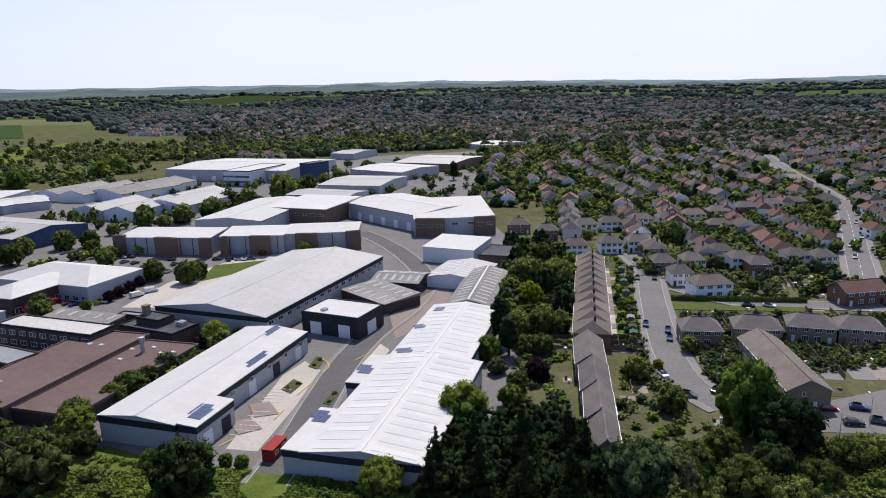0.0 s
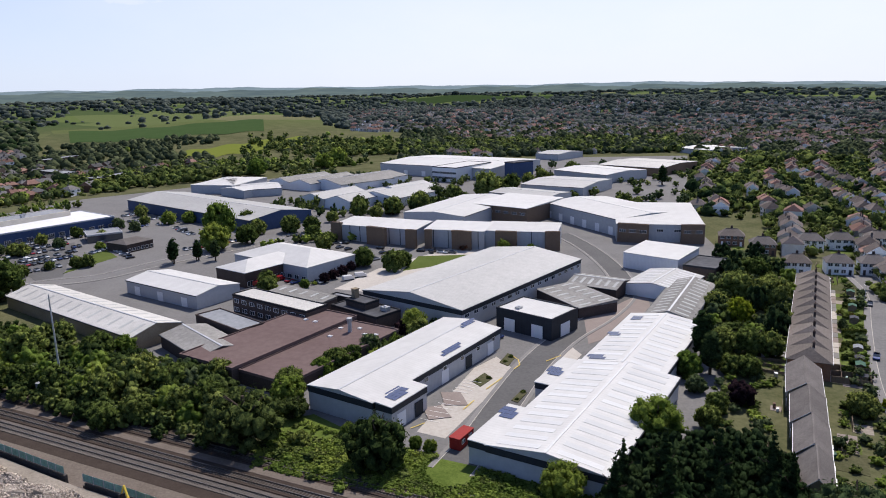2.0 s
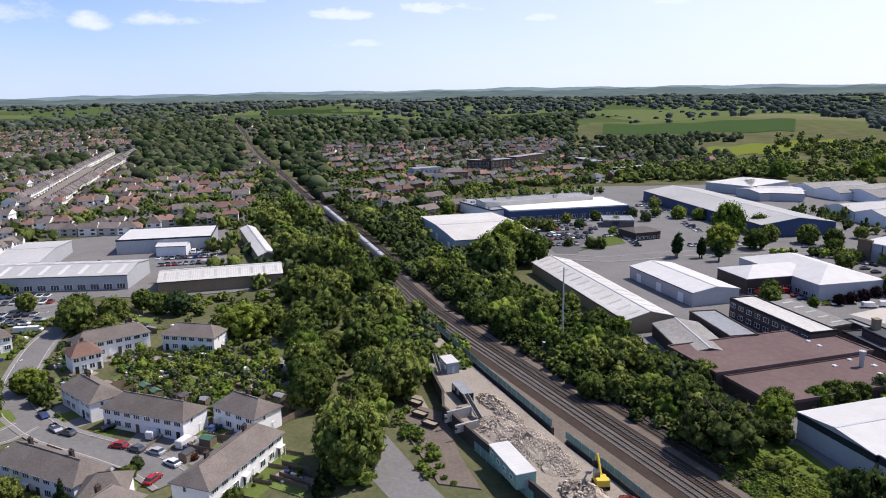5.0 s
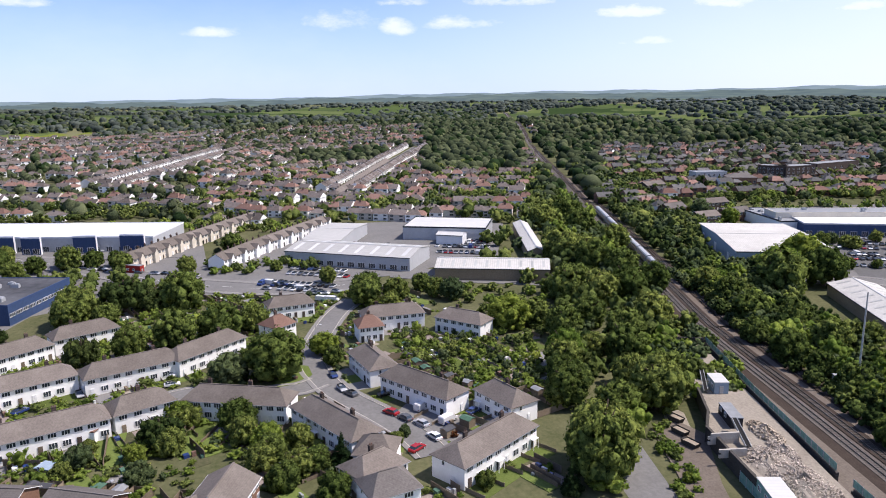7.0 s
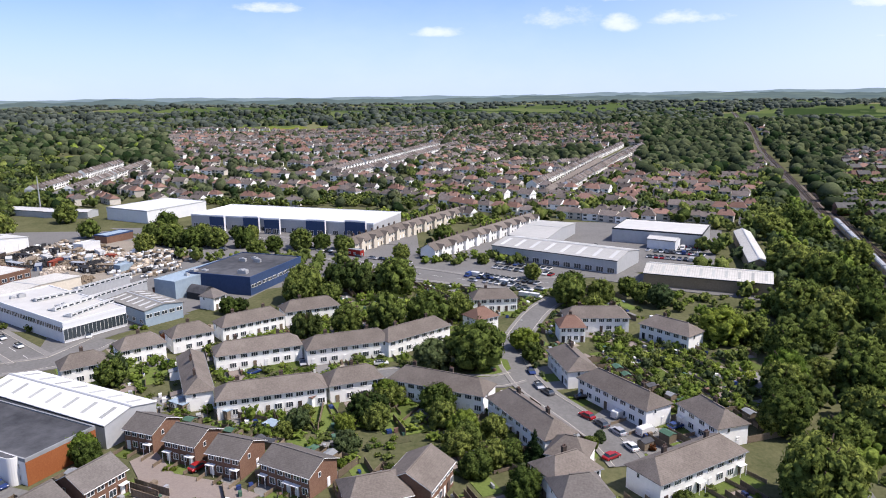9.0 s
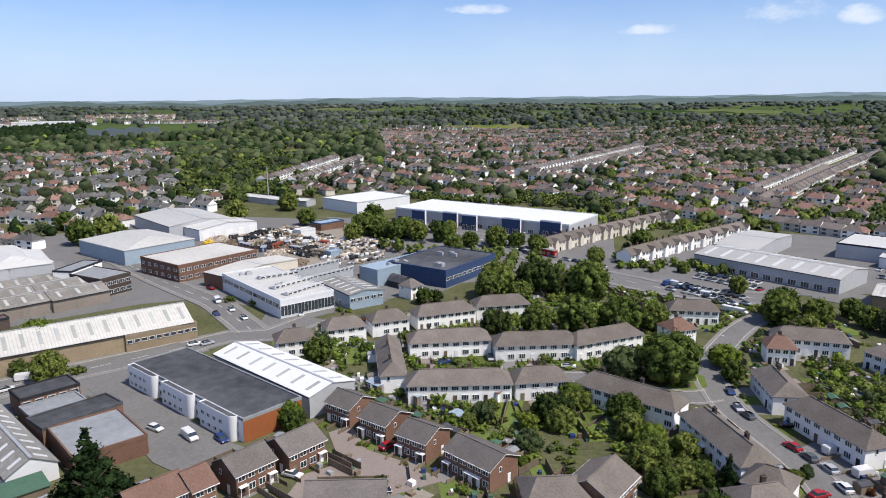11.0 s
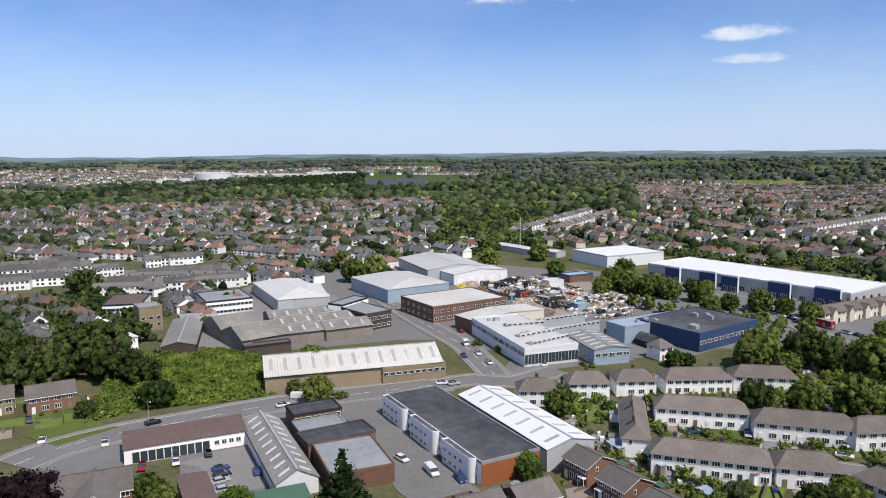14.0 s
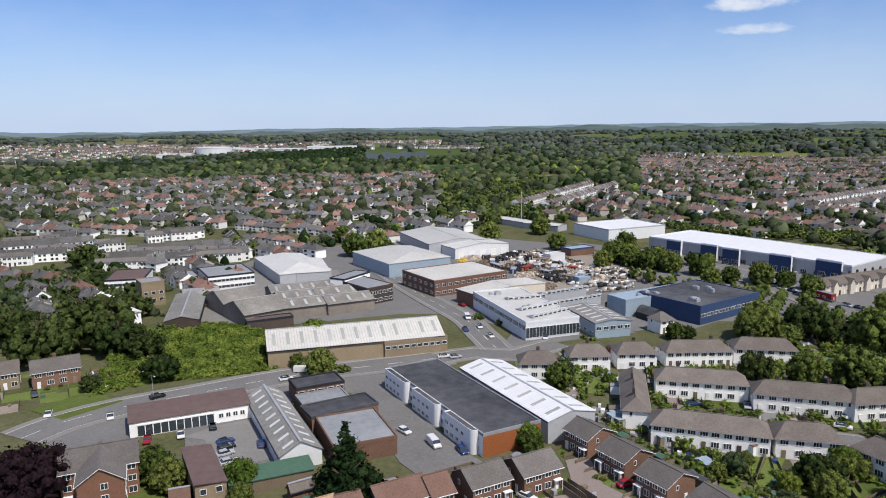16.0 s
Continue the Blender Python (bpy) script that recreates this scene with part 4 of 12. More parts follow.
def gardens(x, y, yaw, L, W, units, front, behind):
    """Plots before and behind a block: lawn, paving or beds, with fences between."""
    rnd = random.Random(int(abs(x * 17 + y * 11)))
    u = L / units
    m = pose(x, y, 0, 0, 0, yaw)
    for i in range(units):
        for s, depth in ((-1, front), (1, behind)):
            if not depth:
                continue
            c = m @ Vector((-L / 2 + u * (i + 0.5), s * (W / 2 + depth / 2 + 0.1), 0))
            if not free(c.x, c.y, 0.5):
                continue
            mat = rnd.choice(("lawn", "lawn", "pavement", "garden") if s < 0 else ("lawn", "lawn", "lawn", "garden", "garden", "earth"))
            mb = Mb()
            mb.box(-u / 2 + 0.05, u / 2 - 0.05, -depth / 2, depth / 2, -0.2, 0.035 + rnd.random() * 0.02)
            ob = new("garden_plot", mb.mesh("garden_plot", mat))
            ob.matrix_basis = pose(c.x, c.y, 0, 0, 0, yaw)
            tagged(ob, "small garden plot of a terraced house", "garden", kind="structure")
            if s > 0:
                mb = Mb()
                mb.box(-u / 2 + 0.1, u / 2 - 0.1, -1.2, 1.2, 0, 0.08)
                ob = new("patio", mb.mesh("patio", rnd.choice(("pavement", "concrete", "paving_pink"))))
                ob.matrix_basis = m @ pose(-L / 2 + u * (i + 0.5), s * (W / 2 + 1.3), 0)
                tagged(ob, "slab patio behind a terraced house", "paving", kind="structure")
            if s > 0 and rnd.random() < 0.55:
                q = m @ Vector((-L / 2 + u * (i + rnd.uniform(0.3, 0.7)), s * (W / 2 + depth - 2.0), 0))
                shed_small(q.x, q.y, yaw + rnd.choice((0, 90, 180)), rnd)
            if rnd.random() < (0.8 if s > 0 else 0.45):
                for k in range(rnd.choice((1, 2, 2, 3)) if s > 0 else 1):
                    q = m @ Vector((-L / 2 + u * (i + rnd.uniform(0.1, 0.9)), s * (W / 2 + depth * rnd.uniform(0.35, 0.95)), 0))
                    tree(rnd.choice(("bush", "bush", "shrub", "bush", "ash", "rust") if s > 0 else ("bush", "shrub")), q.x, q.y, rnd.uniform(0.8, 1.9) if s > 0 else rnd.uniform(0.5, 1.0), rnd.uniform(0.9, 1.5))
    for s, depth in ((-1, front), (1, behind)):
        if not depth or math.hypot(x, y) > 205:
            continue
        high = 0.9 if s < 0 else 1.7
        for i in range(units + 1):
            e = m @ pose(-L / 2 + u * i, s * (W / 2 + 0.3), 0, 0, 0, 90 * s)
            far_end = e @ Vector((depth - 0.3, 0, 0))
            if free(far_end.x, far_end.y, 0.3):
                ob = new("fence", fence_mesh(depth - 0.3, high))
                ob.matrix_basis = e
                tagged(ob, "weathered timber fence between garden plots", "fence", "garden fences")
        e = m @ pose(-L / 2, s * (W / 2 + depth), 0)
        mid = e @ Vector((L / 2, 0, 0))
        if s > 0 and free(mid.x, mid.y, 0.3):
            ob = new("fence", fence_mesh(L, high))
            ob.matrix_basis = e
            tagged(ob, "weathered timber fence along garden ends", "fence", "garden fences")


def extension_mesh(w, deep):
    def make():
        mb = Mb()
        mb.box(-w / 2, w / 2, -deep, 0, 0, 2.3, 0)
        mb.solid([(-w / 2 - 0.1, -deep - 0.15, 2.28), (w / 2 + 0.1, -deep - 0.15, 2.28), (w / 2 + 0.1, 0, 2.75), (-w / 2 - 0.1, 0, 2.75),
                  (-w / 2 - 0.1, -deep - 0.15, 2.38), (w / 2 + 0.1, -deep - 0.15, 2.38), (w / 2 + 0.1, 0, 2.85), (-w / 2 - 0.1, 0, 2.85)],
                 [(4, 5, 6, 7), (0, 1, 5, 4), (1, 2, 6, 5), (2, 3, 7, 6), (3, 0, 4, 7), (3, 2, 1, 0)], 1)
        mb.box(-w * 0.35, w * 0.35, -deep - 0.03, -deep - 0.005, 0.3, 2.0, 2)
        return mb.mesh("extension", "render_white", "tile" if deep > 3 else "felt_grey", "glass")
    return cached(("extension", w, deep), make)


def house(x, y, yaw, L, W=8.0, h=4.9, rise=2.5, inset=0.0, units=2, wall="render_white", top="tile", plinth="", stacks=None, floors=2, detail=2,
          label="white rendered terraced houses with brown tiled roof", name="house", chim="brick_dark", yards=(0.0, 0.0), z=0.0):
    """A block of dwellings, ridge along x, fronts on -y. detail 2: windows and doors on front, back and ends; 1: on front and back."""
    g = root(name, x, y, yaw, label, "house", z=z)
    footprint(x, y, yaw, L, W)
    if yards[0] or yards[1]:
        gardens(x, y, yaw, L, W, units, *yards)
    mb = Mb()
    if inset:
        mb.box(-L / 2, L / 2, -W / 2, W / 2, -0.3, h)
    else:
        gable_wall(mb, L, W, -0.3, h, rise)
    part("wall", mb.mesh("wall", wall), g)
    if plinth:
        mb = Mb()
        for a, b, c, d in ((-L / 2 - 0.05, L / 2 + 0.05, -W / 2 - 0.05, -W / 2 - 0.003), (-L / 2 - 0.05, L / 2 + 0.05, W / 2 + 0.003, W / 2 + 0.05),
                           (-L / 2 - 0.05, -L / 2 - 0.003, -W / 2, W / 2), (L / 2 + 0.003, L / 2 + 0.05, -W / 2, W / 2)):
            mb.box(a, b, c, d, -0.3, h * 0.5)
        part("lower_wall", mb.mesh("lower_wall", plinth), g, label="darker lower storey")
    mb = Mb()
    roof_solid(mb, L, W, h, rise, inset, 0.4, 0.14, end=1)
    part("roof", mb.mesh("roof", top, "frame" if wall.startswith("brick") else top), g)
    mb = Mb()
    r = L / 2 + 0.4 - inset if inset else L / 2 + 0.4
    mb.box(-r, r, -0.14, 0.14, h + rise + 0.08, h + rise + 0.24)
    part("ridge_tiles", mb.mesh("ridge_tiles", top), g)
    for sgn in (-1, 1) if math.hypot(x, y) < 300 else ():
        mb = Mb()
        zz = h - 0.4 * rise / (W / 2)
        a, b = sgn * (W / 2 + 0.41), sgn * (W / 2 + 0.51)
        mb.box(-L / 2 - 0.4, L / 2 + 0.4, min(a, b), max(a, b), zz - 0.06, zz + 0.07)
        part("gutter", mb.mesh("gutter", "felt_grey" if wall.startswith("render") else "frame"), g)
    u = L / units
    for i in (range(1, units, 2) if stacks is None else stacks):
        part("chimney", chimney_mesh(chim), g, pose(-L / 2 + u * i, W * 0.08, h + rise - 0.1), "brick chimney stack with clay pots")
    rnd = random.Random(int(abs(x * 13 + y * 5)))
    fh = h / floors
    # far blocks: only the long side towards the middle of the place is worked out
    toward = -(math.sin(radians(yaw)) * x - math.cos(radians(yaw)) * y)
    for s in (0, 2) if math.hypot(x, y) < 175 else (0,) if toward > 0 else (2,):
        at, length = side(L, W, s)
        for i in range(units):
            c = -L / 2 + u * (i + 0.5)
            flip = 1 if i % 2 else -1
            for f in range(floors):
                for k in (-0.24, 0.24):
                    is_door = f == 0 and k * flip > 0
                    if is_door:
                        if s == 0:
                            part("door", door_mesh(0.95, 2.05, rnd.choice(("frame", "frame", "dark", "wood", "frame", "frame", "brick_dark"))), g, at(c + k * u, 0.05, 0.03), "panelled front door")
                            if rnd.random() < 0.6 and math.hypot(x, y) < 160:
                                part("porch", porch_mesh("frame"), g, at(c + k * u, 0.05, 0.03), "flat porch canopy on posts")
                        else:
                            part("door", door_mesh(1.7, 2.05, "glass"), g, at(c + k * u, 0.05, 0.03), "glazed patio door")
                    else:
                        w = min(1.75 if s == 0 else 1.5, u * 0.33)
                        part("window", window_mesh(w, 1.2 if f else 1.35, "frame", 3 if w > 1.6 else 2), g, at(c + k * u, f * fh + (0.95 if f else 0.85), 0.03))
    if wall == "render_white" and units > 2 and floors == 2 and math.hypot(x, y) < 240:
        s = 0 if toward > 0 else 2
        at, length = side(L, W, s)
        for i in range(units):
            if s == 2 and rnd.random() < 0.45:
                part("extension", extension_mesh(round(u * 0.46, 1), 2.6 + 0.5 * (i % 2)), g, at(-L / 2 + u * (i + 0.5) + u * 0.2, 0.0, 0.02), "single-storey back extension")
    if detail > 1:
        for s in (1, 3):
            at, length = side(L, W, s)
            part("window", window_mesh(0.7, 1.0, "frame", 1), g, at(-1.2, fh + 1.0, 0.03))
            part("door", door_mesh(0.85, 2.0, "frame"), g, at(1.4, 0.05, 0.03), "plain side door")
    return g


def gabled_terrace(x, y, yaw, L, units, wall, label):
    """A long terrace: each pair of homes has a gabled bay, each party wall a chimney stack."""
    g = house(x, y, yaw, L, 8.0, units=units, wall=wall, top="tile", stacks=range(1, units), label=label, detail=1)

    def bay():
        w, d, h, rise, f = 2.7, 1.3, 5.0, 1.9, 3.2
        mb = Mb()
        p = [(-w / 2, -d, 0), (w / 2, -d, 0), (w / 2, 0, 0), (-w / 2, 0, 0), (-w / 2, -d, h), (w / 2, -d, h), (w / 2, 0, h), (-w / 2, 0, h), (0, -d, h + rise), (0, 0, h + rise)]
        mb.solid(p, [(0, 1, 5, 8, 4), (1, 2, 6, 5), (3, 0, 4, 7)], 0)
        a = w / 2 + 0.25
        for sx in (-1, 1):
            q = [(0, -d - 0.25, h + rise + 0.12), (sx * a, -d - 0.25, h - 0.25), (sx * a, f, h - 0.25), (0, f, h + rise + 0.12)]
            q += [(u, v, z - 0.12) for u, v, z in q]
            mb.solid(q, [(0, 1, 2, 3), (7, 6, 5, 4), (0, 4, 5, 1)], 1)
        return mb.mesh("front_gable", wall, "tile")
    me = cached(("gable_bay", wall), bay)
    for i in range(0, units, 2):
        part("front_gable", me, g, pose(-L / 2 + L / units * (i + 1) - 0.2, -4.0, 0))
    return g


# ---- trees ----


def ball(level):
    """Vertices and triangles of a unit ball of triangles."""
    def make():
        bm = bmesh.new()
        bmesh.ops.create_icosphere(bm, subdivisions=level, radius=1.0)
        v = np.array([q.co[:] for q in bm.verts])
        f = np.array([[q.index for q in t.verts] for t in bm.faces])
        bm.free()
        return v, f
    return cached(("ball", level), make)


def leafy(lumps, level, leaves, size, rng):
    """A crown: uneven lumps, with loose leaf sprays over them. Gives vertices, triangles and shading directions."""
    bv, bf = ball(level)
    V, F, N = [], [], []
    k = 0
    for x, y, z, r in lumps:
        push = 1 + 0.16 * rng.normal(size=len(bv))
        q = bv * push[:, None] * r * 0.9 * np.array((1, 1, 0.9)) + np.array((x, y, z))
        V.append(q)
        F.append(bf + k)
        N.append(bv + 0.45 * rng.normal(size=bv.shape) + np.array((0, 0, 0.2)))
        k += len(bv)
    L = np.array(lumps)
    pick = rng.choice(len(L), leaves, p=L[:, 3] ** 2 / (L[:, 3] ** 2).sum())
    d = rng.normal(size=(leaves, 3))
    d /= np.linalg.norm(d, axis=1)[:, None]
    d[:, 2] = np.abs(d[:, 2]) * 0.7 + d[:, 2] * 0.3
    c = L[pick, :3] + d * (L[pick, 3] * rng.uniform(0.86, 1.16, leaves))[:, None]
    t = rng.normal(size=(leaves, 3))
    t /= np.linalg.norm(t, axis=1)[:, None]
    b = np.cross(d, t)
    s_ = (size * rng.uniform(0.6, 1.4, leaves))[:, None]
    tri = np.stack([c - t * s_ * 0.6, c + t * s_ * 0.6 + d * s_ * 0.3, c + b * s_ + d * s_ * 0.5], 1).reshape(-1, 3)
    V.append(tri)
    F.append(np.arange(leaves * 3).reshape(-1, 3) + k)
    N.append(np.repeat(d + 0.5 * rng.normal(size=d.shape) + np.array((0, 0, 0.25)), 3, 0))
    return np.concatenate(V), np.concatenate(F), np.concatenate(N)


def crown_mesh(name, seed, level, leaves, mat, shape="round", size=0.1, fine=False):
    """A crown of radius about 1. fine: more, smaller boughs, for a large tree."""
    def make():
        rng = np.random.default_rng(seed + 11)
        lumps = []
        if shape == "cone":
            for k in range(13):
                t = k / 12
                for j in range(max(1, int(7 * (1 - t)))):
                    a = rng.uniform(0, 6.28)
                    q = 0.68 * (1 - t) * rng.uniform(0.7, 1.1)
                    lumps.append((q * math.cos(a), q * math.sin(a), 0.25 + 2.6 * t, 0.26 * (1 - t) + 0.09))
                lumps.append((0, 0, 0.25 + 2.6 * t, 0.45 * (1 - t) + 0.05))
        else:
            spread = {"round": (0.72, 0.72, 0.66), "tall": (0.42, 0.42, 1.2), "wide": (0.9, 0.85, 0.5), "bush": (0.64, 0.62, 0.3)}[shape]
            mid = {"round": 0.9, "tall": 1.5, "wide": 0.85, "bush": 0.4}[shape]
            n_lumps = (26 if fine else 9) if shape == "bush" else 64 if fine else 26
            for k in range(n_lumps):      # boughs spread evenly over the dome
                h_ = 1 - 1.75 * (k + 0.5) / n_lumps
                a = 2.4 * k + rng.uniform(-0.35, 0.35)
                q = rng.uniform(0.8, 1.1)
                w = math.sqrt(max(0.05, 1 - h_ * h_)) * q
                lumps.append((math.cos(a) * w * spread[0], math.sin(a) * w * spread[1], mid + h_ * q * spread[2], rng.uniform(0.13, 0.25) if fine else rng.uniform(0.2, 0.34)))
            lumps.append((0, 0, mid, min(spread) * 1.1))
            if shape == "tall":
                lumps += [(0, 0, mid - 0.6, 0.4), (0, 0, mid + 0.6, 0.38)]
        v, f, n = leafy(lumps, level, leaves, size, rng)
        me = bpy.data.meshes.new("crown")
        me.from_pydata(v.tolist(), [], f.tolist())
        me.materials.append(M[mat])
        me.update()
        n /= np.linalg.norm(n, axis=1)[:, None]
        me.normals_split_custom_set_from_vertices(n)
        return me
    return cached(("crown", name, seed, level, fine), make)


def trunk_mesh(seed, tall=1.2):
    def make():
        rnd = random.Random(seed)
        mb = Mb()
        mb.tube((0, 0, -0.1), (0.03, 0.02, tall * 0.5), 0.11, 0.08, 7)
        mb.tube((0.03, 0.02, tall * 0.5), (0, 0.05, tall), 0.08, 0.04, 7)
        for k in range(5):
            a = k * 1.26 + rnd.uniform(-0.3, 0.3)
            z = tall * rnd.uniform(0.4, 0.75)
            mb.tube((0.02, 0.02, z), (0.5 * math.cos(a), 0.5 * math.sin(a), z + rnd.uniform(0.3, 0.6)), 0.045, 0.015, 5)
        return mb.mesh("trunk", "bark")
    return cached(("trunk", seed, tall), make)


TREES = {
    "oak": ("leaf", "round", "green broadleaf tree in full leaf"), "lime": ("leaf_light", "round", "bright green broadleaf tree in full leaf"),
    "ash": ("leaf_grey", "round", "grey-green broadleaf tree with loose crown"), "poplar": ("leaf", "tall", "tall narrow green poplar tree"),
    "wide": ("leaf_deep", "wide", "spreading dark green broadleaf tree"), "fir": ("leaf_dark", "cone", "tall dark green conifer tree"),
    "holm": ("leaf_dark", "round", "large dense dark evergreen tree"), "cypress": ("leaf_dark", "tall", "dense dark green evergreen tree"), "gold": ("leaf_yellow", "round", "bright yellow-leaved garden tree"),
    "plum": ("leaf_purple", "round", "large dark purple-leaved tree"), "bush": ("leaf", "bush", "rounded green garden bush"),
    "shrub": ("leaf_light", "bush", "bright green leafy garden shrub"), "rust": ("leaf_rust", "bush", "small red-brown leaved garden shrub"),
}
TREE_N = [0]


def tree(kind, x, y, r, tall=1.0, near=None):
    """A tree with its crown's radius r (m). near: more, smaller leaf clumps."""
    mat, shape, label = TREES[kind]
    TREE_N[0] += 1
    k = TREE_N[0]
    d = math.hypot(x, y)
    near = d < 190 if near is None else near
    level, leaves, size = ((2, 1500, 0.085) if near else (1, 620, 0.12)) if shape != "bush" else ((2, 420, 0.14) if near else (1, 160, 0.2))
    name = "bush" if shape == "bush" else "conifer" if shape == "cone" else "tree"
    fine = r > 4.2 and shape != "cone" and d < 420
    if fine:
        level, leaves, size = (1, 3000, 0.055) if near else (1, 1500, 0.075)
    me = crown_mesh(kind, k % 5, level if shape != "cone" else 1, leaves * (2 if shape == "cone" else 1), mat, shape, size, fine)
    z = float(terrain(x, y))
    g = new(name)
    g.matrix_basis = pose(x, y, z, 0, 0, (k * 137.5) % 360) @ Matrix.Diagonal((r, r, r * tall * (1.1 if shape in ("round", "wide") else 1.0), 1))
    tagged(g, label, "bush" if shape == "bush" else "tree")
    part("crown", me, g, pose(0, 0, -0.24) if shape in ("round", "wide") else None)
    if shape != "bush":
        part("trunk", trunk_mesh(k % 3, {"tall": 1.8, "cone": 2.2}.get(shape, 1.25)), g)
    return g


# ---- vehicles ----


def holder(x, y):
    g = root("gas_holder", x, y, 0, "large white cylindrical storage tank far away", "tank", z=float(terrain(x, y)))
    r = 0.0225 * math.hypot(x, y)
    mb = Mb()
    mb.tube((0, 0, 0), (0, 0, r * 0.42), r, r, 32)
    part("shell", mb.mesh("shell", "clad_white"), g)
    mb = Mb()
    mb.tube((0, 0, r * 0.42), (0, 0, r * 0.47), r * 1.01, r * 0.9, 32)
    part("roof", mb.mesh("roof", "roof_white"), g)


def far_shed(a, b):
    d = math.hypot(b[0] - a[0], b[1] - a[1])
    x, y = (a[0] + b[0]) / 2, (a[1] + b[1]) / 2
    g = root("far_warehouse", x, y, math.degrees(math.atan2(b[1] - a[1], b[0] - a[0])), "long white far warehouse by the reservoir", "building", z=float(terrain(x, y)))
    mb = Mb()
    gable_wall(mb, d, 60, -3, 8, 2)
    part("wall", mb.mesh("wall", "clad_white"), g)
    mb = Mb()
    roof_solid(mb, d, 60, 8, 2, 0)
    part("roof", mb.mesh("roof", "roof_white"), g)


def car_meshes(colour, van):
    def make():
        L, W = (2.55, 0.95) if van else (2.1, 0.88)
        if van:
            prof = [(-L, 0.35), (L - 0.1, 0.35), (L, 0.6), (L - 0.1, 1.0), (L - 0.75, 1.15), (L - 1.35, 1.95), (-L + 0.1, 2.0), (-L, 1.7)]
        else:
            prof = [(-L, 0.35), (L - 0.08, 0.35), (L, 0.55), (L - 0.08, 0.78), (L - 1.05, 0.93), (-L + 0.35, 0.98), (-L + 0.02, 0.85)]
        mb = Mb()
        n = len(prof)
        for sgn in (1,):
            p = [(a, -W, z) for a, z in prof] + [(a, W, z) for a, z in prof]
            mb.solid(p, [tuple(range(n)), tuple(range(2 * n - 1, n - 1, -1))] + [(i, n + i, n + (i + 1) % n, (i + 1) % n) for i in range(n)])
        body = mb.mesh("body", "car_" + colour)
        bm = bmesh.new()
        bm.from_mesh(body)
        bmesh.ops.recalc_face_normals(bm, faces=bm.faces)
        bmesh.ops.bevel(bm, geom=list(bm.edges), offset=0.06, segments=1, affect="EDGES")
        bm.to_mesh(body)
        bm.free()
        cab, roof = Mb(), Mb()
        if van:
            w = W * 0.97
            cab.solid([(1.72, -w, 1.2), (1.72, w, 1.2), (1.24, w, 1.88), (1.24, -w, 1.88), (1.0, -w - 0.03, 1.2), (1.0, w + 0.03, 1.2), (1.0, w + 0.03, 1.8), (1.0, -w - 0.03, 1.8)],
                      [(0, 1, 2, 3), (0, 3, 7, 4), (1, 5, 6, 2)])
            for q in cab.v:
                pass
            cab.v = [(a + 0.05, b, c + 0.03) for a, b, c in cab.v]
            roof.box(-2.3, 1.0, -W * 0.85, W * 0.85, 2.0, 2.05)
        else:
            a, b = W * 0.93, W * 0.76
            base, top = [(-1.75, -a), (1.12, -a), (1.12, a), (-1.75, a)], [(-1.3, -b), (0.35, -b), (0.35, b), (-1.3, b)]
            cab.solid([(u, v, 0.9) for u, v in base] + [(u, v, 1.42) for u, v in top], [(0, 1, 5, 4), (1, 2, 6, 5), (2, 3, 7, 6), (3, 0, 4, 7)])
            roof.box(-1.32, 0.38, -b - 0.02, b + 0.02, 1.415, 1.47)
        wheel = Mb()
        wheel.tube((0, -0.11, 0), (0, 0.11, 0), 0.32, 0.32, 12, 0)
        wheel.tube((0, -0.12, 0), (0, 0.12, 0), 0.19, 0.19, 8, 1)
        lamp, tail = Mb(), Mb()
        lamp.box(-0.1, 0.012, -0.15, 0.15, 0.6, 0.74)
        tail.box(-0.012, 0.06, -0.11, 0.11, 0.66, 0.84)
        return (body, cab.mesh("glazing", "glass"), roof.mesh("roof", "car_" + colour), wheel.mesh("wheel", "rubber", "metal"), lamp.mesh("headlight", "frame"), tail.mesh("tail_light", "red"), L, W)
    return cached(("car", colour, van), make)


CAR_WORDS = {"white": "white", "silver": "silver", "black": "black", "grey": "dark grey", "blue": "dark blue", "red": "red"}


def car(x, y, yaw, colour="silver", van=False, near=True, group="parked cars", z=0.0):
    body, cab, roof, wheel, lamp, tail, L, W = car_meshes(colour, van)
    near = near and math.hypot(x, y) < 165
    g = root("van" if van else "car", x, y, yaw, CAR_WORDS[colour] + (" panel van" if van else " hatchback car") + " parked on asphalt", "van" if van else "car", group, z=z + 0.06)
    far = math.hypot(x, y) > 260
    if math.hypot(x, y) > 300:
        part("body", cached(("car_far", colour, van), lambda: with_wheels(body, L, W, cab)), g)
        return g
    part("body", cached(("car_whole", colour, van), lambda: with_wheels(body, L, W)) if far else body, g)
    part("glazing", cab, g, label="dark tinted car windows")
    if far:
        return g
    if near:
        part("roof", roof, g)
        for u in (-L * 0.62, L * 0.64):
            for v in (-W + 0.06, W - 0.06):
                part("wheel", wheel, g, pose(u, v, 0.32))
        for v in (-W + 0.27, W - 0.27):
            part("headlight", lamp, g, pose(L, v, 0))
            part("tail_light", tail, g, pose(-L, v, 0))
    else:
        part("running_gear", cached(("axle", W), lambda: axle_mesh(L, W)), g)
    return g


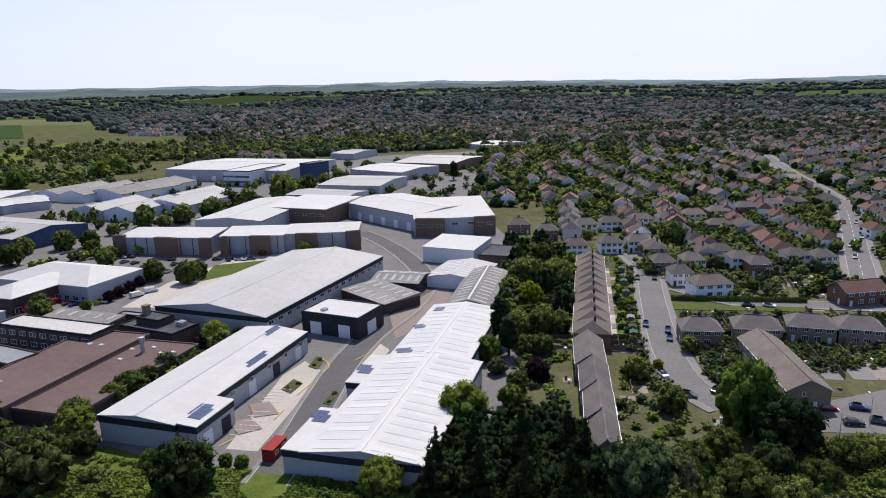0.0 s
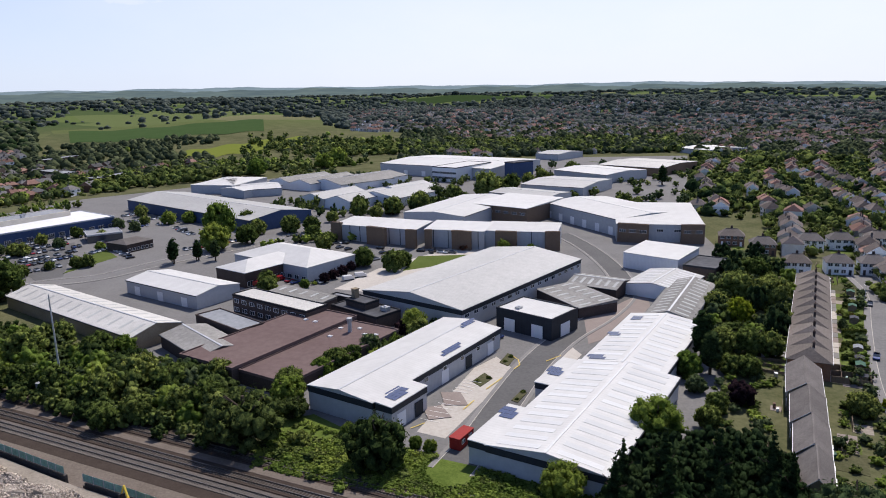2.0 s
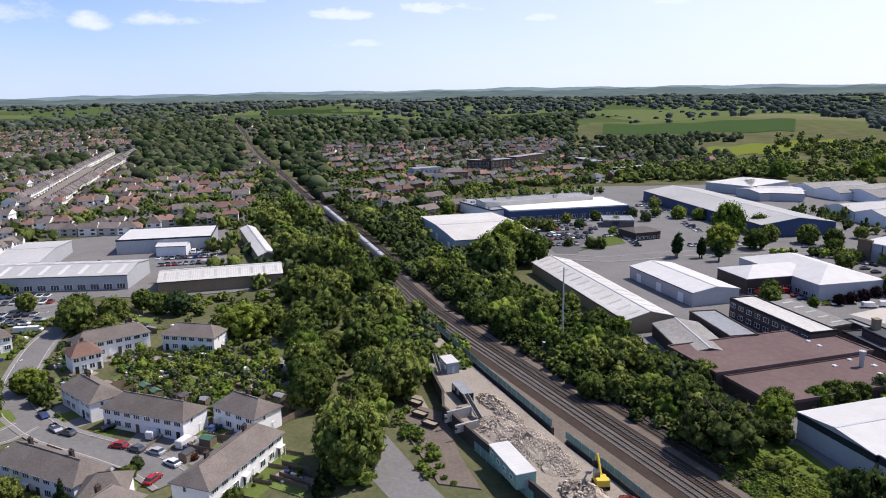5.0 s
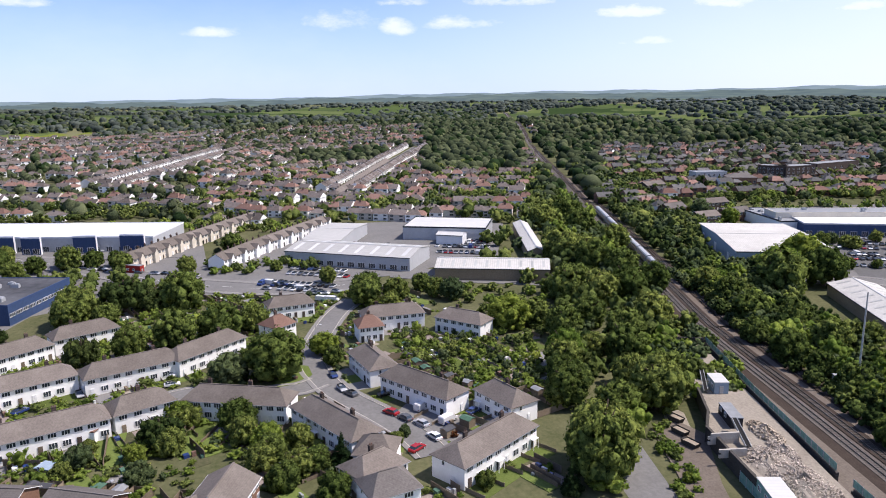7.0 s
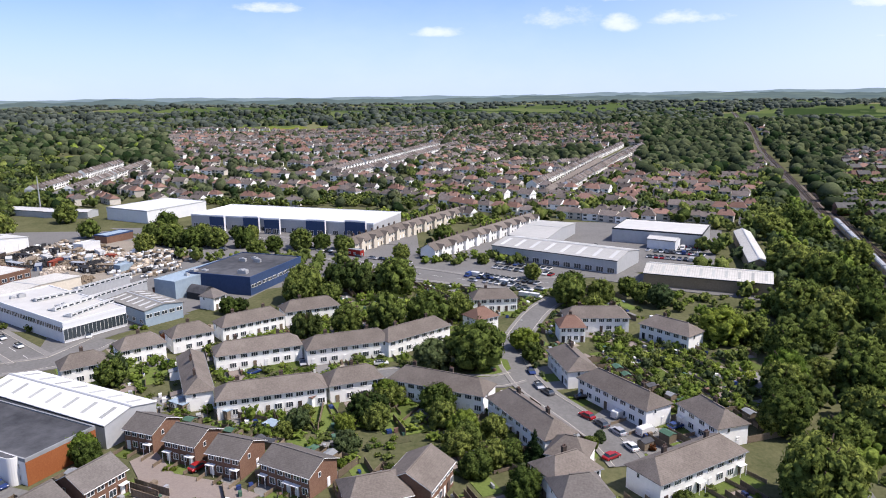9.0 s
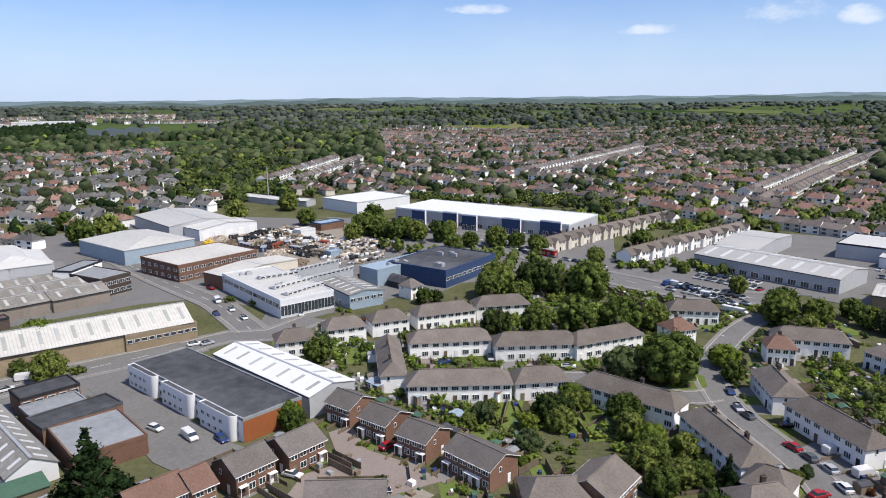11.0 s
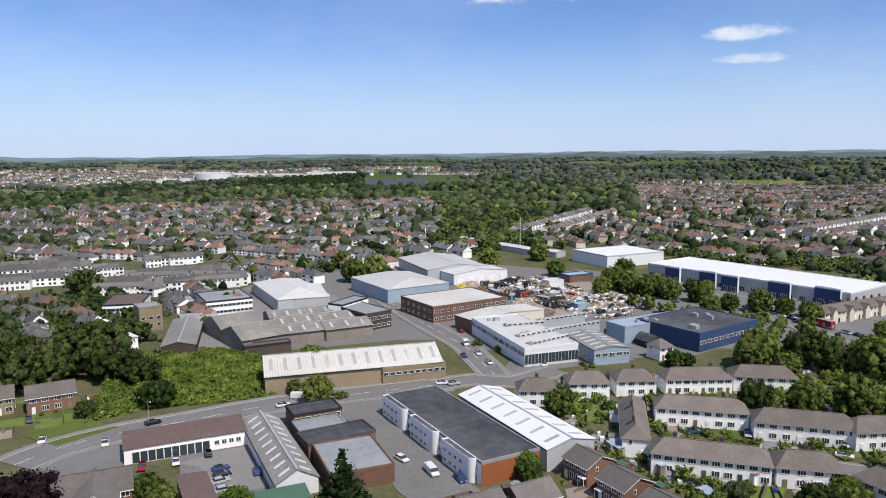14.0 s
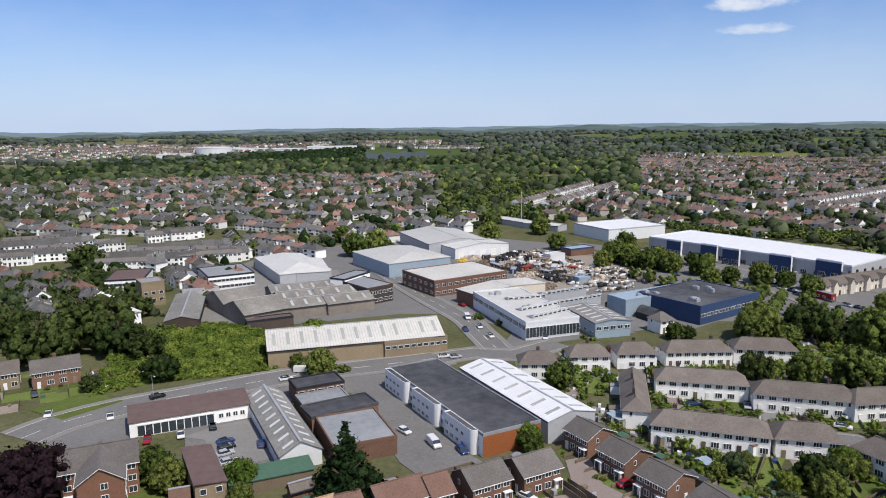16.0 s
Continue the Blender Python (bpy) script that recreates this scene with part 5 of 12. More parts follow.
def with_wheels(body, L, W, cab=None):
    """The body shell with its wheels, and with its glass for cars far off."""
    bm = bmesh.new()
    ends = []
    for me in (body, axle_mesh(L, W)) + ((cab,) if cab else ()):
        bm.from_mesh(me)
        ends.append(len(bm.faces))
    for i, f in enumerate(bm.faces):
        f.material_index = next(k for k, e in enumerate(ends) if i < e)
    me = bpy.data.meshes.new("body")
    bm.to_mesh(me)
    bm.free()
    for mat in (body.materials[0], M["rubber"], M["glass"])[:len(ends)]:
        me.materials.append(mat)
    return me


def axle_mesh(L, W):
    mb = Mb()
    for u in (-L * 0.62, L * 0.64):
        mb.tube((u, -W + 0.02, 0.32), (u, W - 0.02, 0.32), 0.32, 0.32, 8)
    return mb.mesh("running_gear", "rubber")


def car_row(a, b, seed, fill=0.85, near=False, nose=90.0, group="cars in a car park", vans=0.06):
    """Parked cars side by side from a to b."""
    rnd = random.Random(seed)
    d = math.hypot(b[0] - a[0], b[1] - a[1])
    yaw = math.degrees(math.atan2(b[1] - a[1], b[0] - a[0]))
    n = int(d / 2.6)
    for i in range(n):
        if rnd.random() < fill:
            t = (i + 0.5) / n
            car(a[0] + (b[0] - a[0]) * t, a[1] + (b[1] - a[1]) * t, yaw + nose + rnd.choice((0, 180)) + rnd.uniform(-2, 2),
                rnd.choice(("white", "white", "white", "silver", "silver", "silver", "black", "black", "grey", "grey", "blue", "red")), rnd.random() < vans, near, group)


def merge(name, proto_v, proto_f, pos, scale, rot, mats, label, category, slots=None, normals=None):
    """Many alike pieces as one mesh: proto_v (n,3), faces all of one length, pos (m,3), scale (m,3), rot (m)."""
    pv, pf = np.asarray(proto_v, float), np.asarray(proto_f, int)
    m, n, k = len(pos), len(pv), pf.shape[1]
    c, s = np.cos(rot)[:, None], np.sin(rot)[:, None]
    q = pv[None] * scale[:, None, :]
    v = np.stack([q[..., 0] * c - q[..., 1] * s, q[..., 0] * s + q[..., 1] * c, q[..., 2]], -1) + pos[:, None, :]
    f = (pf[None] + (np.arange(m) * n)[:, None, None]).reshape(-1)
    me = bpy.data.meshes.new(name)
    me.vertices.add(m * n)
    me.vertices.foreach_set("co", v.reshape(-1))
    me.loops.add(len(f))
    me.loops.foreach_set("vertex_index", f)
    nf = m * len(pf)
    me.polygons.add(nf)
    me.polygons.foreach_set("loop_start", np.arange(nf) * k)
    for mat in mats:
        me.materials.append(M[mat])
    if slots is not None:
        me.polygons.foreach_set("material_index", np.tile(np.asarray(slots, np.int32), m))
    me.update(calc_edges=True)
    if normals is not None:
        w = np.asarray(normals, float)[None]
        w = np.stack([w[..., 0] * c - w[..., 1] * s, w[..., 0] * s + w[..., 1] * c, np.broadcast_to(w[..., 2], (m, n))], -1)
        w /= np.linalg.norm(w, axis=-1, keepdims=True)
        me.normals_split_custom_set_from_vertices(w.reshape(-1, 3))
    return tagged(new(name, me), label, category, kind="stuff")


def blob_proto(leaves, seed, lumps_n=8, level=1):
    """A leafy crown down to the ground, of radius about 1."""
    g = np.random.default_rng(seed)
    lumps = [(0, 0, 0.72, 0.74)]
    for k in range(lumps_n):
        h_ = 1 - 1.5 * (k + 0.5) / lumps_n
        a = 2.4 * k + g.uniform(-0.5, 0.5)
        w = math.sqrt(max(0.04, 1 - h_ * h_)) * g.uniform(0.62, 0.92)
        lumps.append((math.cos(a) * w, math.sin(a) * w, 0.72 + 0.68 * h_ * g.uniform(0.85, 1.1), g.uniform(0.2, 0.36) * (1.0 if lumps_n > 6 else 1.3)))
    v, f, n = leafy(lumps, level, leaves, 0.42 / max(1, leaves) ** 0.2 * (0.42 if leaves > 60 else 1.0), g)
    return v, f, n


def grove(poly, count, kinds, r0, r1, seed, gap=0.5, pad=0.0, cards=150, label="dense green trees and scrub"):
    """A wood or thicket over a plan shape, off buildings and streets, too dense to count."""
    rnd = random.Random(seed)
    xs, ys = [p[0] for p in poly], [p[1] for p in poly]
    done = []
    count = int(count * 1.6)
    for k in range(count * 10):
        if len(done) >= count:
            break
        x, y, r = rnd.uniform(min(xs), max(xs)), rnd.uniform(min(ys), max(ys)), rnd.uniform(r0, r1)
        if not bool(inside(np.array([x]), np.array([y]), poly)[0]) or any((x - a) ** 2 + (y - b) ** 2 < ((r + c) * gap) ** 2 for a, b, c, _ in done):
            continue
        if free(x, y, pad + r * 0.35):
            done.append((x, y, r, rnd.choice(kinds)))
    for kind in sorted(set(kinds)):
        mine = [d for d in done if d[3] == kind]
        for v in range(2):
            some = mine[v::2]
            if some:
                a = np.array([d[:3] for d in some])
                shape = TREES[kind][1]
                hi = {"bush": 0.62, "tall": 1.6, "cone": 1.5}.get(shape, 1.0)
                away = math.hypot(a[:, 0].mean(), a[:, 1].mean()) > 290
                pv, pf, pn = blob_proto(cards // 2 if away else cards * 2 if r1 > 2.4 else cards // 3, seed * 3 + v, 16 if r1 > 2.4 and not away else 8, 1)
                merge("thicket" if shape == "bush" else "woodland", pv, pf, np.stack([a[:, 0], a[:, 1], terrain(a[:, 0], a[:, 1]) - 0.1], 1),
                      np.stack([a[:, 2], a[:, 2], a[:, 2] * hi * np.array([rnd.uniform(0.9, 1.25) for _ in some])], 1),
                      np.array([rnd.uniform(0, 6.28) for _ in some]), (TREES[kind][0] + "_wood",), label, "trees", None, pn)


def inside(x, y, poly):
    hit = np.zeros(np.shape(x), bool)
    for (x0, y0), (x1, y1) in zip(poly, poly[1:] + poly[:1]):
        hit ^= ((y0 > y) != (y1 > y)) & (x < (x1 - x0) * (y - y0) / (y1 - y0 + 1e-9) + x0)
    return hit


def hedge(a, b, wide=1.2, high=1.6, mat="leaf"):
    """A clipped hedge: leaf clumps over a long dark heart."""
    g = np.random.default_rng(int(abs(a[0] * 9 + b[1] * 5)))
    d = math.hypot(b[0] - a[0], b[1] - a[1])
    mb = Mb()
    mb.box(0, d, -wide * 0.4, wide * 0.4, 0, high * 0.85)
    for k in range(int(d * 26)):
        c = Vector((g.uniform(0, d), g.uniform(-wide / 2, wide / 2), g.uniform(0.2, high)))
        if abs(c.y) < wide * 0.36 and c.z < high * 0.85:
            c.z = high * g.uniform(0.85, 1.05)
        t = Vector(g.normal(size=3)).normalized() * 0.28
        b_ = Vector(g.normal(size=3)).normalized() * 0.28
        mb.face([c - t - b_, c + t - b_, c + t + b_, c - t + b_])
    ob = new("hedge", mb.mesh("hedge", mat))
    ob.matrix_basis = pose(a[0], a[1], 0, 0, 0, math.degrees(math.atan2(b[1] - a[1], b[0] - a[0])))
    return tagged(ob, "clipped dense green garden hedge", "hedge")


def round_bay(x, y, yaw, L, W, f, depth=1.6, h=5.9):
    """A white office bay with one rounded corner, standing out before a long front. f: where along the front it begins, 0 to 1."""
    w = L * 0.26
    g = root("office_bay", x, y, yaw, "white rendered office bay with rounded corner", "building", "office bays")
    u0 = -L / 2 + L * f
    y0 = -W / 2 - 0.02
    ring = [(u0, y0), (u0, y0 - depth)]
    for k in range(7):
        a = math.pi / 2 * k / 6
        ring.append((u0 + w - depth + depth * math.sin(a), y0 - depth * math.cos(a)))
    mb = Mb()
    mb.prism(ring, 0, h)
    part("wall", mb.mesh("wall", "frame"), g)
    cu, cv = sum(q[0] for q in ring) / len(ring), sum(q[1] for q in ring) / len(ring)
    mb = Mb()
    mb.prism([(cu + (q[0] - cu) * 0.93, cv + (q[1] - cv) * 0.82) for q in ring], h - 0.05, h + 0.03)
    part("roof", mb.mesh("roof", "felt"), g, label="black felt flat roof")
    for z in (0.9, 3.3):
        for i in range(4):
            part("window", window_mesh(1.3, 0.9, "frame", 2), g, pose(u0 + w * (i + 0.6) / 5.4, y0 - depth - 0.03, z))


def bay_lines(a, b, n):
    """White lines of parking bays square to the line from a to b."""
    d = math.hypot(b[0] - a[0], b[1] - a[1])
    mb = Mb()
    for i in range(n + 1):
        mb.box(d * i / n - 0.05, d * i / n + 0.05, -2.4, 2.4, 0.2, 0.255)
    ob = new("bay_markings", mb.mesh("bay_markings", "paint"))
    ob.matrix_basis = pose(a[0], a[1], 0, 0, 0, math.degrees(math.atan2(b[1] - a[1], b[0] - a[0])))
    tagged(ob, "white painted parking bay lines", "road marking", kind="structure")

# ---- railway ----
RAIL = curve_points([(160, 69), (0, 94), (-86, 107.4), (-140, 116), (-192, 124.6), (-245, 137), (-613, 234), (-1735, 526), (-2600, 752)], 8.0)
NEAR_RAIL = [q for q in RAIL if q.x > -620]
tagged(new("track_bed", ribbon(RAIL, -7.5, 3.5, -0.3, 0.12).mesh("track_bed", "ballast")), "dark stony ballast bed of the railway", "railway", kind="structure")
tagged(new("track_bed", ribbon([q for q in RAIL if q.x > -300], -14, 4.6, -0.3, 0.14).mesh("track_bed", "ballast")), "dark stony ballast bed of the railway", "railway", kind="structure")


def track(line, off, pale, ties):
    g = new("railway_track")
    tagged(g, "steel railway track on " + ("pale" if pale else "brown") + " ballast with sleepers", "railway track")
    part("ballast", ribbon(line, off - 1.9, off + 1.9, -0.1, 0.26).mesh("ballast", "ballast_pale" if pale else "ballast"), g)
    for s in (-0.75, 0.75):
        part("rail", ribbon(line, off + s - 0.06, off + s + 0.06, 0.2, 0.52).mesh("rail", "rail"), g)
    mb = Mb()
    path = offset_line(line, off)
    for a, b in zip(path, path[1:]):
        if not -290 < a.x < 60:
            continue
        t = (b - a).normalized()
        n = Vector((-t.y, t.x))
        k = int((b - a).length / 0.7)
        for i in range(k):
            c = a + (b - a) * (i / k)
            q = [c - t * 0.13 - n * 1.25, c + t * 0.13 - n * 1.25, c + t * 0.13 + n * 1.25, c - t * 0.13 + n * 1.25]
            mb.solid([(p.x, p.y, 0.2) for p in q] + [(p.x, p.y, 0.33) for p in q], [(7, 6, 5, 4), (0, 1, 5, 4), (2, 3, 7, 6), (1, 2, 6, 5), (3, 0, 4, 7)])
    tagged(part("sleeper_bed", mb.mesh("sleeper_bed", "sleeper"), g), kind="stuff")


track(RAIL, 0.0, True, True)
track(RAIL, -4.2, False, True)
track(NEAR_RAIL, -11.2, False, True)
tagged(new("railway_verge", ribbon([q for q in RAIL if q.x > -200], 3.4, 16, -0.3, 0.11).mesh("railway_verge", "dirt")), "dusty brown verge beside the railway", "railway", kind="structure")
cess = ribbon(NEAR_RAIL, -8.6, -6.6, -0.1, 0.2)
tagged(new("cess_path", cess.mesh("cess_path", "dirt")), "dusty brown path between the tracks", "path", kind="structure")


def coach(x0, k):
    """A grey-blue electric train coach, 20 m long, on the far line."""
    line = offset_line(RAIL, -4.2)
    p = min(line, key=lambda q: abs(q.x - x0))
    q = min(line, key=lambda q: abs(q.x - x0 + 16))
    yaw = math.degrees(math.atan2(q.y - p.y, q.x - p.x))
    g = root("train_coach", x0, float(np.interp(-x0, [-a.x for a in line], [a.y for a in line])), yaw, "grey passenger train coach with dark window band", "train", "train coaches", z=0.5)
    mb = Mb()
    ring = [(-1.35, 0.5), (1.35, 0.5), (1.4, 1.8), (1.3, 3.2), (0.9, 3.65), (0, 3.8), (-0.9, 3.65), (-1.3, 3.2), (-1.4, 1.8)]
    n = len(ring)
    pts = [(-9.8, a, b) for a, b in ring] + [(9.8, a, b) for a, b in ring]
    mb.solid(pts, [tuple(range(n - 1, -1, -1)), tuple(range(n, 2 * n))] + [(i, n + i, n + (i + 1) % n, (i + 1) % n)[::-1] for i in range(n)])
    part("body", mb.mesh("body", "metal"), g)
    for s in (-1, 1):
        mb = Mb()
        mb.box(-9.2, 9.2, min(s * 1.36, s * 1.43), max(s * 1.36, s * 1.43), 1.9, 2.8)
        part("window_band", mb.mesh("window_band", "glass"), g)
    for u in (-6.5, 6.5):
        mb = Mb()
        mb.box(u - 1.6, u + 1.6, -1.1, 1.1, 0, 0.55)
        part("bogie", mb.mesh("bogie", "dark"), g)
    if k == 0:
        mb = Mb()
        mb.box(-9.9, -9.79, -1.0, 1.0, 1.7, 2.9)
        part("windscreen", mb.mesh("windscreen", "glass"), g)


for k in range(8):
    coach(-274 - 20.4 * k, k)

# ---- recycling yard beside the line ----
area("yard_floor", [(-183.4, 109.7), (-176.6, 104.5), (-150.0, 94.5), (-135.8, 88.9), (-128.7, 84.3), (-112.5, 82.1), (-90.4, 79.3), (-66.0, 76.1), (-54.0, 88.6), (-69.6, 91.2), (-83.8, 93.8), (-100.8, 96.4), (-107.2, 97.6), (-143.3, 105.7), (-180.8, 114.2)], "earth", "dusty pale earth yard on a raised platform", z=2.0)
area("lane", [(-130.9, 65.5), (-129.9, 69.7), (-110.1, 67.0), (-91.5, 65.6), (-92.0, 56.8), (-114.1, 58.1)], "asphalt", "grey asphalt lane beside the yard")


def hoarding(a, b, high=2.4, z=0.0):
    d = math.hypot(b[0] - a[0], b[1] - a[1])
    g = root("hoarding", a[0], a[1], math.degrees(math.atan2(b[1] - a[1], b[0] - a[0])), "weathered green corrugated hoarding along the railway", "fence", z=z)
    n = max(1, int(d / 2.4))
    panel = cached(("hoard", round(d / n, 1), high), lambda: hoard_panel(d / n, high))
    post = cached(("hoardpost", high), lambda: hoard_post(high))
    for i in range(n):
        part("panel", panel, g, pose(d * i / n, 0, 0, 0, 0, random.uniform(-0.8, 0.8)))
        part("post", post, g, pose(d * i / n, 0, 0))


def hoard_panel(w, high):
    """One corrugated sheet, folded every 0.1 m."""
    mb = Mb()
    k = int(w / 0.2)
    xs = [w * q / k for i in range(k) for q in (i + 0.02, i + 0.48, i + 0.52, i + 0.98)]
    ys = [(0.0, 0.0, 0.04, 0.04)[q % 4] for q in range(4 * k)]
    n = len(xs)
    p = [(x, y + d, z) for d in (0.0, 0.012) for z in (0.05, high) for x, y in zip(xs, ys)]
    quads = [(i, i + 1, n + i + 1, n + i) for i in range(n - 1)] + [(2 * n + i + 1, 2 * n + i, 3 * n + i, 3 * n + i + 1) for i in range(n - 1)]
    quads += [(n + i, n + i + 1, 3 * n + i + 1, 3 * n + i) for i in range(n - 1)]
    mb.solid(p, quads)
    return mb.mesh("panel", "hoarding")


def hoard_post(high):
    mb = Mb()
    mb.box(-0.06, 0.06, -0.1, 0.0, 0, high + 0.1)
    return mb.mesh("post", "metal")


def block_wall(a, b, z0, rows, thick=0.3, mat="stone_dark", label="dark block retaining wall of the yard"):
    """A wall of large rough blocks, a little uneven."""
    d = math.hypot(b[0] - a[0], b[1] - a[1])
    mb = Mb()
    for k in range(int(d / 1.2) + 1):
        for j in range(rows):
            u = k * 1.2 + 0.6 * (j % 2)
            mb.box(u, min(u + 1.17, d + 0.6), -thick, thick * (0.9 + 0.1 * ((k * 7 + j * 3) % 3)), z0 + j * 0.62, z0 + j * 0.62 + 0.6)
    ob = new("retaining_wall", mb.mesh("retaining_wall", mat))
    ob.matrix_basis = pose(a[0], a[1], 0, 0, 0, math.degrees(math.atan2(b[1] - a[1], b[0] - a[0])))
    tagged(ob, label, "wall", kind="structure")


NORTH_EDGE = [(-180.5, 115.7), (-144.5, 106.9), (-122.1, 102.2), (-108.0, 99.1)]
NORTH_EDGE_EAST = [(-102.2, 97.9), (-88.1, 95.5), (-71.5, 92.2), (-45.0, 86.8)]
for edge in (NORTH_EDGE, NORTH_EDGE_EAST):
    for a, b in zip(edge, edge[1:]):
        block_wall(a, b, 0.0, 4)
        hoarding(a, b, 1.6, 2.5)
block_wall(NORTH_EDGE[0], (-182.8, 109.3), 0.0, 6)
SOUTH_EDGE = [(-150.0, 94.5), (-135.8, 88.9), (-128.7, 84.3), (-112.5, 82.1), (-90.4, 79.3), (-66.0, 76.1)]
for a, b in zip(SOUTH_EDGE, SOUTH_EDGE[1:]):
    block_wall(a, b, 0.0, 6)
hoarding((-112.5, 81.6), (-90.4, 78.8), 2.2, 0.0)


def mound(x, y, rx, ry, high, seed, mat="rubble", stones=260, size=0.5, label="heap of pale broken rubble", z=0.0, yaw=0.0):
    """A heap: an uneven cone strewn with broken pieces."""
    g = root("rubble_heap", x, y, yaw, label, "rubble", z=z)
    rg = np.random.default_rng(seed)
    mb = Mb()
    n, rings = 22, 6
    pts = []
    for i in range(rings):
        t = i / (rings - 1)
        for j in range(n):
            a = 2 * math.pi * j / n
            w = 1 + 0.18 * math.sin(3 * a + seed) + 0.1 * rg.normal()
            pts.append((rx * t * w * math.cos(a), ry * t * w * math.sin(a), high * (1 - t) ** 0.8 * (1 + 0.25 * rg.normal() * (t < 1)) - 0.1 * (t == 1)))
    mb.solid(pts, [(i * n + j, (i + 1) * n + j, (i + 1) * n + (j + 1) % n, i * n + (j + 1) % n) for i in range(rings - 1) for j in range(n)])
    part("mound_core", mb.mesh("mound_core", "earth" if mat == "rubble" else mat), g)
    mb = Mb()
    for k in range(stones):
        t, a = math.sqrt(rg.random()), rg.uniform(0, 6.28)
        c = Vector((rx * t * math.cos(a), ry * t * math.sin(a), high * (1 - t) ** 0.8 + 0.1))
        s = size * rg.uniform(0.3, 1.3)
        q = Euler(rg.uniform(0, 6.28, 3)).to_quaternion()
        p = [c + q @ Vector((u * s * 0.8, v * s * 0.5, w * s * 0.35)) for u in (-1, 1) for v in (-1, 1) for w in (-1, 1)]
        mb.solid(p, [(0, 1, 3, 2), (4, 6, 7, 5), (0, 4, 5, 1), (2, 3, 7, 6), (0, 2, 6, 4), (1, 5, 7, 3)])
    tagged(part("rubble", mb.mesh("rubble", mat), g), kind="stuff")


mound(-106.2, 90.3, 11, 5.5, 1.5, 3, stones=1500, size=0.24, z=2.0, yaw=-3)
mound(-115.1, 89.5, 6.5, 4.5, 1.3, 4, stones=700, size=0.24, z=2.0, yaw=-3)
mound(-96.5, 89.7, 6, 4, 1.0, 5, stones=600, size=0.24, z=2.0, yaw=-3)
mound(-125.4, 96.5, 6.5, 2.4, 1.6, 8, "rubble_mixed", stones=420, size=0.42, label="heap of mixed timber and pale waste", z=2.0, yaw=-3)
mound(-117.9, 95.0, 5, 2.2, 1.2, 9, stones=300, size=0.3, z=2.0, yaw=-3)
mound(-84.2, 85.6, 5.5, 3.6, 2.6, 6, "rubble_mixed", 520, 0.5, "heap of broken timber and mixed waste", z=2.0, yaw=-3)
mound(-77.5, 90.0, 2.6, 2.0, 1.6, 7, "rust_red", 140, 0.5, "heap of dull red scrap", z=2.0, yaw=-3)


def cabin(x, y, yaw, L, W, h, wall="clad_white", top="roof_white", name="site_cabin", label="white flat-roofed site cabin", z=0.0):
    g = root(name, x, y, yaw, label, "cabin", z=z)
    mb = Mb()
    mb.box(-L / 2, L / 2, -W / 2, W / 2, 0, h)
    part("body", mb.mesh("body", wall), g)
    mb = Mb()
    mb.box(-L / 2 - 0.1, L / 2 + 0.1, -W / 2 - 0.1, W / 2 + 0.1, h, h + 0.15)
    part("roof", mb.mesh("roof", top), g)
    for i in range(max(1, int(L / 3))):
        part("window", window_mesh(1.2, 0.9), g, pose(-L / 2 + 1.5 + i * 3, -W / 2 - 0.03, 1.2))
    part("door", door_mesh(0.9, 2.0, "metal"), g, pose(L / 2 + 0.03, 0, 0.05, 0, 0, 90))
    return g


cabin(-98.7, 80.4, -13.9, 12.6, 4.1, 3.0, "hoarding", z=2.0)
cabin(-149.6, 100.0, -13.9, 6.0, 3.4, 2.9, "clad_sky", z=2.0)
cabin(-147.8, 133.9, -10, 3.4, 2.6, 2.9, "metal", "metal", "relay_cabinet", "pale blue-grey metal equipment cabin")


def conveyor(a, b, wide=1.2):
    a, b = Vector(a), Vector(b)
    d = (b - a).length
    g = new("conveyor")
    g.matrix_basis = Matrix.Translation(a) @ (b - a).to_track_quat("X", "Z").to_matrix().to_4x4()
    tagged(g, "long grey sloping conveyor of a rubble screener", "machine")
    mb = Mb()
    mb.box(0, d, -wide * 0.4, wide * 0.4, 0.0, 0.08)
    part("belt", mb.mesh("belt", "rubber"), g)
    for s in (-1, 1):
        mb = Mb()
        mb.box(0, d, min(s * wide * 0.42, s * wide * 0.5), max(s * wide * 0.42, s * wide * 0.5), -0.3, 0.25)
        part("side_rail", mb.mesh("side_rail", "metal"), g)
    return g


conveyor((-128.5, 90.5, 5.0), (-119.5, 88.1, 3.0))
conveyor((-147.8, 95.8, 2.6), (-154.1, 98.2, 5.4), 1.0)
cabin(-133.1, 92.8, -13.9, 8.0, 2.6, 2.4, "dark", "felt_grey", "screener", "dark rubble screening machine", 2.0)
for cx, cy in ((-133.1, 80.6), (-127.4, 79.8), (-139.2, 82.9)):
    g = root("skip", cx, cy, 20, "rusty open steel waste skip", "skip", "waste skips")
    mb = Mb()
    mb.solid([(-1.4, -0.9, 0), (1.4, -0.9, 0), (1.4, 0.9, 0), (-1.4, 0.9, 0), (-2.0, -0.95, 1.4), (2.0, -0.95, 1.4), (2.0, 0.95, 1.4), (-2.0, 0.95, 1.4)],
             [(0, 1, 5, 4), (1, 2, 6, 5), (2, 3, 7, 6), (3, 0, 4, 7), (3, 2, 1, 0)])
    part("bin", mb.mesh("bin", "stone_dark"), g)
    mb = Mb()
    mb.box(-1.7, 1.7, -0.85, 0.85, 0.9, 1.15)
    part("load", mb.mesh("load", "rubble_mixed"), g)
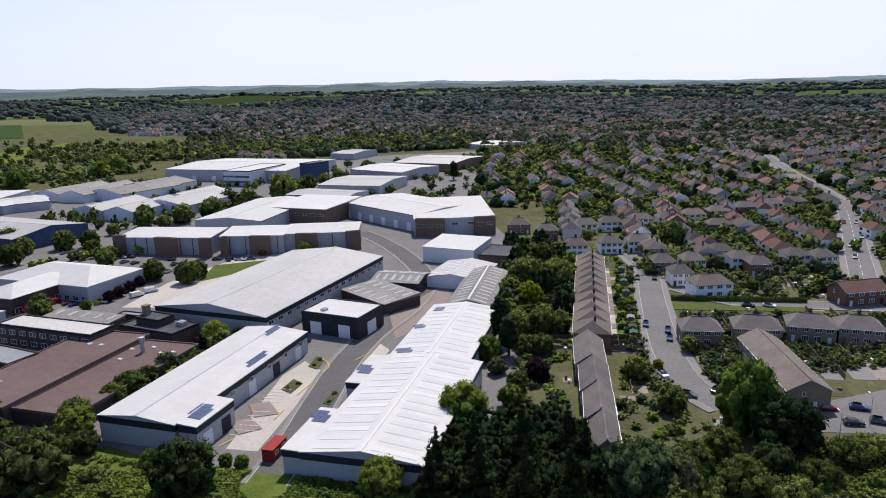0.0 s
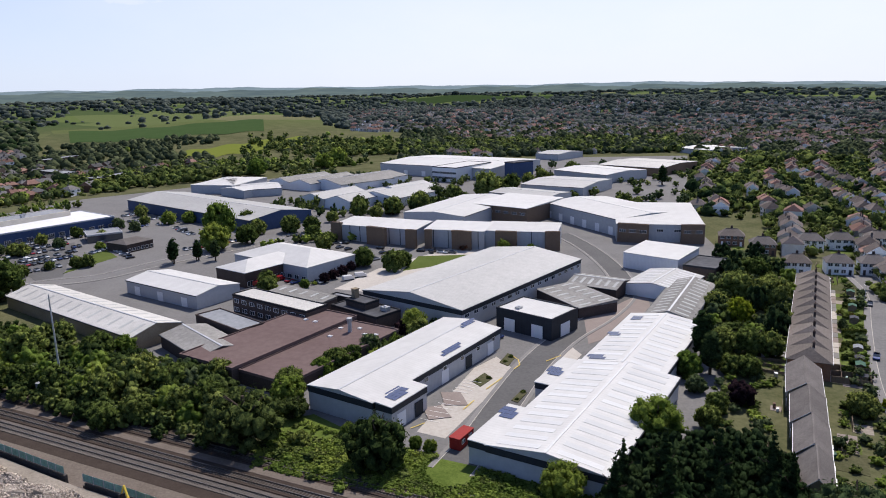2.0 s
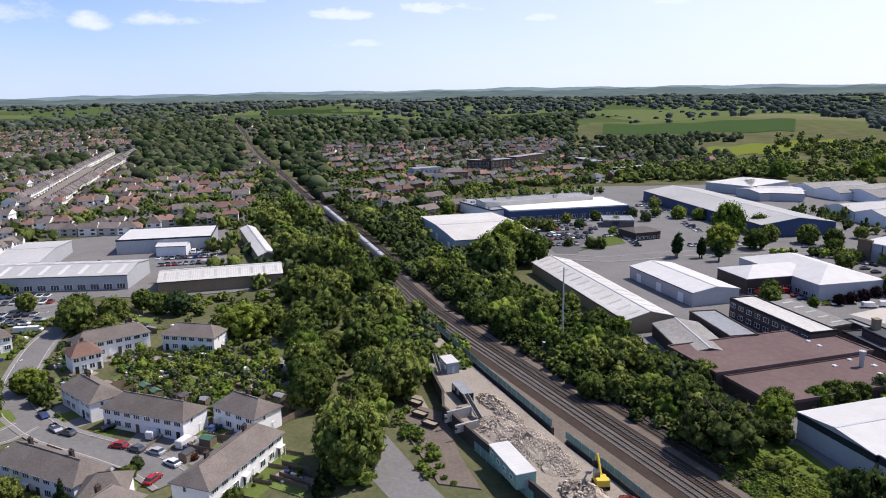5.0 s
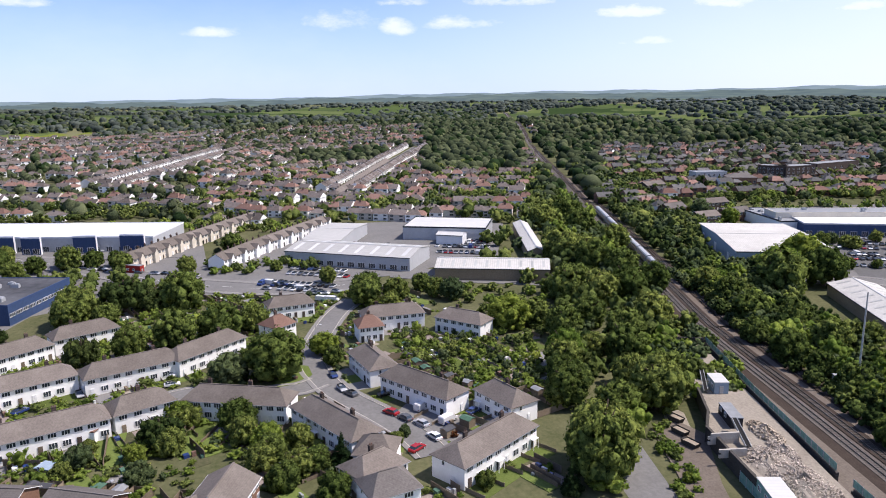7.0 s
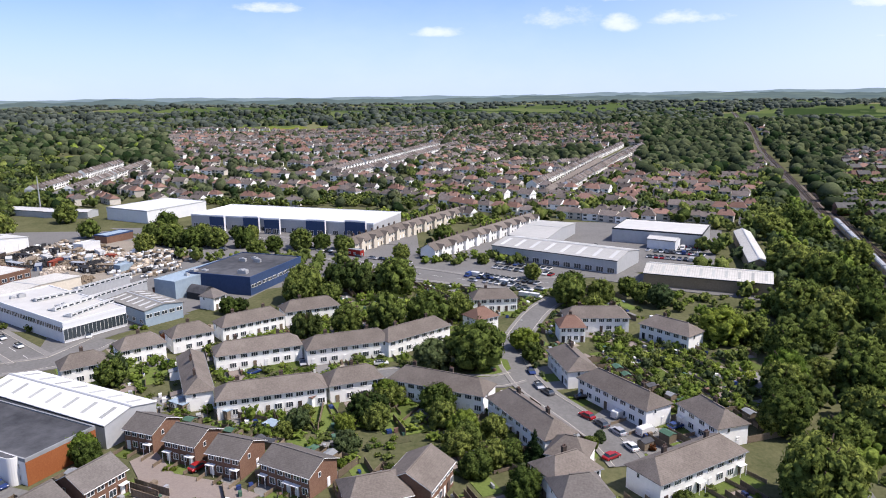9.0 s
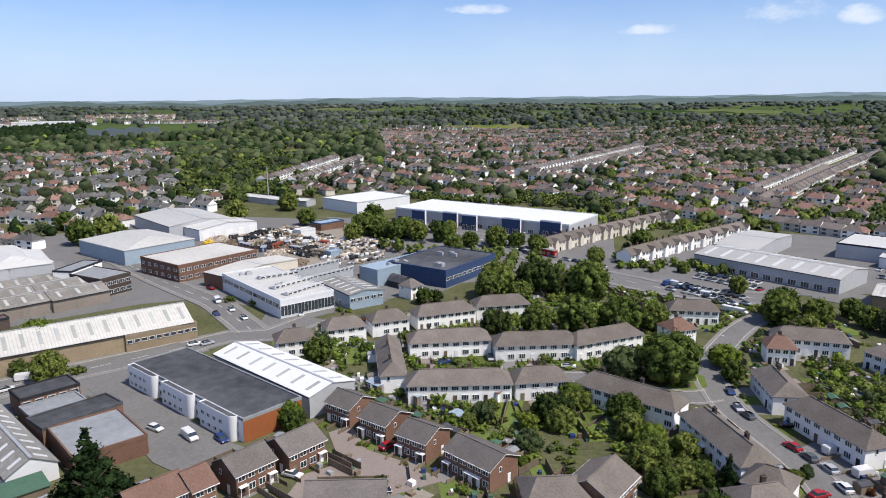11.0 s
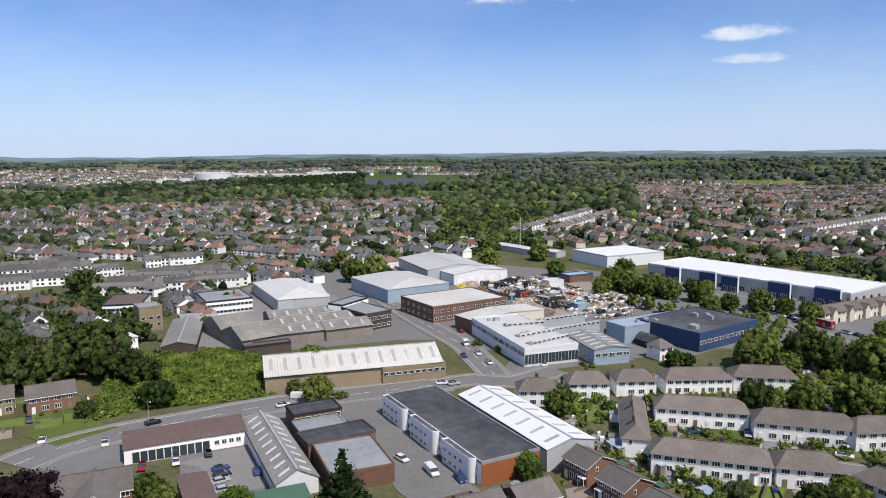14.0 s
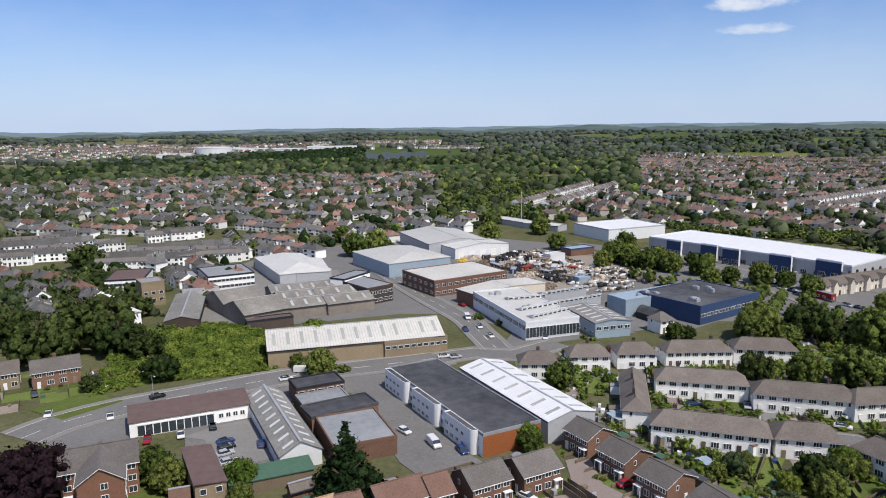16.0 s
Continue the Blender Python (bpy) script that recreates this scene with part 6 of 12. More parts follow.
area("storage_strip", [(-149.5, 84.7), (-143.0, 87.2), (-125.4, 81.2), (-116.4, 74.8), (-123.0, 73.8)], "earth", "dusty strip with skips below the yard")
for a, b, h in (((-124.0, 81.6), (-123.4, 87.8), 4), ((-118.4, 80.6), (-117.8, 85.8), 3)):
    block_wall(a, b, 2.0, h, 0.22, "concrete", "grey block bay wall of the yard")


def excavator(x, y, yaw, z=0.0):
    g = root("excavator", x, y, yaw, "yellow tracked excavator with raised arm", "excavator", z=z)
    for s in (-1, 1):
        mb = Mb()
        mb.box(-1.7, 1.7, s * 1.05 - 0.25, s * 1.05 + 0.25, 0, 0.75)
        part("crawler", mb.mesh("crawler", "rubber"), g)
    mb = Mb()
    mb.box(-1.8, 1.2, -1.2, 1.2, 0.8, 1.7)
    mb.box(-1.8, -0.6, -1.2, 1.2, 1.7, 2.1)
    part("body", mb.mesh("body", "yellow"), g)
    mb = Mb()
    mb.box(-0.2, 1.3, 0.2, 1.15, 1.7, 2.9)
    part("cab", mb.mesh("cab", "glass"), g)
    mb = Mb()
    mb.tube((1.0, -0.3, 1.5), (3.6, -0.3, 4.6), 0.28, 0.22, 6)
    part("boom", mb.mesh("boom", "yellow"), g)
    mb = Mb()
    mb.tube((3.6, -0.3, 4.6), (5.4, -0.3, 2.4), 0.2, 0.15, 6)
    part("stick", mb.mesh("stick", "yellow"), g)
    mb = Mb()
    mb.solid([(5.0, -0.8, 2.4), (5.9, -0.8, 2.2), (5.6, -0.8, 1.3), (5.0, 0.2, 2.4), (5.9, 0.2, 2.2), (5.6, 0.2, 1.3)], [(0, 1, 2), (5, 4, 3), (0, 3, 4, 1), (1, 4, 5, 2), (2, 5, 3, 0)])
    part("bucket", mb.mesh("bucket", "dark"), g)


excavator(-85.2, 90.8, 150, 2.0)


def pole(x, y, h, r=0.16, name="mast", label="tall grey steel radio mast", arm=0.0, yaw=0.0, mat="metal"):
    g = root(name, x, y, yaw, label, "pole")
    mb = Mb()
    mb.tube((0, 0, -0.2), (0, 0, h), r, r * 0.55, 8)
    part("shaft", mb.mesh("shaft", mat), g)
    if arm:
        mb = Mb()
        mb.tube((0, 0, h - 0.1), (arm, 0, h + 0.15), 0.04, 0.035, 6)
        part("arm", mb.mesh("arm", mat), g)
        mb = Mb()
        mb.box(arm - 0.1, arm + 0.6, -0.14, 0.14, h + 0.08, h + 0.2)
        part("lantern", mb.mesh("lantern", "frame"), g)


pole(-145.2, 136.7, 25.8, 0.3)

# ---- the place ----
# streets and paved land
area('works_ground', [(-132.4, -255.8), (-171.3, -311.6), (-231.6, -343.8), (-312.9, -342.0), (-369.7, -312.7), (-382.0, -226.5), (-340.2, -154.8), (-271.3, -127.5), (-253.1, -102.6), (-220.7, -118.0), (-210.5, -135.2), (-207.5, -155.9), (-210.3, -177.8), (-195.6, -195.0), (-153.3, -219.1)], 'asphalt', 'stained grey asphalt between the works')
area('retail_ground', [(-391.3, -232.1), (-396.6, -163.8), (-390.4, -74.6), (-393.4, -51.3), (-279.6, -34.0), (-283.4, -67.2), (-265.3, -94.4), (-236.4, -99.7), (-271.3, -127.5), (-340.2, -154.8)], 'asphalt', 'grey asphalt retail parking')
area('allotments', [(-209.4, 38.1), (-201.1, 72.4), (-159.4, 61.4), (-164.9, 53.5), (-178.8, 45.0), (-189.4, 37.7)], 'garden', 'brown and green garden plots', category='garden')
area('estate_yard', [(-62, 133), (-30, 113), (0, 108), (12, 150), (22, 250), (30, 330), (16, 420), (26, 640), (30, 770), (-100, 750), (-310, 570), (-410, 420), (-410, 290), (-225, 200), (-150, 165)], 'asphalt', 'worn grey asphalt yards of the industrial estate')
road('estate_road', [(-36.4, 122.4), (-34.1, 137.5), (-32.3, 157.9), (-29.5, 182.4), (-24.1, 205.8), (-15.0, 229.6), (-9.6, 254.9), (-11.9, 279.7), (-20.4, 308.0), (-31.4, 334.7), (-45.3, 360.5)], 8, mat='asphalt_dark', label='asphalt estate road between units', walks=1.2)
road('street', [(77.4, 300.9), (77.1, 272.2), (68.9, 233.7), (62.0, 200.3), (58.6, 178.5), (58.3, 162.2), (62.7, 150.4)], 8, label='grey asphalt residential street', walks=2)
road('street', [(294.6, 668.9), (261.2, 546.6), (239.3, 453.5), (222.7, 398.1), (197.7, 344.4), (174.1, 298.1), (148.7, 247.2)], 9, label='grey asphalt main street', walks=2.5, dashes=True)
road('street', [(81.0, 247.8), (94.7, 228.2), (114.9, 223.3), (139.0, 218.2)], 7, label='grey asphalt residential street', walks=1.3)
area('car_park', [(79.3, 150.1), (102.8, 157.9), (93.5, 136.0), (75.8, 138.1)], 'asphalt', 'grey asphalt parking court')
area('side_lane', [(15.4, 194.3), (10.1, 154.0), (5.6, 143.0), (7.8, 137.9), (13.1, 150.9), (19.8, 189.5)], 'asphalt', 'grey asphalt back lane')
area('forecourt', [(-48.4, 137.0), (-45.0, 175.7), (-40.9, 185.2), (-34.0, 176.8), (-36.6, 162.9), (-41.4, 135.5)], 'concrete', 'pale concrete forecourt with parking bays')
area('forecourt', [(-35.9, 152.1), (-31.4, 184.5), (-23.7, 201.8), (-17.9, 192.1), (-23.3, 168.9)], 'concrete', 'pale concrete forecourt')
area('yard', [(-116.4, 240.1), (-111.7, 272.6), (-87.4, 329.3), (-71.2, 316.0), (-98.8, 238.6)], 'concrete', 'pale concrete yard beside the warehouse')
area('yard', [(-20.2, 222.8), (-11.6, 240.9), (-1.6, 261.9), (0.3, 239.8), (-8.7, 210.8), (-16.9, 201.3)], 'paving_pink', 'pinkish paved yard')
area('verge', [(-100.0, 271.5), (-101.9, 298.6), (-79.2, 306.2), (-84.1, 287.2)], 'lawn', 'grass verge', category='lawn')
area('embankment', [(-82.2, 132.8), (-74.8, 139.5), (-54.1, 129.3), (-36.3, 126.4), (-18.2, 123.6), (-0.8, 117.1), (-21.3, 115.2), (-74.0, 117.4)], 'scrub', 'rough green railway embankment', category='grass')
area('car_park', [(-298.4, 258.4), (-294.8, 289.8), (-242.5, 329.8), (-184.8, 298.8), (-211.0, 267.9), (-231.2, 241.2), (-245.6, 225.6)], 'asphalt_dark', 'large asphalt retail car park')
road('estate_road', [(-244.5, 194.4), (-239.5, 219.8), (-222.3, 235.5), (-211.0, 267.9), (-193.4, 301.9), (-170.6, 332.3), (-137.6, 342.8), (-82.5, 323.6)], 9, label='asphalt road through the estate', walks=1.5)
area('apron', [(-56.6, -180.9), (-77.1, -179.4), (-110.6, -165.5), (-134.2, -158.3), (-129.6, -143.3), (-118.5, -149.7), (-98.9, -158.7), (-73.4, -166.4), (-67.9, -159.2), (-58.4, -165.7)], 'asphalt', 'worn asphalt apron between road and shop')
area('apron', [(-129.7, -163.5), (-145.1, -155.0), (-161.8, -143.9), (-144.3, -126.2), (-123.9, -137.1)], 'asphalt', 'worn asphalt apron before the workshops')
area('bramble_ground', [(-76.2, -198.9), (-93.0, -196.5), (-122.9, -176.9), (-139.6, -187.5), (-149.2, -224.0), (-128.9, -253.7), (-103.0, -239.9)], 'scrub', 'rough ground under bramble', category='grass')
road('main_road', [(-54.2, -184.0), (-64.8, -186.5), (-79.5, -184.6), (-95.4, -179.1), (-115.6, -172.7), (-131.0, -165.9), (-153.9, -152.6), (-167.4, -145.4)], 11.5, label='grey asphalt main road', walks=2.2, dashes=True)
road('main_road', [(-164.1, -146.5), (-176.3, -141.0), (-182.3, -130.2), (-203.0, -125.5)], 9, label='grey asphalt road past the junction', walks=2)
road('works_road', [(-183.8, -137.5), (-196.1, -155.0), (-206.0, -169.7), (-216.2, -192.3), (-229.4, -220.6), (-245.5, -251.8), (-261.7, -284.1)], 8, label='grey asphalt works road', walks=2, dashes=True)
road('trunk_road', [(-369.0, -134.1), (-347.6, -105.9), (-325.8, -78.4), (-302.8, -52.2), (-289.3, -27.2), (-282.5, -9.1), (-281.5, 10.9), (-284.6, 30.0)], 15, label='wide grey asphalt trunk road', walks=2.5, dashes=True)
area('junction', [(-297.9, -77.8), (-292.2, -50.3), (-279.8, -26.2), (-283.6, -2.3), (-299.9, -2.8), (-300.2, -28.4), (-316.0, -54.6), (-309.7, -85.3)], 'asphalt', 'wide asphalt junction and forecourt')
road('street', [(-259.2, 18.7), (-244.0, 11.4), (-223.6, 5.6), (-206.7, 2.2), (-194.4, 1.7), (-184.1, 4.0), (-172.5, 8.0), (-156.5, 17.3), (-144.6, 23.1), (-136.0, 25.6)], 6.6, label='grey asphalt residential street', walks=1.3)
road('street', [(-182.0, 3.3), (-178.4, -1.8), (-177.9, -7.7), (-177.4, -16.9), (-181.6, -31.0), (-175.9, -41.1), (-168.7, -55.0), (-165.9, -68.7)], 6.5, label='grey asphalt residential street', walks=1.2)
area('turning_head', [(-156.0, 18.6), (-137.7, 24.7), (-146.1, 35.4), (-154.2, 33.2), (-163.0, 23.7)], 'asphalt', 'asphalt turning head')
area('green_island', [(-183.4, -9.6), (-189.5, -7.3), (-194.4, -4.5), (-196.7, -1.6), (-192.7, -0.4), (-187.0, 0.4), (-182.4, -0.1), (-180.6, -3.0), (-180.7, -6.4)], 'lawn', 'small round lawn by the street', category='lawn')
area('car_park', [(-283.7, -17.0), (-271.2, 18.8), (-319.3, 22.6), (-332.2, -8.6)], 'asphalt', 'asphalt car park in front of the store')
area('depot_yard', [(-328.0, 48.0), (-316.8, 90.9), (-405.1, 119.6), (-411.3, 60.7)], 'asphalt', 'asphalt depot yard')
area('close', [(-129.4, -77.8), (-134.8, -75.1), (-125.4, -66.2), (-123.0, -54.6), (-119.2, -46.3), (-95.8, -66.6), (-99.6, -71.5), (-111.6, -73.3), (-118.2, -68.6)], 'paving_pink', 'pinkish grey block-paved close')
area('yard', [(-129.2, -149.3), (-135.8, -144.9), (-133.9, -136.8), (-118.6, -98.5), (-115.8, -86.8), (-101.8, -92.1), (-104.7, -105.2)], 'asphalt', 'asphalt yard beside the offices')
area('yard', [(-83.5, -160.4), (-100.7, -156.5), (-87.9, -126.0), (-78.0, -129.1), (-79.6, -139.2), (-77.6, -148.9)], 'asphalt', 'asphalt car yard behind the shop')
area('scrap_yard', [(-299.8, -254.7), (-339.6, -244.8), (-359.7, -189.4), (-311.6, -154.1), (-267.7, -159.9), (-281.9, -204.1)], 'earth', 'dusty open storage yard')
area('works_yard', [(-272.6, -293.9), (-303.5, -302.4), (-286.6, -191.4), (-263.4, -171.5), (-234.6, -179.7), (-239.2, -237.5)], 'asphalt', 'asphalt works yard')
area('works_yard', [(-152.8, -287.9), (-199.7, -309.1), (-237.9, -282.4), (-203.0, -229.2), (-143.6, -230.6), (-137.9, -247.2)], 'pavement', 'stained asphalt factory yard')
area('forecourt', [(-181.9, -136.1), (-207.4, -124.7), (-231.0, -110.9), (-235.2, -136.8), (-205.4, -146.1)], 'asphalt', 'asphalt works forecourt')
area('retail_yard', [(-366.5, -160.9), (-405.9, -158.7), (-397.6, -77.0), (-398.1, -59.5), (-354.4, -52.1), (-353.4, -80.9), (-371.8, -125.3)], 'asphalt', 'asphalt retail car park')
area('flats_court', [(-40.3, -153.3), (-50.2, -156.5), (-49.8, -148.0), (-44.3, -134.1), (-36.9, -142.7)], 'asphalt', 'asphalt court beside the flats')
area('flats_lawn', [(-51.5, -155.0), (-69.5, -147.4), (-60.5, -124.5), (-44.3, -134.1)], 'lawn', 'green lawn round the flats', category='lawn')
area('verge', [(-62.3, -201.1), (-77.9, -203.8), (-81.5, -188.8), (-65.4, -188.1)], 'lawn', 'green verge beside the road', category='lawn')
area('embankment', [(19.3, 113.5), (29.8, 124.5), (51.8, 119.5), (73.4, 131.1), (90.2, 132.6), (80.8, 117.3), (60.0, 114.5), (39.2, 112.7)], 'scrub', 'rough green bank above the railway', category='grass')
area('planter', [(-43.3, 166.6), (-41.5, 172.8), (-38.5, 169.8), (-40.4, 163.8)], 'garden', 'planted bed with kerb on the forecourt', category='garden')
area('planter', [(-39.2, 181.0), (-38.3, 188.4), (-35.6, 185.7), (-36.3, 178.9)], 'garden', 'planted bed with kerb on the forecourt', category='garden')
area('planter', [(-31.3, 157.8), (-29.9, 164.5), (-28.3, 163.1), (-29.5, 156.8)], 'garden', 'planted bed with kerb on the forecourt', category='garden')
area('retail_apron', [(-308.8, -50.7), (-359.7, -34.3), (-402.3, -3.3), (-426.6, 39.8), (-426.2, 84.9), (-306.4, 63.3), (-293.2, 39.1), (-285.7, 7.3), (-290.6, -15.9)], 'asphalt', 'wide asphalt junction and parking aprons')
area('depot_yard', [(-312.2, 39.2), (-298.6, 57.4), (-281.3, 108.4), (-264.6, 104.5), (-261.8, 93.8), (-275.8, 60.0), (-289.5, 36.2)], 'asphalt', 'grey asphalt yard before the depot')
area('front_lawn', [(73.5, 226.9), (115.2, 220.3), (113.0, 215.8), (72.3, 221.6)], 'lawn', 'strip of front lawn behind a hedge', category='lawn')
area('front_lawn', [(62.0, 258.0), (68.4, 259.7), (53.9, 195.2), (48.4, 193.7)], 'lawn', 'front lawns of the stepped terrace', category='lawn')

# industrial estate north of the railway
shed(-11.32, 146.95, 75.3, 51.2, 25.14, 5.2, roof='gable', rise=1.6, band='clad_dark', lights=14, name='industrial_unit', label='white ridged metal roof unit with grey walls and rooflights')
shed(-29.42, 135.03, 75.3, 18.36, 4.23, 5.2, roof='mono', rise=0.02, band='clad_dark', panels=((3.5, -1.2, 3, 4),), name='industrial_unit', label='projecting white-roofed bay with solar panels')
shed(-21.26, 166.15, 75.3, 17.54, 4.23, 5.2, roof='mono', rise=0.02, band='clad_dark', panels=((-2.5, -1.2, 3, 4),), name='industrial_unit', label='projecting white-roofed bay with solar panels')
shed(-0.66, 193.21, 75.62, 43.88, 21.11, 5.2, roof='gable', rise=1.5, band='clad_dark', lights=12, name='industrial_unit', label='white ridged metal roof unit with solar panels', panels=((-20.1, 5.4, 2, 5), (-0.4, 7.6, 2, 4), (15.4, 6.2, 2, 3)))
shed(-59.26, 167.24, 73, 58.5, 19.51, 6, roof='gable', rise=1, band='clad_dark', doors=((0, 5, 3.2, 3.6),), wins=((0, 7, 1.6, 1.2, 3.4),), name='industrial_unit', label='white-roofed workshop units with dark band and solar panels', panels=((2.6, -7.9, 6, 2), (22.5, -1.4, 5, 2)))
shed(-53.62, 142.32, 73, 13.5, 4.38, 6, roof='mono', rise=0.3, band='clad_dark', doors=((0, 2, 3.2, 3.6),), name='industrial_unit', label='projecting white-roofed end bay with solar panels', panels=((-3.2, -0.6, 4, 4),))
shed(-33.86, 212.04, -25, 20.46, 14.78, 6.5, roof='flat', top='roof_white', wall='clad_dark', doors=((0, 2, 4, 4), (1, 1, 5, 4)), boxes=1, name='industrial_unit', label='dark-clad block with white flat roof')
shed(-60.97, 248.02, 68.98, 79.91, 41.94, 7, roof='gable', rise=2.6, band='clad_dark', wins=((0, 16, 2.4, 1.2, 4.2),), top='roof_pale', label='very large pale low-pitched warehouse with grey walls')
shed(-24.74, 238.87, -48.87, 25.71, 15.27, 3.5, roof='mono', rise=0.8, top='roof_old', wall='brick_dark', lights=6, light='skylight_dark', name='workshop', label='low grey corrugated brick workshop')
shed(-18.3, 256.65, -17.14, 18.67, 15.57, 4, roof='gable', rise=1.5, top='roof_old', wall='brick_dark', lights=6, light='skylight_dark', name='workshop', label='old grey corrugated workshop roof')
shed(3.41, 299.71, -24.87, 23.42, 20.27, 6.5, roof='mono', rise=1.4, top='roof_white', wall='clad_white', name='industrial_unit', label='white-roofed white metal-clad block')
shed(4.52, 264.05, 69.09, 24.66, 20.61, 4, roof='gable', rise=1.6, top='roof_pale', wall='render_white', lights=9, light='skylight', name='workshop', label='pale many-skylight workshop roof')
shed(20.31, 286.28, -19.99, 12.23, 18.74, 6, roof='flat', top='felt', wall='brick_dark', name='industrial_unit', label='dark brick flat-roofed works block')
shed(10.03, 239.22, 77.95, 43.93, 14.31, 4.5, roof='gable', rise=2, top='roof_old', wall='clad_grey', lights=12, light='skylight_dark', name='workshop', label='long grey corrugated shed with skylights')
shed(-142.7, 333.11, -9, 23.25, 19, 8, roof='mono', rise=1, wall='clad_grey', pipes=4, label='grey box unit with white roof')
shed(-120.3, 329.65, -9, 24.66, 19, 8, roof='mono', rise=1, wall='clad_grey', pipes=4, label='grey box unit with white roof')
shed(-90.05, 327.61, -2, 29.5, 19, 8.5, roof='mono', rise=1, wall='clad_grey', pipes=4, label='grey box unit with white roof')
shed(-59.37, 330.29, 2, 33.93, 19, 8.5, roof='mono', rise=1, wall='clad_grey', pipes=4, label='grey box unit with white roof')
shed(-154.1, 324.9, -9, 5.7, 2.2, 8.9, roof='flat', top='felt_grey', wall='clad_tan', trims='clad_tan', name='office_bay', label='brown timber-clad bay on a box unit')
shed(-129.48, 317.2, -19.4, 11.4, 2, 8.7, roof='flat', top='felt_grey', wall='clad_tan', trims='clad_tan', name='office_bay', label='brown timber-clad bay on a box unit')
shed(-110.4, 313.59, -7.24, 5.36, 2, 8.7, roof='flat', top='felt_grey', wall='clad_tan', trims='clad_tan', name='office_bay', label='brown timber-clad bay on a box unit')
shed(-102.42, 315.5, 13.04, 3.44, 2, 8.7, roof='flat', top='felt_grey', wall='clad_tan', trims='clad_tan', name='office_bay', label='brown timber-clad bay on a box unit')
shed(-86, 315.27, -7.36, 9.34, 2, 8.7, roof='flat', top='felt_grey', wall='clad_tan', trims='clad_tan', name='office_bay', label='brown timber-clad bay on a box unit')
shed(-65.31, 318.08, -0.27, 9.8, 2, 8.7, roof='flat', top='felt_grey', wall='clad_tan', trims='clad_tan', name='office_bay', label='brown timber-clad bay on a box unit')
shed(-44.28, 320.89, 14.34, 6.75, 2, 8.7, roof='flat', top='felt_grey', wall='clad_tan', trims='clad_tan', name='office_bay', label='brown timber-clad bay on a box unit')
shed(-106.26, 396.02, 77.05, 71.13, 37.72, 8, roof='gable', rise=1.5, label='white-roofed grey distribution unit')
shed(-76.83, 406.6, -22, 37.84, 40.05, 9, roof='mono', rise=1, wall='clad_tan', wins=((0, 7, 3.0, 1.4, 5.2),), label='white-roofed unit with brown timber front')
shed(-23.05, 397.54, -48.68, 66.67, 42.76, 8.5, roof='gable', rise=1.5, wall='clad_grey', doors=((0, 6, 3.4, 4.2),), label='long white-roofed unit with loading doors')
shed(0.68, 377.69, 4.49, 40.41, 57.23, 8.5, roof='mono', rise=1.5, wall='clad_grey', wins=((0, 5, 3.0, 1.3, 5),), label='white-roofed grey unit at the road bend')
shed(-9.33, 346.38, -8.36, 14.41, 2, 8.7, roof='flat', top='felt_grey', wall='clad_tan', trims='clad_tan', wins=((0, 3, 3.0, 1.4, 5),), name='office_bay', label='brown timber-clad office bay with windows')
shed(17.81, 348.35, 8.12, 10.54, 2, 8.7, roof='flat', top='felt_grey', wall='clad_tan', trims='clad_tan', wins=((0, 2, 3.0, 1.4, 5),), name='office_bay', label='brown timber-clad office bay with windows')
shed(-169.16, 620.71, -18.86, 116.07, 85.34, 10, roof='gable', rise=2, doors=((0, 6, 4, 5),), label='large pale far distribution warehouse')
shed(-155.03, 574.83, -21.58, 24, 49.99, 12, roof='flat', wall='clad_white', top='roof_white', wins=((0, 6, 5, 1.6, 3), (0, 6, 5, 1.6, 7)), name='office_block', label='white office block with window bands')
shed(-106.72, 571.78, -36.44, 10.38, 21.86, 15, roof='flat', wall='clad_blue', top='felt', name='stair_tower', label='dark blue office stair tower')
shed(-60.76, 513.36, -17.88, 47.13, 52.44, 7, roof='gable', rise=1.5, top='roof_pale', label='pale metal roofed warehouse block')
shed(-43.57, 589.98, -36.8, 54.88, 48.66, 7, roof='gable', rise=1.5, label='white metal roofed warehouse block')
shed(-7, 646.38, -27.14, 58.61, 66.52, 7, roof='gable', rise=1.5, top='roof_cream', wall='clad_tan', label='cream roofed warehouse with tan walls')
shed(-96.87, 746.7, -27.99, 28.19, 43.62, 7, roof='gable', rise=1.5, top='roof_pale', label='pale metal roofed far warehouse')
shed(-79.34, 464.04, -24.54, 46.34, 28.25, 6, roof='gable', rise=1.2, top='roof_pale', label='pale metal roofed warehouse block')
shed(55.25, 805.77, -47.37, 43.54, 51.37, 7, roof='gable', rise=1.5, label='white metal roofed far warehouse')
shed(-272.99, 517.52, 67.77, 47.82, 25, 6, roof='gable', rise=3, top='roof_old', wall='clad_white', name='workshop', label='grey gable-roofed workshop bay')
shed(-252.08, 513.6, 73.13, 54.57, 21.87, 6, roof='gable', rise=3, top='roof_old', wall='clad_white', name='workshop', label='grey gable-roofed workshop bay')
shed(-228.12, 514.22, 60.8, 51.33, 39.96, 6, roof='gable', rise=3, top='roof_old', wall='clad_white', name='workshop', label='grey gable-roofed workshop bay')
shed(-220.97, 538.23, 66.95, 39.88, 41.47, 6, roof='gable', rise=3, top='roof_old', wall='clad_white', name='workshop', label='grey gable-roofed workshop bay')
shed(-209.09, 438.71, 71.18, 41.91, 22.38, 6, roof='gable', rise=3, top='roof_pale', wall='clad_white', name='workshop', label='grey gable-roofed workshop bay')
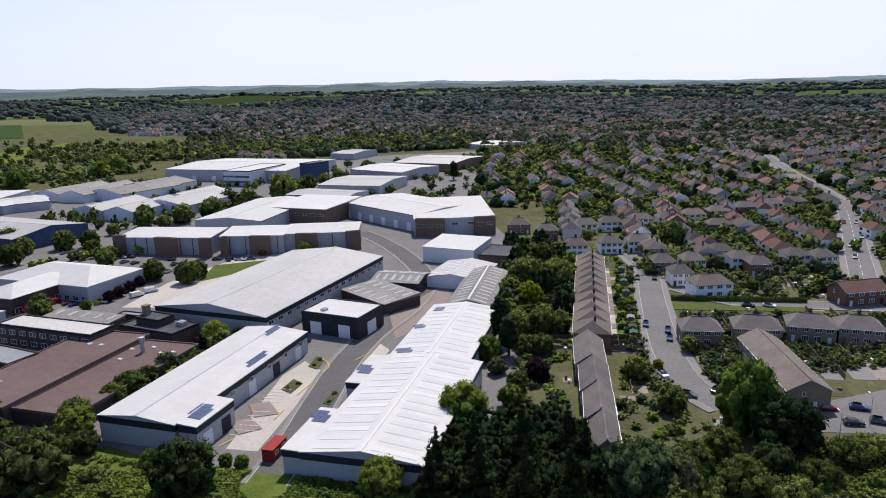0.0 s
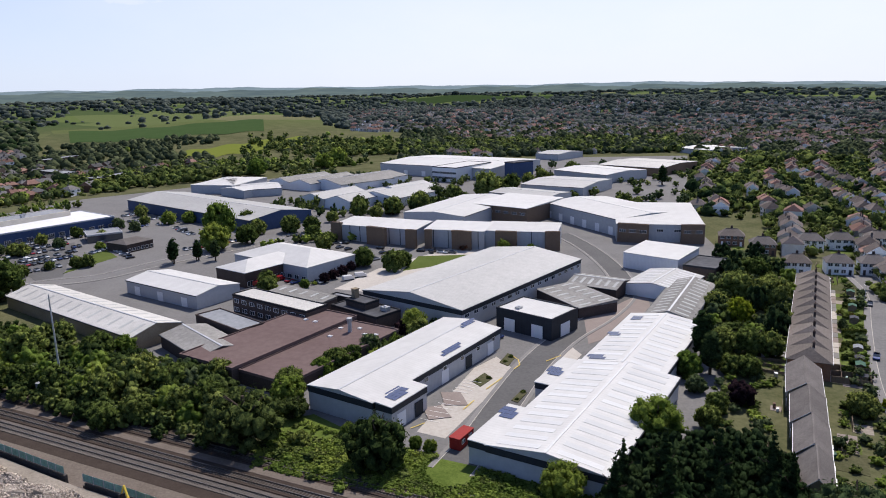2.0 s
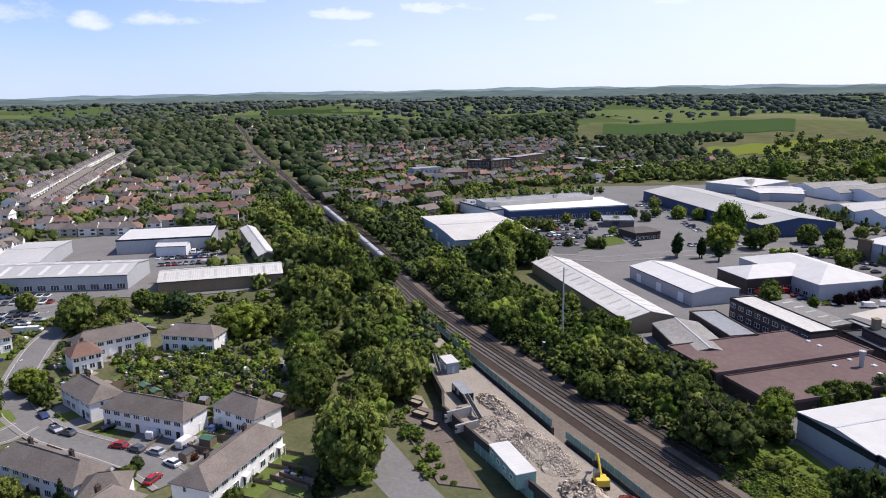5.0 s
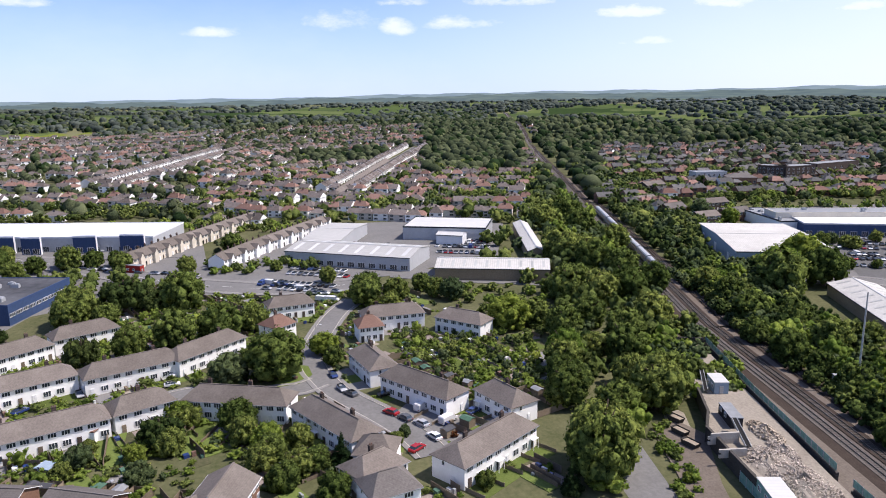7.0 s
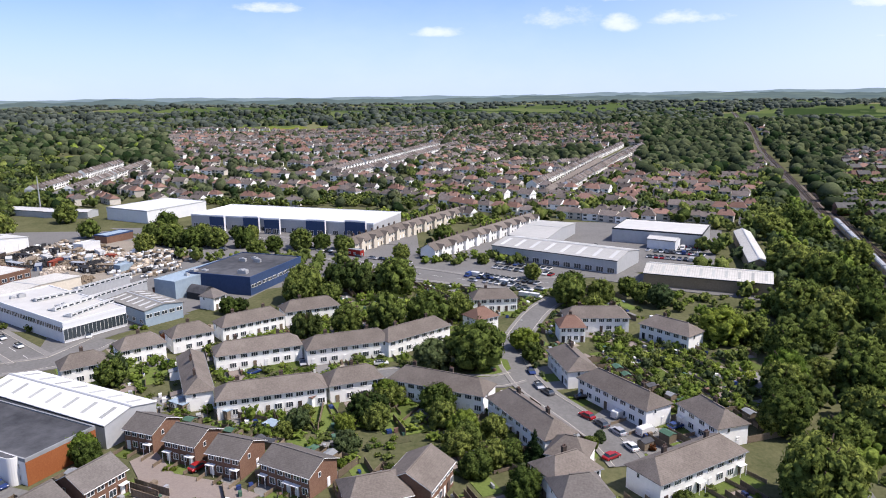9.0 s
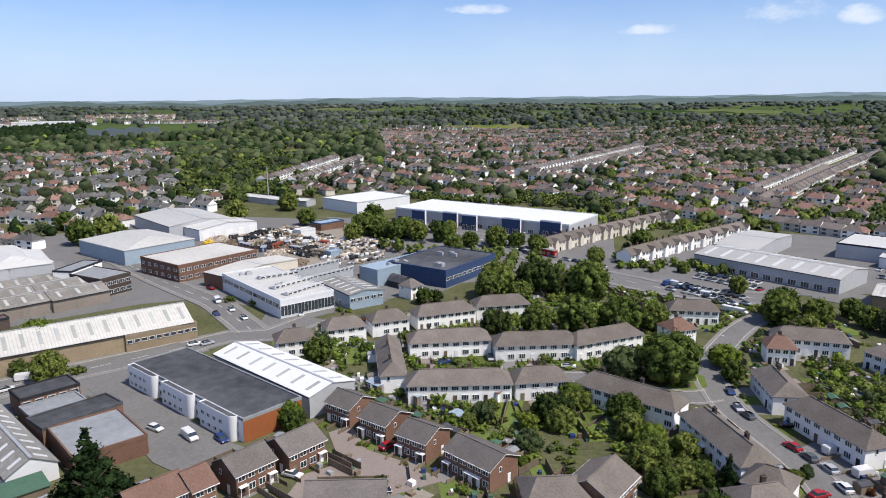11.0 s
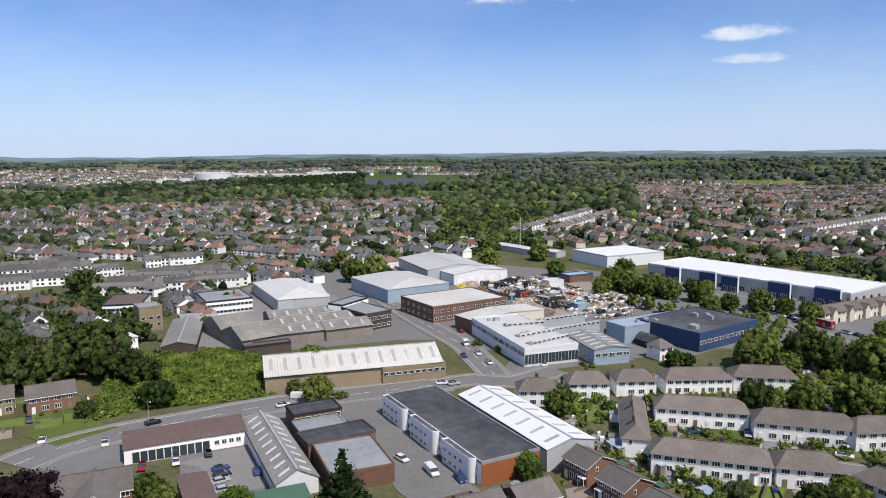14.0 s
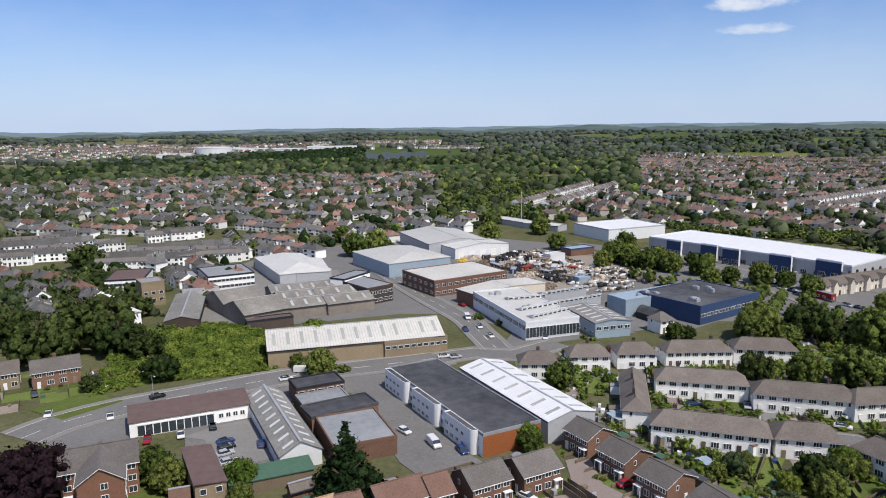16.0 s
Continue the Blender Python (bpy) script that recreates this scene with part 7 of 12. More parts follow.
shed(-186.86, 433.14, 71.34, 45.4, 21.97, 6, roof='gable', rise=3, top='roof_pale', wall='clad_white', name='workshop', label='grey gable-roofed workshop bay')
shed(-167.69, 456.29, 66.16, 48.93, 41.61, 6, roof='gable', rise=3, top='roof_pale', wall='clad_white', name='workshop', label='grey gable-roofed workshop bay')
shed(-170.4, 477.06, 69.46, 38.08, 25.19, 6, roof='gable', rise=3, top='roof_pale', wall='clad_white', name='workshop', label='grey gable-roofed workshop bay')
shed(-283.64, 469.08, 34.98, 28.08, 36.12, 6, roof='gable', rise=1.5, wall='clad_grey', label='small white-roofed metal unit')
shed(-147.7, 267.6, -20.6, 46, 27.3, 6, roof='hip', rise=3.7, inset=12.5, wall='clad_grey', wins=((0, 11, 2.4, 1.6, 0.6),), name='showroom', label='low grey showroom under a white hipped roof')
shed(-153.8, 252.6, 69.4, 33, 18.4, 5.95, roof='hip', rise=2.7, inset=9, wall='brick_dark', wins=((0, 8, 2.6, 2.0, 0.4),), name='showroom_wing', label='dark-walled showroom wing under a white hipped roof')
shed(-170.05, 220.82, -18, 42.65, 19.05, 5, roof='gable', rise=1.5, wall='clad_grey', top='roof_white', doors=((0, 3, 3.2, 3.4),), label='white low-pitched unit with grey walls')
shed(-181.79, 186.06, -19.96, 81.99, 17, 4.5, roof='gable', rise=2.2, top='roof_cream', wall='brick_buff', lights=13, light='skylight_dark', label='long cream corrugated shed')
shed(-105.5, 176, -16.5, 21, 50, 4.8, roof='flat', top='roof_brown', wall='brick_dark', trims='roof_brown', name='works_building', label='brown flat-roofed works with raised bay')
shed(-86.8, 170.6, -16.5, 17.8, 46, 3.8, roof='flat', top='roof_brown', wall='brick_dark', trims='roof_brown', name='works_building', label='brown flat-roofed works with roof vents')
shed(-119.1, 202.99, -20.13, 36.9, 9.13, 6.5, roof='flat', top='roof_cream', wall='brick_dark', trims='dark', wins=((0, 9, 2.4, 1.4, 1.0), (0, 9, 2.4, 1.4, 4.0)), name='works_building', label='dark brick office block with flat roof')
shed(-126.3, 184.65, -25.48, 24.53, 8.86, 5, roof='flat', top='felt_grey', wall='brick_dark', trims='brick_dark', name='works_building', label='dark brick block with grey flat roof')
shed(-89.47, 206.89, -26.02, 22.19, 10.63, 4.5, roof='flat', top='felt', wall='brick_dark', trims='dark', boxes=1, name='works_building', label='dark brick block with black flat roof')
shed(-125.19, 168.8, -31.35, 26.65, 14.1, 4, roof='gable', rise=1.5, top='roof_old', wall='brick_dark', name='workshop', label='old grey corrugated iron shed')
shed(-329.5, 304.2, 69.4, 77.0, 38.8, 6.5, roof='flat', top='roof_fresh', wall='clad_blue', trims='clad_grey', wins=((0, 14, 3.0, 2.2, 0.6),), name='store', label='long white-roofed retail store with dark blue front')
shed(-344.7, 298.0, 75.5, 74.7, 16.4, 9, roof='flat', top='felt_grey', wall='render_cream', trims='render_cream', boxes=4, name='store', label='tall stepped cream retail store with flat roof')
shed(-297.8, 216.9, 71.2, 42.1, 71.6, 7, roof='gable', rise=1.2, top='roof_cream', wall='clad_sky', doors=((3, 3, 4, 4),), label='cream-roofed store with pale blue-grey walls')
shed(-280.0, 303.9, 48.5, 16.9, 16.1, 4, roof='flat', top='felt_grey', wall='glass', trims='metal', name='pavilion', label='flat grey-roofed glass restaurant pavilion')
shed(-247.5, 285.5, 76.7, 15.0, 15.0, 4.2, roof='hip', rise=1.6, inset=4, top='tile_grey', wall='brick_dark', wins=((0, 6, 1.6, 1.4, 0.9),), name='pavilion', label='brick restaurant with grey hipped roof')
shed(-359.2, 266.4, 353.1, 48.8, 14.5, 6, roof='flat', top='felt_grey', wall='render_white', boxes=3, name='store', label='grey flat-roofed white store with roof plant')
shed(-262.89, 379.34, -24, 137.49, 42.26, 7, roof='gable', rise=3, top='roof_pale', wall='clad_blue', name='store', label='pale-roofed retail store with blue walls')
shed(-320.77, 487.49, 2.01, 37.04, 50.46, 7, roof='hip', rise=2.5, top='roof_white', name='store', label='white hipped-roof retail store building')
shed(-287.81, 464.76, 68.65, 34.67, 27.26, 6, roof='gable', rise=1.5, name='store', label='small white-roofed metal unit')

# works and yards south of the railway
shed(-135.04, -114.19, 69.61, 51.85, 15.69, 5.4, roof='flat', top='felt', wall='render_white', trims='felt_grey', faces=((1, 'brick_orange'),), wins=((0, 9, 2.2, 1.1, 3.4), (0, 9, 2.2, 1.3, 0.9)), name='office_building', label='black flat-roofed building with white curved walls and orange brick end')
shed(-148.41, -102.82, 68.45, 42.69, 13.77, 5.5, roof='gable', rise=1.6, top='roof_fresh', wall='clad_grey', lights=7, light='skylight_dark', label='bright white-roofed grey metal shed with rooflights')
shed(-152.53, -173.74, 147.36, 56.83, 20, 5.5, roof='gable', rise=4, top='roof_cream', wall='brick_buff', lights=13, light='skylight_dark', label='long cream corrugated factory shed with dark rooflights')
shed(-164.26, -157.28, 148.94, 21.26, 6, 5, roof='flat', top='felt_grey', wall='brick_buff', wins=((0, 10, 1.6, 1.0, 2.8),), trims='brick_buff', name='factory_annexe', label='buff brick annexe with blue-framed windows')
shed(-118.25, -150.97, 157.4, 13.41, 8.48, 4.5, roof='flat', top='felt', wall='brick', trims='dark', wins=((0, 5, 1.8, 1.2, 2.6),), name='workshop', label='small brick workshop with black flat roof')
shed(-113.92, -143.33, 158.1, 12.63, 7.15, 3.2, roof='flat', top='felt_grey', wall='brick', trims='felt_grey', name='workshop', label='low grey flat-roofed workshop')
shed(-110.95, -132.71, 161.74, 17.78, 8.21, 4.4, roof='flat', top='felt', wall='brick', trims='felt', name='workshop', label='black felt roofed workshop strip')
shed(-104.87, -120.13, 153.82, 14.73, 18.08, 4.2, roof='flat', top='felt_grey', wall='brick', trims='brick', name='workshop', label='pale grey flat-roofed brick workshop')
shop = shed(-86.78, -162.8, 155.57, 28.66, 10.49, 3.8, roof='mono', rise=0.6, top='roof_brown', wall='render_white', name='shop', label='long low white shop with brown roof and glazed front')
mb = Mb()
mb.box(-12.6, 5.2, -5.36, -5.26, 0.25, 2.9)
part("glazing", mb.mesh("glazing", "glass"), shop)
mb = Mb()
for k in range(11):
    mb.box(-12.7 + k * 1.79, -12.5 + k * 1.79, -5.46, -5.24, 0.1, 2.95)
mb.box(-12.7, 5.4, -5.46, -5.24, 2.9, 3.2)
part("mullions", mb.mesh("mullions", "frame"), shop)
for k in range(4):
    part("window", window_mesh(1.1, 1.1), shop, pose(7.0 + k * 1.75, -5.3, 1.5))
shed(-96.66, -137.79, -113.1, 38.56, 9.33, 3.6, roof='gable', rise=2.6, top='roof_old', wall='clad_white', lights=9, light='skylight', name='garage_shed', label='grey corrugated shed with patchy rooflights')
shed(-80.56, -119.42, 154.92, 17.18, 5.5, 2.8, roof='mono', rise=0.5, top='green_felt', wall='wood', name='long_shed', label='long low shed with green felt roof')
shed(-71, -129.4, -111.44, 18.48, 6.05, 4.6, roof='mono', rise=0.6, top='roof_brown', wall='brick_buff', wins=((3, 2, 1.2, 1.2, 2.8),), name='workshop', label='narrow brown-roofed brick building')
shed(-63.74, -125.98, 151.06, 3.6, 5.67, 2.4, roof='gable', rise=1.2, top='tile_red', wall='wood', name='garden_shed', label='small garden shed with brown roof')
shed(-80.86, -109.85, 163.47, 4.53, 2.51, 2.5, roof='gable', rise=1.2, top='tile', wall='brick', name='garden_shed', label='small brick outbuilding with brown roof')
shed(-215.04, -291.05, 68.68, 51.28, 25.12, 6, roof='hip', rise=3, inset=11, label='white hipped-roof warehouse with grey walls')
shed(-217.52, -279.37, 57.6, 35.71, 15.77, 6, roof='hip', rise=2, label='white roofed grey metal warehouse')
shed(-264.03, -261.91, 73.06, 42.54, 35.63, 7, roof='hip', rise=3, inset=10, top='roof_pale', wall='clad_sky', label='large pale hipped-roof warehouse')
shed(-325.63, -285.98, 63.04, 52.41, 38.14, 7, roof='gable', rise=2.5, top='roof_pale', label='pale metal roofed warehouse block')
shed(-319.14, -256.58, 70.43, 19.61, 36.02, 6, roof='gable', rise=2, top='roof_white', wall='clad_white', doors=((1, 5, 4, 4),), label='open-fronted depot with white metal roof')
shed(-248.34, -211.09, 73.38, 28.86, 39.46, 7, roof='flat', top='roof_cream', wall='brick', trims='brick', wins=((1, 12, 2.0, 1.3, 1.2), (1, 12, 2.0, 1.3, 4.4), (0, 6, 2.0, 1.3, 1.2), (0, 6, 2.0, 1.3, 4.4)), name='office_building', label='red brick two-storey works with tan roof')
shed(-242.31, -179.16, 75.26, 13.21, 38.31, 5.5, roof='gable', rise=1.2, top='roof_cream', wall='render_cream', faces=((0, 'brick'),), name='works_building', label='cream-roofed works with brick front')
shed(-219.13, -152.15, 60.4, 49.31, 20.91, 6.5, roof='flat', top='roof_white', wall='clad_white', trims='clad_white', wins=((0, 9, 5.0, 1.6, 3.6), (1, 8, 2.6, 3.6, 1.0)), boxes=4, name='modern_works', label='white modern works with banded glazing')
shed(-227.82, -125.04, 56.5, 24.16, 13.78, 5.5, roof='gable', rise=1, top='roof_old', wall='clad_sky', lights=6, light='skylight', wins=((0, 5, 2.0, 1.2, 1.0), (1, 5, 2.0, 1.2, 3.0)), name='works_building', label='grey-roofed works with blue-grey walls')
shed(-276.98, -107.12, 76.45, 29.28, 38.08, 7, roof='flat', top='felt', wall='clad_blue', trims='clad_blue', wins=((1, 10, 3.0, 1.2, 3.0),), boxes=6, name='cash_and_carry', label='dark flat-roofed store with blue walls')
shed(-267.16, -122.36, 69.63, 10.68, 37.03, 6.6, roof='flat', top='clad_sky', wall='clad_sky', trims='clad_sky', boxes=3, name='works_building', label='pale blue-grey works block')
shed(-154.58, -232.83, -11.22, 17.69, 20.6, 5, roof='gable', rise=3.6, top='roof_sheet', wall='stone_buff', name='factory', label='grey sheeted factory bay with stone gable')
shed(-158.60, -253.09, -11.22, 17.69, 20.6, 5, roof='gable', rise=3.6, top='roof_sheet', wall='stone_buff', name='factory', label='grey sheeted factory bay with stone gable')
shed(-171.82, -225.46, 157.38, 16.33, 13.04, 4.4, roof='gable', rise=2.1, top='roof_sheet', wall='stone_buff', lights=3, light='skylight_dark', name='factory', label='grey sheeted factory bay with rooflights')
shed(-176.86, -237.55, 157.38, 16.33, 13.04, 4.6, roof='gable', rise=2.1, top='roof_sheet', wall='stone_buff', lights=3, light='skylight_dark', name='factory', label='grey sheeted factory bay with rooflights')
shed(-181.90, -249.64, 157.38, 16.33, 13.04, 4.8, roof='gable', rise=2.1, top='roof_sheet', wall='stone_buff', lights=3, light='skylight_dark', name='factory', label='grey sheeted factory bay with rooflights')
shed(-187.53, -217.92, 158.64, 19.67, 13.69, 4.4, roof='gable', rise=2.1, top='roof_sheet', wall='stone_buff', lights=3, light='skylight_dark', name='factory', label='grey sheeted factory bay with rooflights')
shed(-192.54, -230.72, 158.64, 19.67, 13.69, 4.6, roof='gable', rise=2.1, top='roof_sheet', wall='stone_buff', lights=3, light='skylight_dark', name='factory', label='grey sheeted factory bay with rooflights')
shed(-197.55, -243.52, 158.64, 19.67, 13.69, 4.8, roof='gable', rise=2.1, top='roof_sheet', wall='stone_buff', lights=3, light='skylight_dark', name='factory', label='grey sheeted factory bay with rooflights')
shed(-151.23, -219.78, 157.43, 17.17, 5, 3.5, roof='flat', top='roof_brown', wall='brick_dark', name='factory_annexe', label='low dark annexe of the factory')
shed(-205.3, -227.99, 172.11, 13.24, 28.42, 7, roof='flat', top='felt_grey', wall='brick_dark', trims='brick_dark', wins=((0, 5, 2.0, 1.4, 1.0), (0, 5, 2.0, 1.4, 4.2)), name='office_building', label='dark brick office with flat roof')
shed(-208.09, -238.38, -167.93, 19.24, 8, 8, roof='flat', top='felt_grey', wall='render_white', wins=((0, 5, 2.0, 1.4, 1.0), (0, 5, 2.0, 1.4, 4.2)), name='office_building', label='white rendered office with flat roof')
shed(-147.02, -322.42, 144.29, 16.31, 24.54, 7, roof='flat', top='roof_brown', wall='render_white', wins=((0, 9, 1.8, 1.4, 1.0), (0, 9, 1.8, 1.4, 4.2)), name='office_building', label='white two-storey office with brown roof')
shed(-140.55, -289.52, 166.33, 9.25, 10, 10, roof='flat', top='felt_grey', wall='brick_buff', trims='brick_buff', wins=((0, 3, 1.6, 1.2, 2.0), (0, 3, 1.6, 1.2, 5.0)), name='brick_tower', label='buff brick stair and office tower')
shed(-182.34, -298.46, 160.14, 21.03, 24.76, 6.5, roof='flat', top='felt_grey', wall='render_white', wins=((0, 11, 1.8, 1.2, 1.0), (0, 11, 1.8, 1.2, 3.9)), name='office_building', label='white office with blue window bands')
shed(-169, -313.8, 160.5, 10.29, 21.32, 5, roof='flat', top='felt_grey', wall='clad_yellow', name='workshop', label='yellow-walled workshop with grey roof')
shed(-140.5, -260.18, -124.1, 44.31, 12.15, 3.5, roof='gable', rise=1.5, top='roof_old', wall='brick_dark', name='workshop', label='old grey corrugated iron shed')
shed(-157.31, -278.45, 156.97, 14.98, 18.53, 3.5, roof='gable', rise=1.5, top='roof_old', wall='brick_dark', name='workshop', label='old grey corrugated iron shed')
shed(-435.47, -224.48, 67.74, 36.37, 47.35, 7.5, roof='flat', top='roof_fresh', wall='clad_white', trims='clad_grey', name='store', label='white flat-roofed retail park store')
shed(-404.37, -123.75, 77.49, 115.45, 41.28, 7.5, roof='flat', top='roof_fresh', wall='clad_grey', trims='clad_white', wins=((0, 18, 3.0, 2.4, 0.4),), name='retail_park', label='very long white-roofed retail park building')
shed(-386.54, -164.41, 73.95, 9.77, 1.6, 8.6, roof='flat', top='felt_grey', wall='clad_white', trims='clad_white', faces=((0, 'clad_blue'),), wins=((0, 2, 3.2, 2.6, 0.6),), name='entrance_bay', label='projecting shop entrance with blue sign face')
shed(-383.8, -143.54, 78.61, 9.59, 1.6, 8.6, roof='flat', top='felt_grey', wall='clad_white', trims='clad_white', faces=((0, 'clad_blue'),), wins=((0, 2, 3.2, 2.6, 0.6),), name='entrance_bay', label='projecting shop entrance with blue sign face')
shed(-378.35, -129.74, 80.1, 9.15, 1.6, 8.6, roof='flat', top='felt_grey', wall='clad_white', trims='clad_white', faces=((0, 'clad_blue'),), wins=((0, 2, 3.2, 2.6, 0.6),), name='entrance_bay', label='projecting shop entrance with blue sign face')
shed(-375.36, -104.33, 78.12, 11.27, 1.6, 8.6, roof='flat', top='felt_grey', wall='clad_white', trims='clad_white', faces=((0, 'clad_blue'),), wins=((0, 2, 3.2, 2.6, 0.6),), name='entrance_bay', label='projecting shop entrance with blue sign face')
shed(-373.63, -81.89, 73.36, 12.49, 1.6, 8.6, roof='flat', top='felt_grey', wall='clad_white', trims='clad_white', faces=((0, 'clad_blue'),), wins=((0, 2, 3.2, 2.6, 0.6),), name='entrance_bay', label='projecting shop entrance with blue sign face')
shed(-434.52, -310.44, 76.7, 39.09, 12, 4, roof='gable', rise=1, label='long low white-roofed depot')
shed(-429.07, -279.36, 89.86, 29.41, 12, 4, roof='gable', rise=1, label='long low white-roofed depot')
shed(-447.75, -363.06, 76.58, 49.48, 12, 4, roof='flat', top='roof_cream', wall='brick', label='low brick depot with flat cream roof')
shed(-324.32, 26.03, 60.85, 60.9, 26.97, 6, roof='gable', rise=2, top='roof_pale', wall='clad_grey', lights=8, wins=((0, 12, 3.2, 2.2, 0.5),), name='store', label='pale-roofed car showroom store')
shed(-370.97, 18.68, 68.48, 20.21, 48.24, 6, roof='gable', rise=1.5, top='roof_pale', wall='clad_grey', name='store', label='pale metal roofed rear store')
shed(-375.65, 80.26, 68.29, 44.31, 31.55, 7, roof='flat', top='roof_white', wall='clad_grey', name='depot', label='white flat-roofed grey depot')
shed(-353.71, 76.85, 62.18, 13.79, 9, 5, roof='gable', rise=1, top='roof_white', wall='clad_white', name='depot', label='small white-roofed metal unit')
shed(-284.01, 79.59, 72.02, 46.93, 20.8, 5, roof='gable', rise=2, top='roof_cream', wall='brick_buff', lights=10, light='skylight_dark', name='depot', label='long cream-roofed depot shed')
shed(-338.89, 113.07, -11.86, 74.69, 7.73, 5, roof='gable', rise=1.6, top='roof_cream', wall='brick_buff', name='depot', label='cream roofed brick side shed')

# terraces and houses south of the railway
house(-172.1, -113.69, 130.64, 11.62, 8, h=4.9, inset=3.2, yards=(5.0, 11.0), label='white rendered terrace block with brown hipped roof', units=2)
house(-187.54, -105.92, 132.67, 12.48, 8, h=4.9, inset=3.2, yards=(5.0, 11.0), label='white rendered terrace block with brown hipped roof', units=2)
house(-198.9, -96.12, 132.75, 12.2, 8, h=4.9, inset=3.2, yards=(5.0, 11.0), label='white rendered terrace block with brown hipped roof', units=2)
house(-212.79, -82.37, 133.17, 20.63, 8, h=4.9, inset=3.2, yards=(5.0, 11.0), label='white rendered terrace block with brown hipped roof', units=4)
house(-228.39, -66.98, 122.06, 18.74, 8, h=4.9, inset=3.2, yards=(5.0, 11.0), label='white rendered terrace block with brown hipped roof', units=3)
house(-187.62, -70.68, 118.57, 23.8, 8, h=4.9, inset=3.2, yards=(5.0, 11.0), label='white rendered terrace block with brown hipped roof', units=4)
house(-193.99, -46.21, 115.69, 24.54, 8, h=4.9, inset=3.2, yards=(5.0, 11.0), label='white rendered terrace block with brown hipped roof', units=4)
house(-158.74, -57.09, 113.4, 25.68, 8, h=4.9, inset=3.2, yards=(11.0, 5.0), label='white rendered terrace block with brown hipped roof', units=5)
house(-167.61, -38.87, 118.52, 13.58, 8, h=4.9, inset=3.2, yards=(13.0, 5.0), label='white rendered terrace block with brown hipped roof', units=2)
house(-167.06, -80.22, -151.24, 27.58, 6.4, h=4.9, inset=3, label='white rendered house block with long brown roof', units=5)
house(-204.99, -28.55, 135.96, 23.65, 8, h=4.9, inset=3.2, yards=(5.0, 11.0), label='white rendered terrace block with brown hipped roof', units=4)
house(-165.85, -15.95, 69.76, 25.67, 8, h=4.9, inset=3.2, yards=(13.0, 4.0), label='white rendered terrace block with brown hipped roof', units=5)
house(-148.92, 5.51, 30.98, 23.87, 8, h=4.9, inset=3.2, yards=(12.0, 4.0), label='white rendered terrace block with brown hipped roof', units=4)
house(-133.62, 13.2, 70.53, 7.98, 8, h=4.9, inset=3.2, yards=(5.0, 11.0), label='white rendered terrace block with brown hipped roof', units=1)
house(-244.87, -4.87, 102.73, 15.75, 8, h=4.9, inset=3.2, yards=(5.0, 11.0), label='white rendered terrace block with brown hipped roof', units=3)
house(-221.98, -8.43, 132.28, 8.3, 8, h=4.9, units=2, inset=3, label='white house with red-brown hipped roof', top='tile_red')
house(-225.4, 28.59, 94.34, 20.26, 8, h=4.9, inset=3.2, yards=(5.0, 11.0), label='white rendered terrace block with brown hipped roof', units=4)
house(-214.86, 19.82, 96.46, 7.77, 8, h=4.9, units=2, inset=3, top='tile_red', label='white house with red-brown hipped roof')
house(-183.69, 17.7, 15.46, 16.35, 8, h=4.9, inset=3.2, yards=(5.0, 11.0), label='white rendered terrace block with brown hipped roof', units=3)
house(-164.16, 28.15, 35.81, 22.79, 8, h=4.9, inset=3.2, yards=(5.0, 11.0), label='white rendered terrace block with brown hipped roof', units=4)
house(-152.52, 45.93, 23.53, 13.62, 8, h=4.9, inset=3.2, yards=(5.0, 11.0), label='white rendered terrace block with brown hipped roof', units=2)
house(-131.55, 35.58, 126.29, 24.03, 8.5, h=4.9, inset=3.2, yards=(5.0, 11.0), label='white rendered terrace block with brown hipped roof', units=4)
house(-126.62, 11.63, 123.01, 10.78, 8, h=4.9, inset=3.2, yards=(5.0, 11.0), label='white rendered terrace block with brown hipped roof', units=2)
house(-213.62, 50.23, 45.04, 16.9, 8, h=4.9, inset=3.2, yards=(5.0, 11.0), label='white rendered terrace block with brown hipped roof', units=3)
house(-118.94, 13.51, 106.74, 9.45, 8, h=4.9, top='tile_grey', inset=3.2, yards=(5.0, 11.0), label='white rendered terrace block with brown hipped roof', units=1)
house(-105.1, -82.5, 160, 8.9, 8.2, h=4.8, rise=2.3, units=2, stacks=(), yards=(3.5, 7.0), wall='brick', top='tile_grey', label='brown brick semi-detached houses with grey tiled gable roof')
house(-115.6, -77.6, 160, 9.2, 8.2, h=4.8, rise=2.3, units=2, stacks=(), yards=(3.5, 7.0), wall='brick', top='tile_grey', label='brown brick semi-detached houses with grey tiled gable roof')
house(-89.4, -90.8, 160, 10.2, 8.4, h=4.8, rise=2.3, units=2, stacks=(), yards=(3.5, 7.0), wall='brick', top='tile_red', label='brown brick semi-detached houses with brown tiled gable roof')
house(-96.0, -87.0, 158, 4.6, 8.4, h=4.8, rise=2.3, units=1, stacks=(), yards=(3.5, 7.0), wall='brick', top='tile_red', label='narrow brick house with brown tiled gable roof')
house(-70.9, -98.6, 161, 4.6, 8.2, h=4.8, rise=2.3, units=1, stacks=(), yards=(3.5, 7.0), wall='brick', top='tile_red', label='narrow brick house with brown tiled gable roof')
house(-75.7, -96.7, 161, 4.4, 8.2, h=4.8, rise=2.3, units=1, stacks=(), yards=(3.5, 7.0), wall='brick', top='tile_orange', label='narrow brick house with pale orange tiled roof')
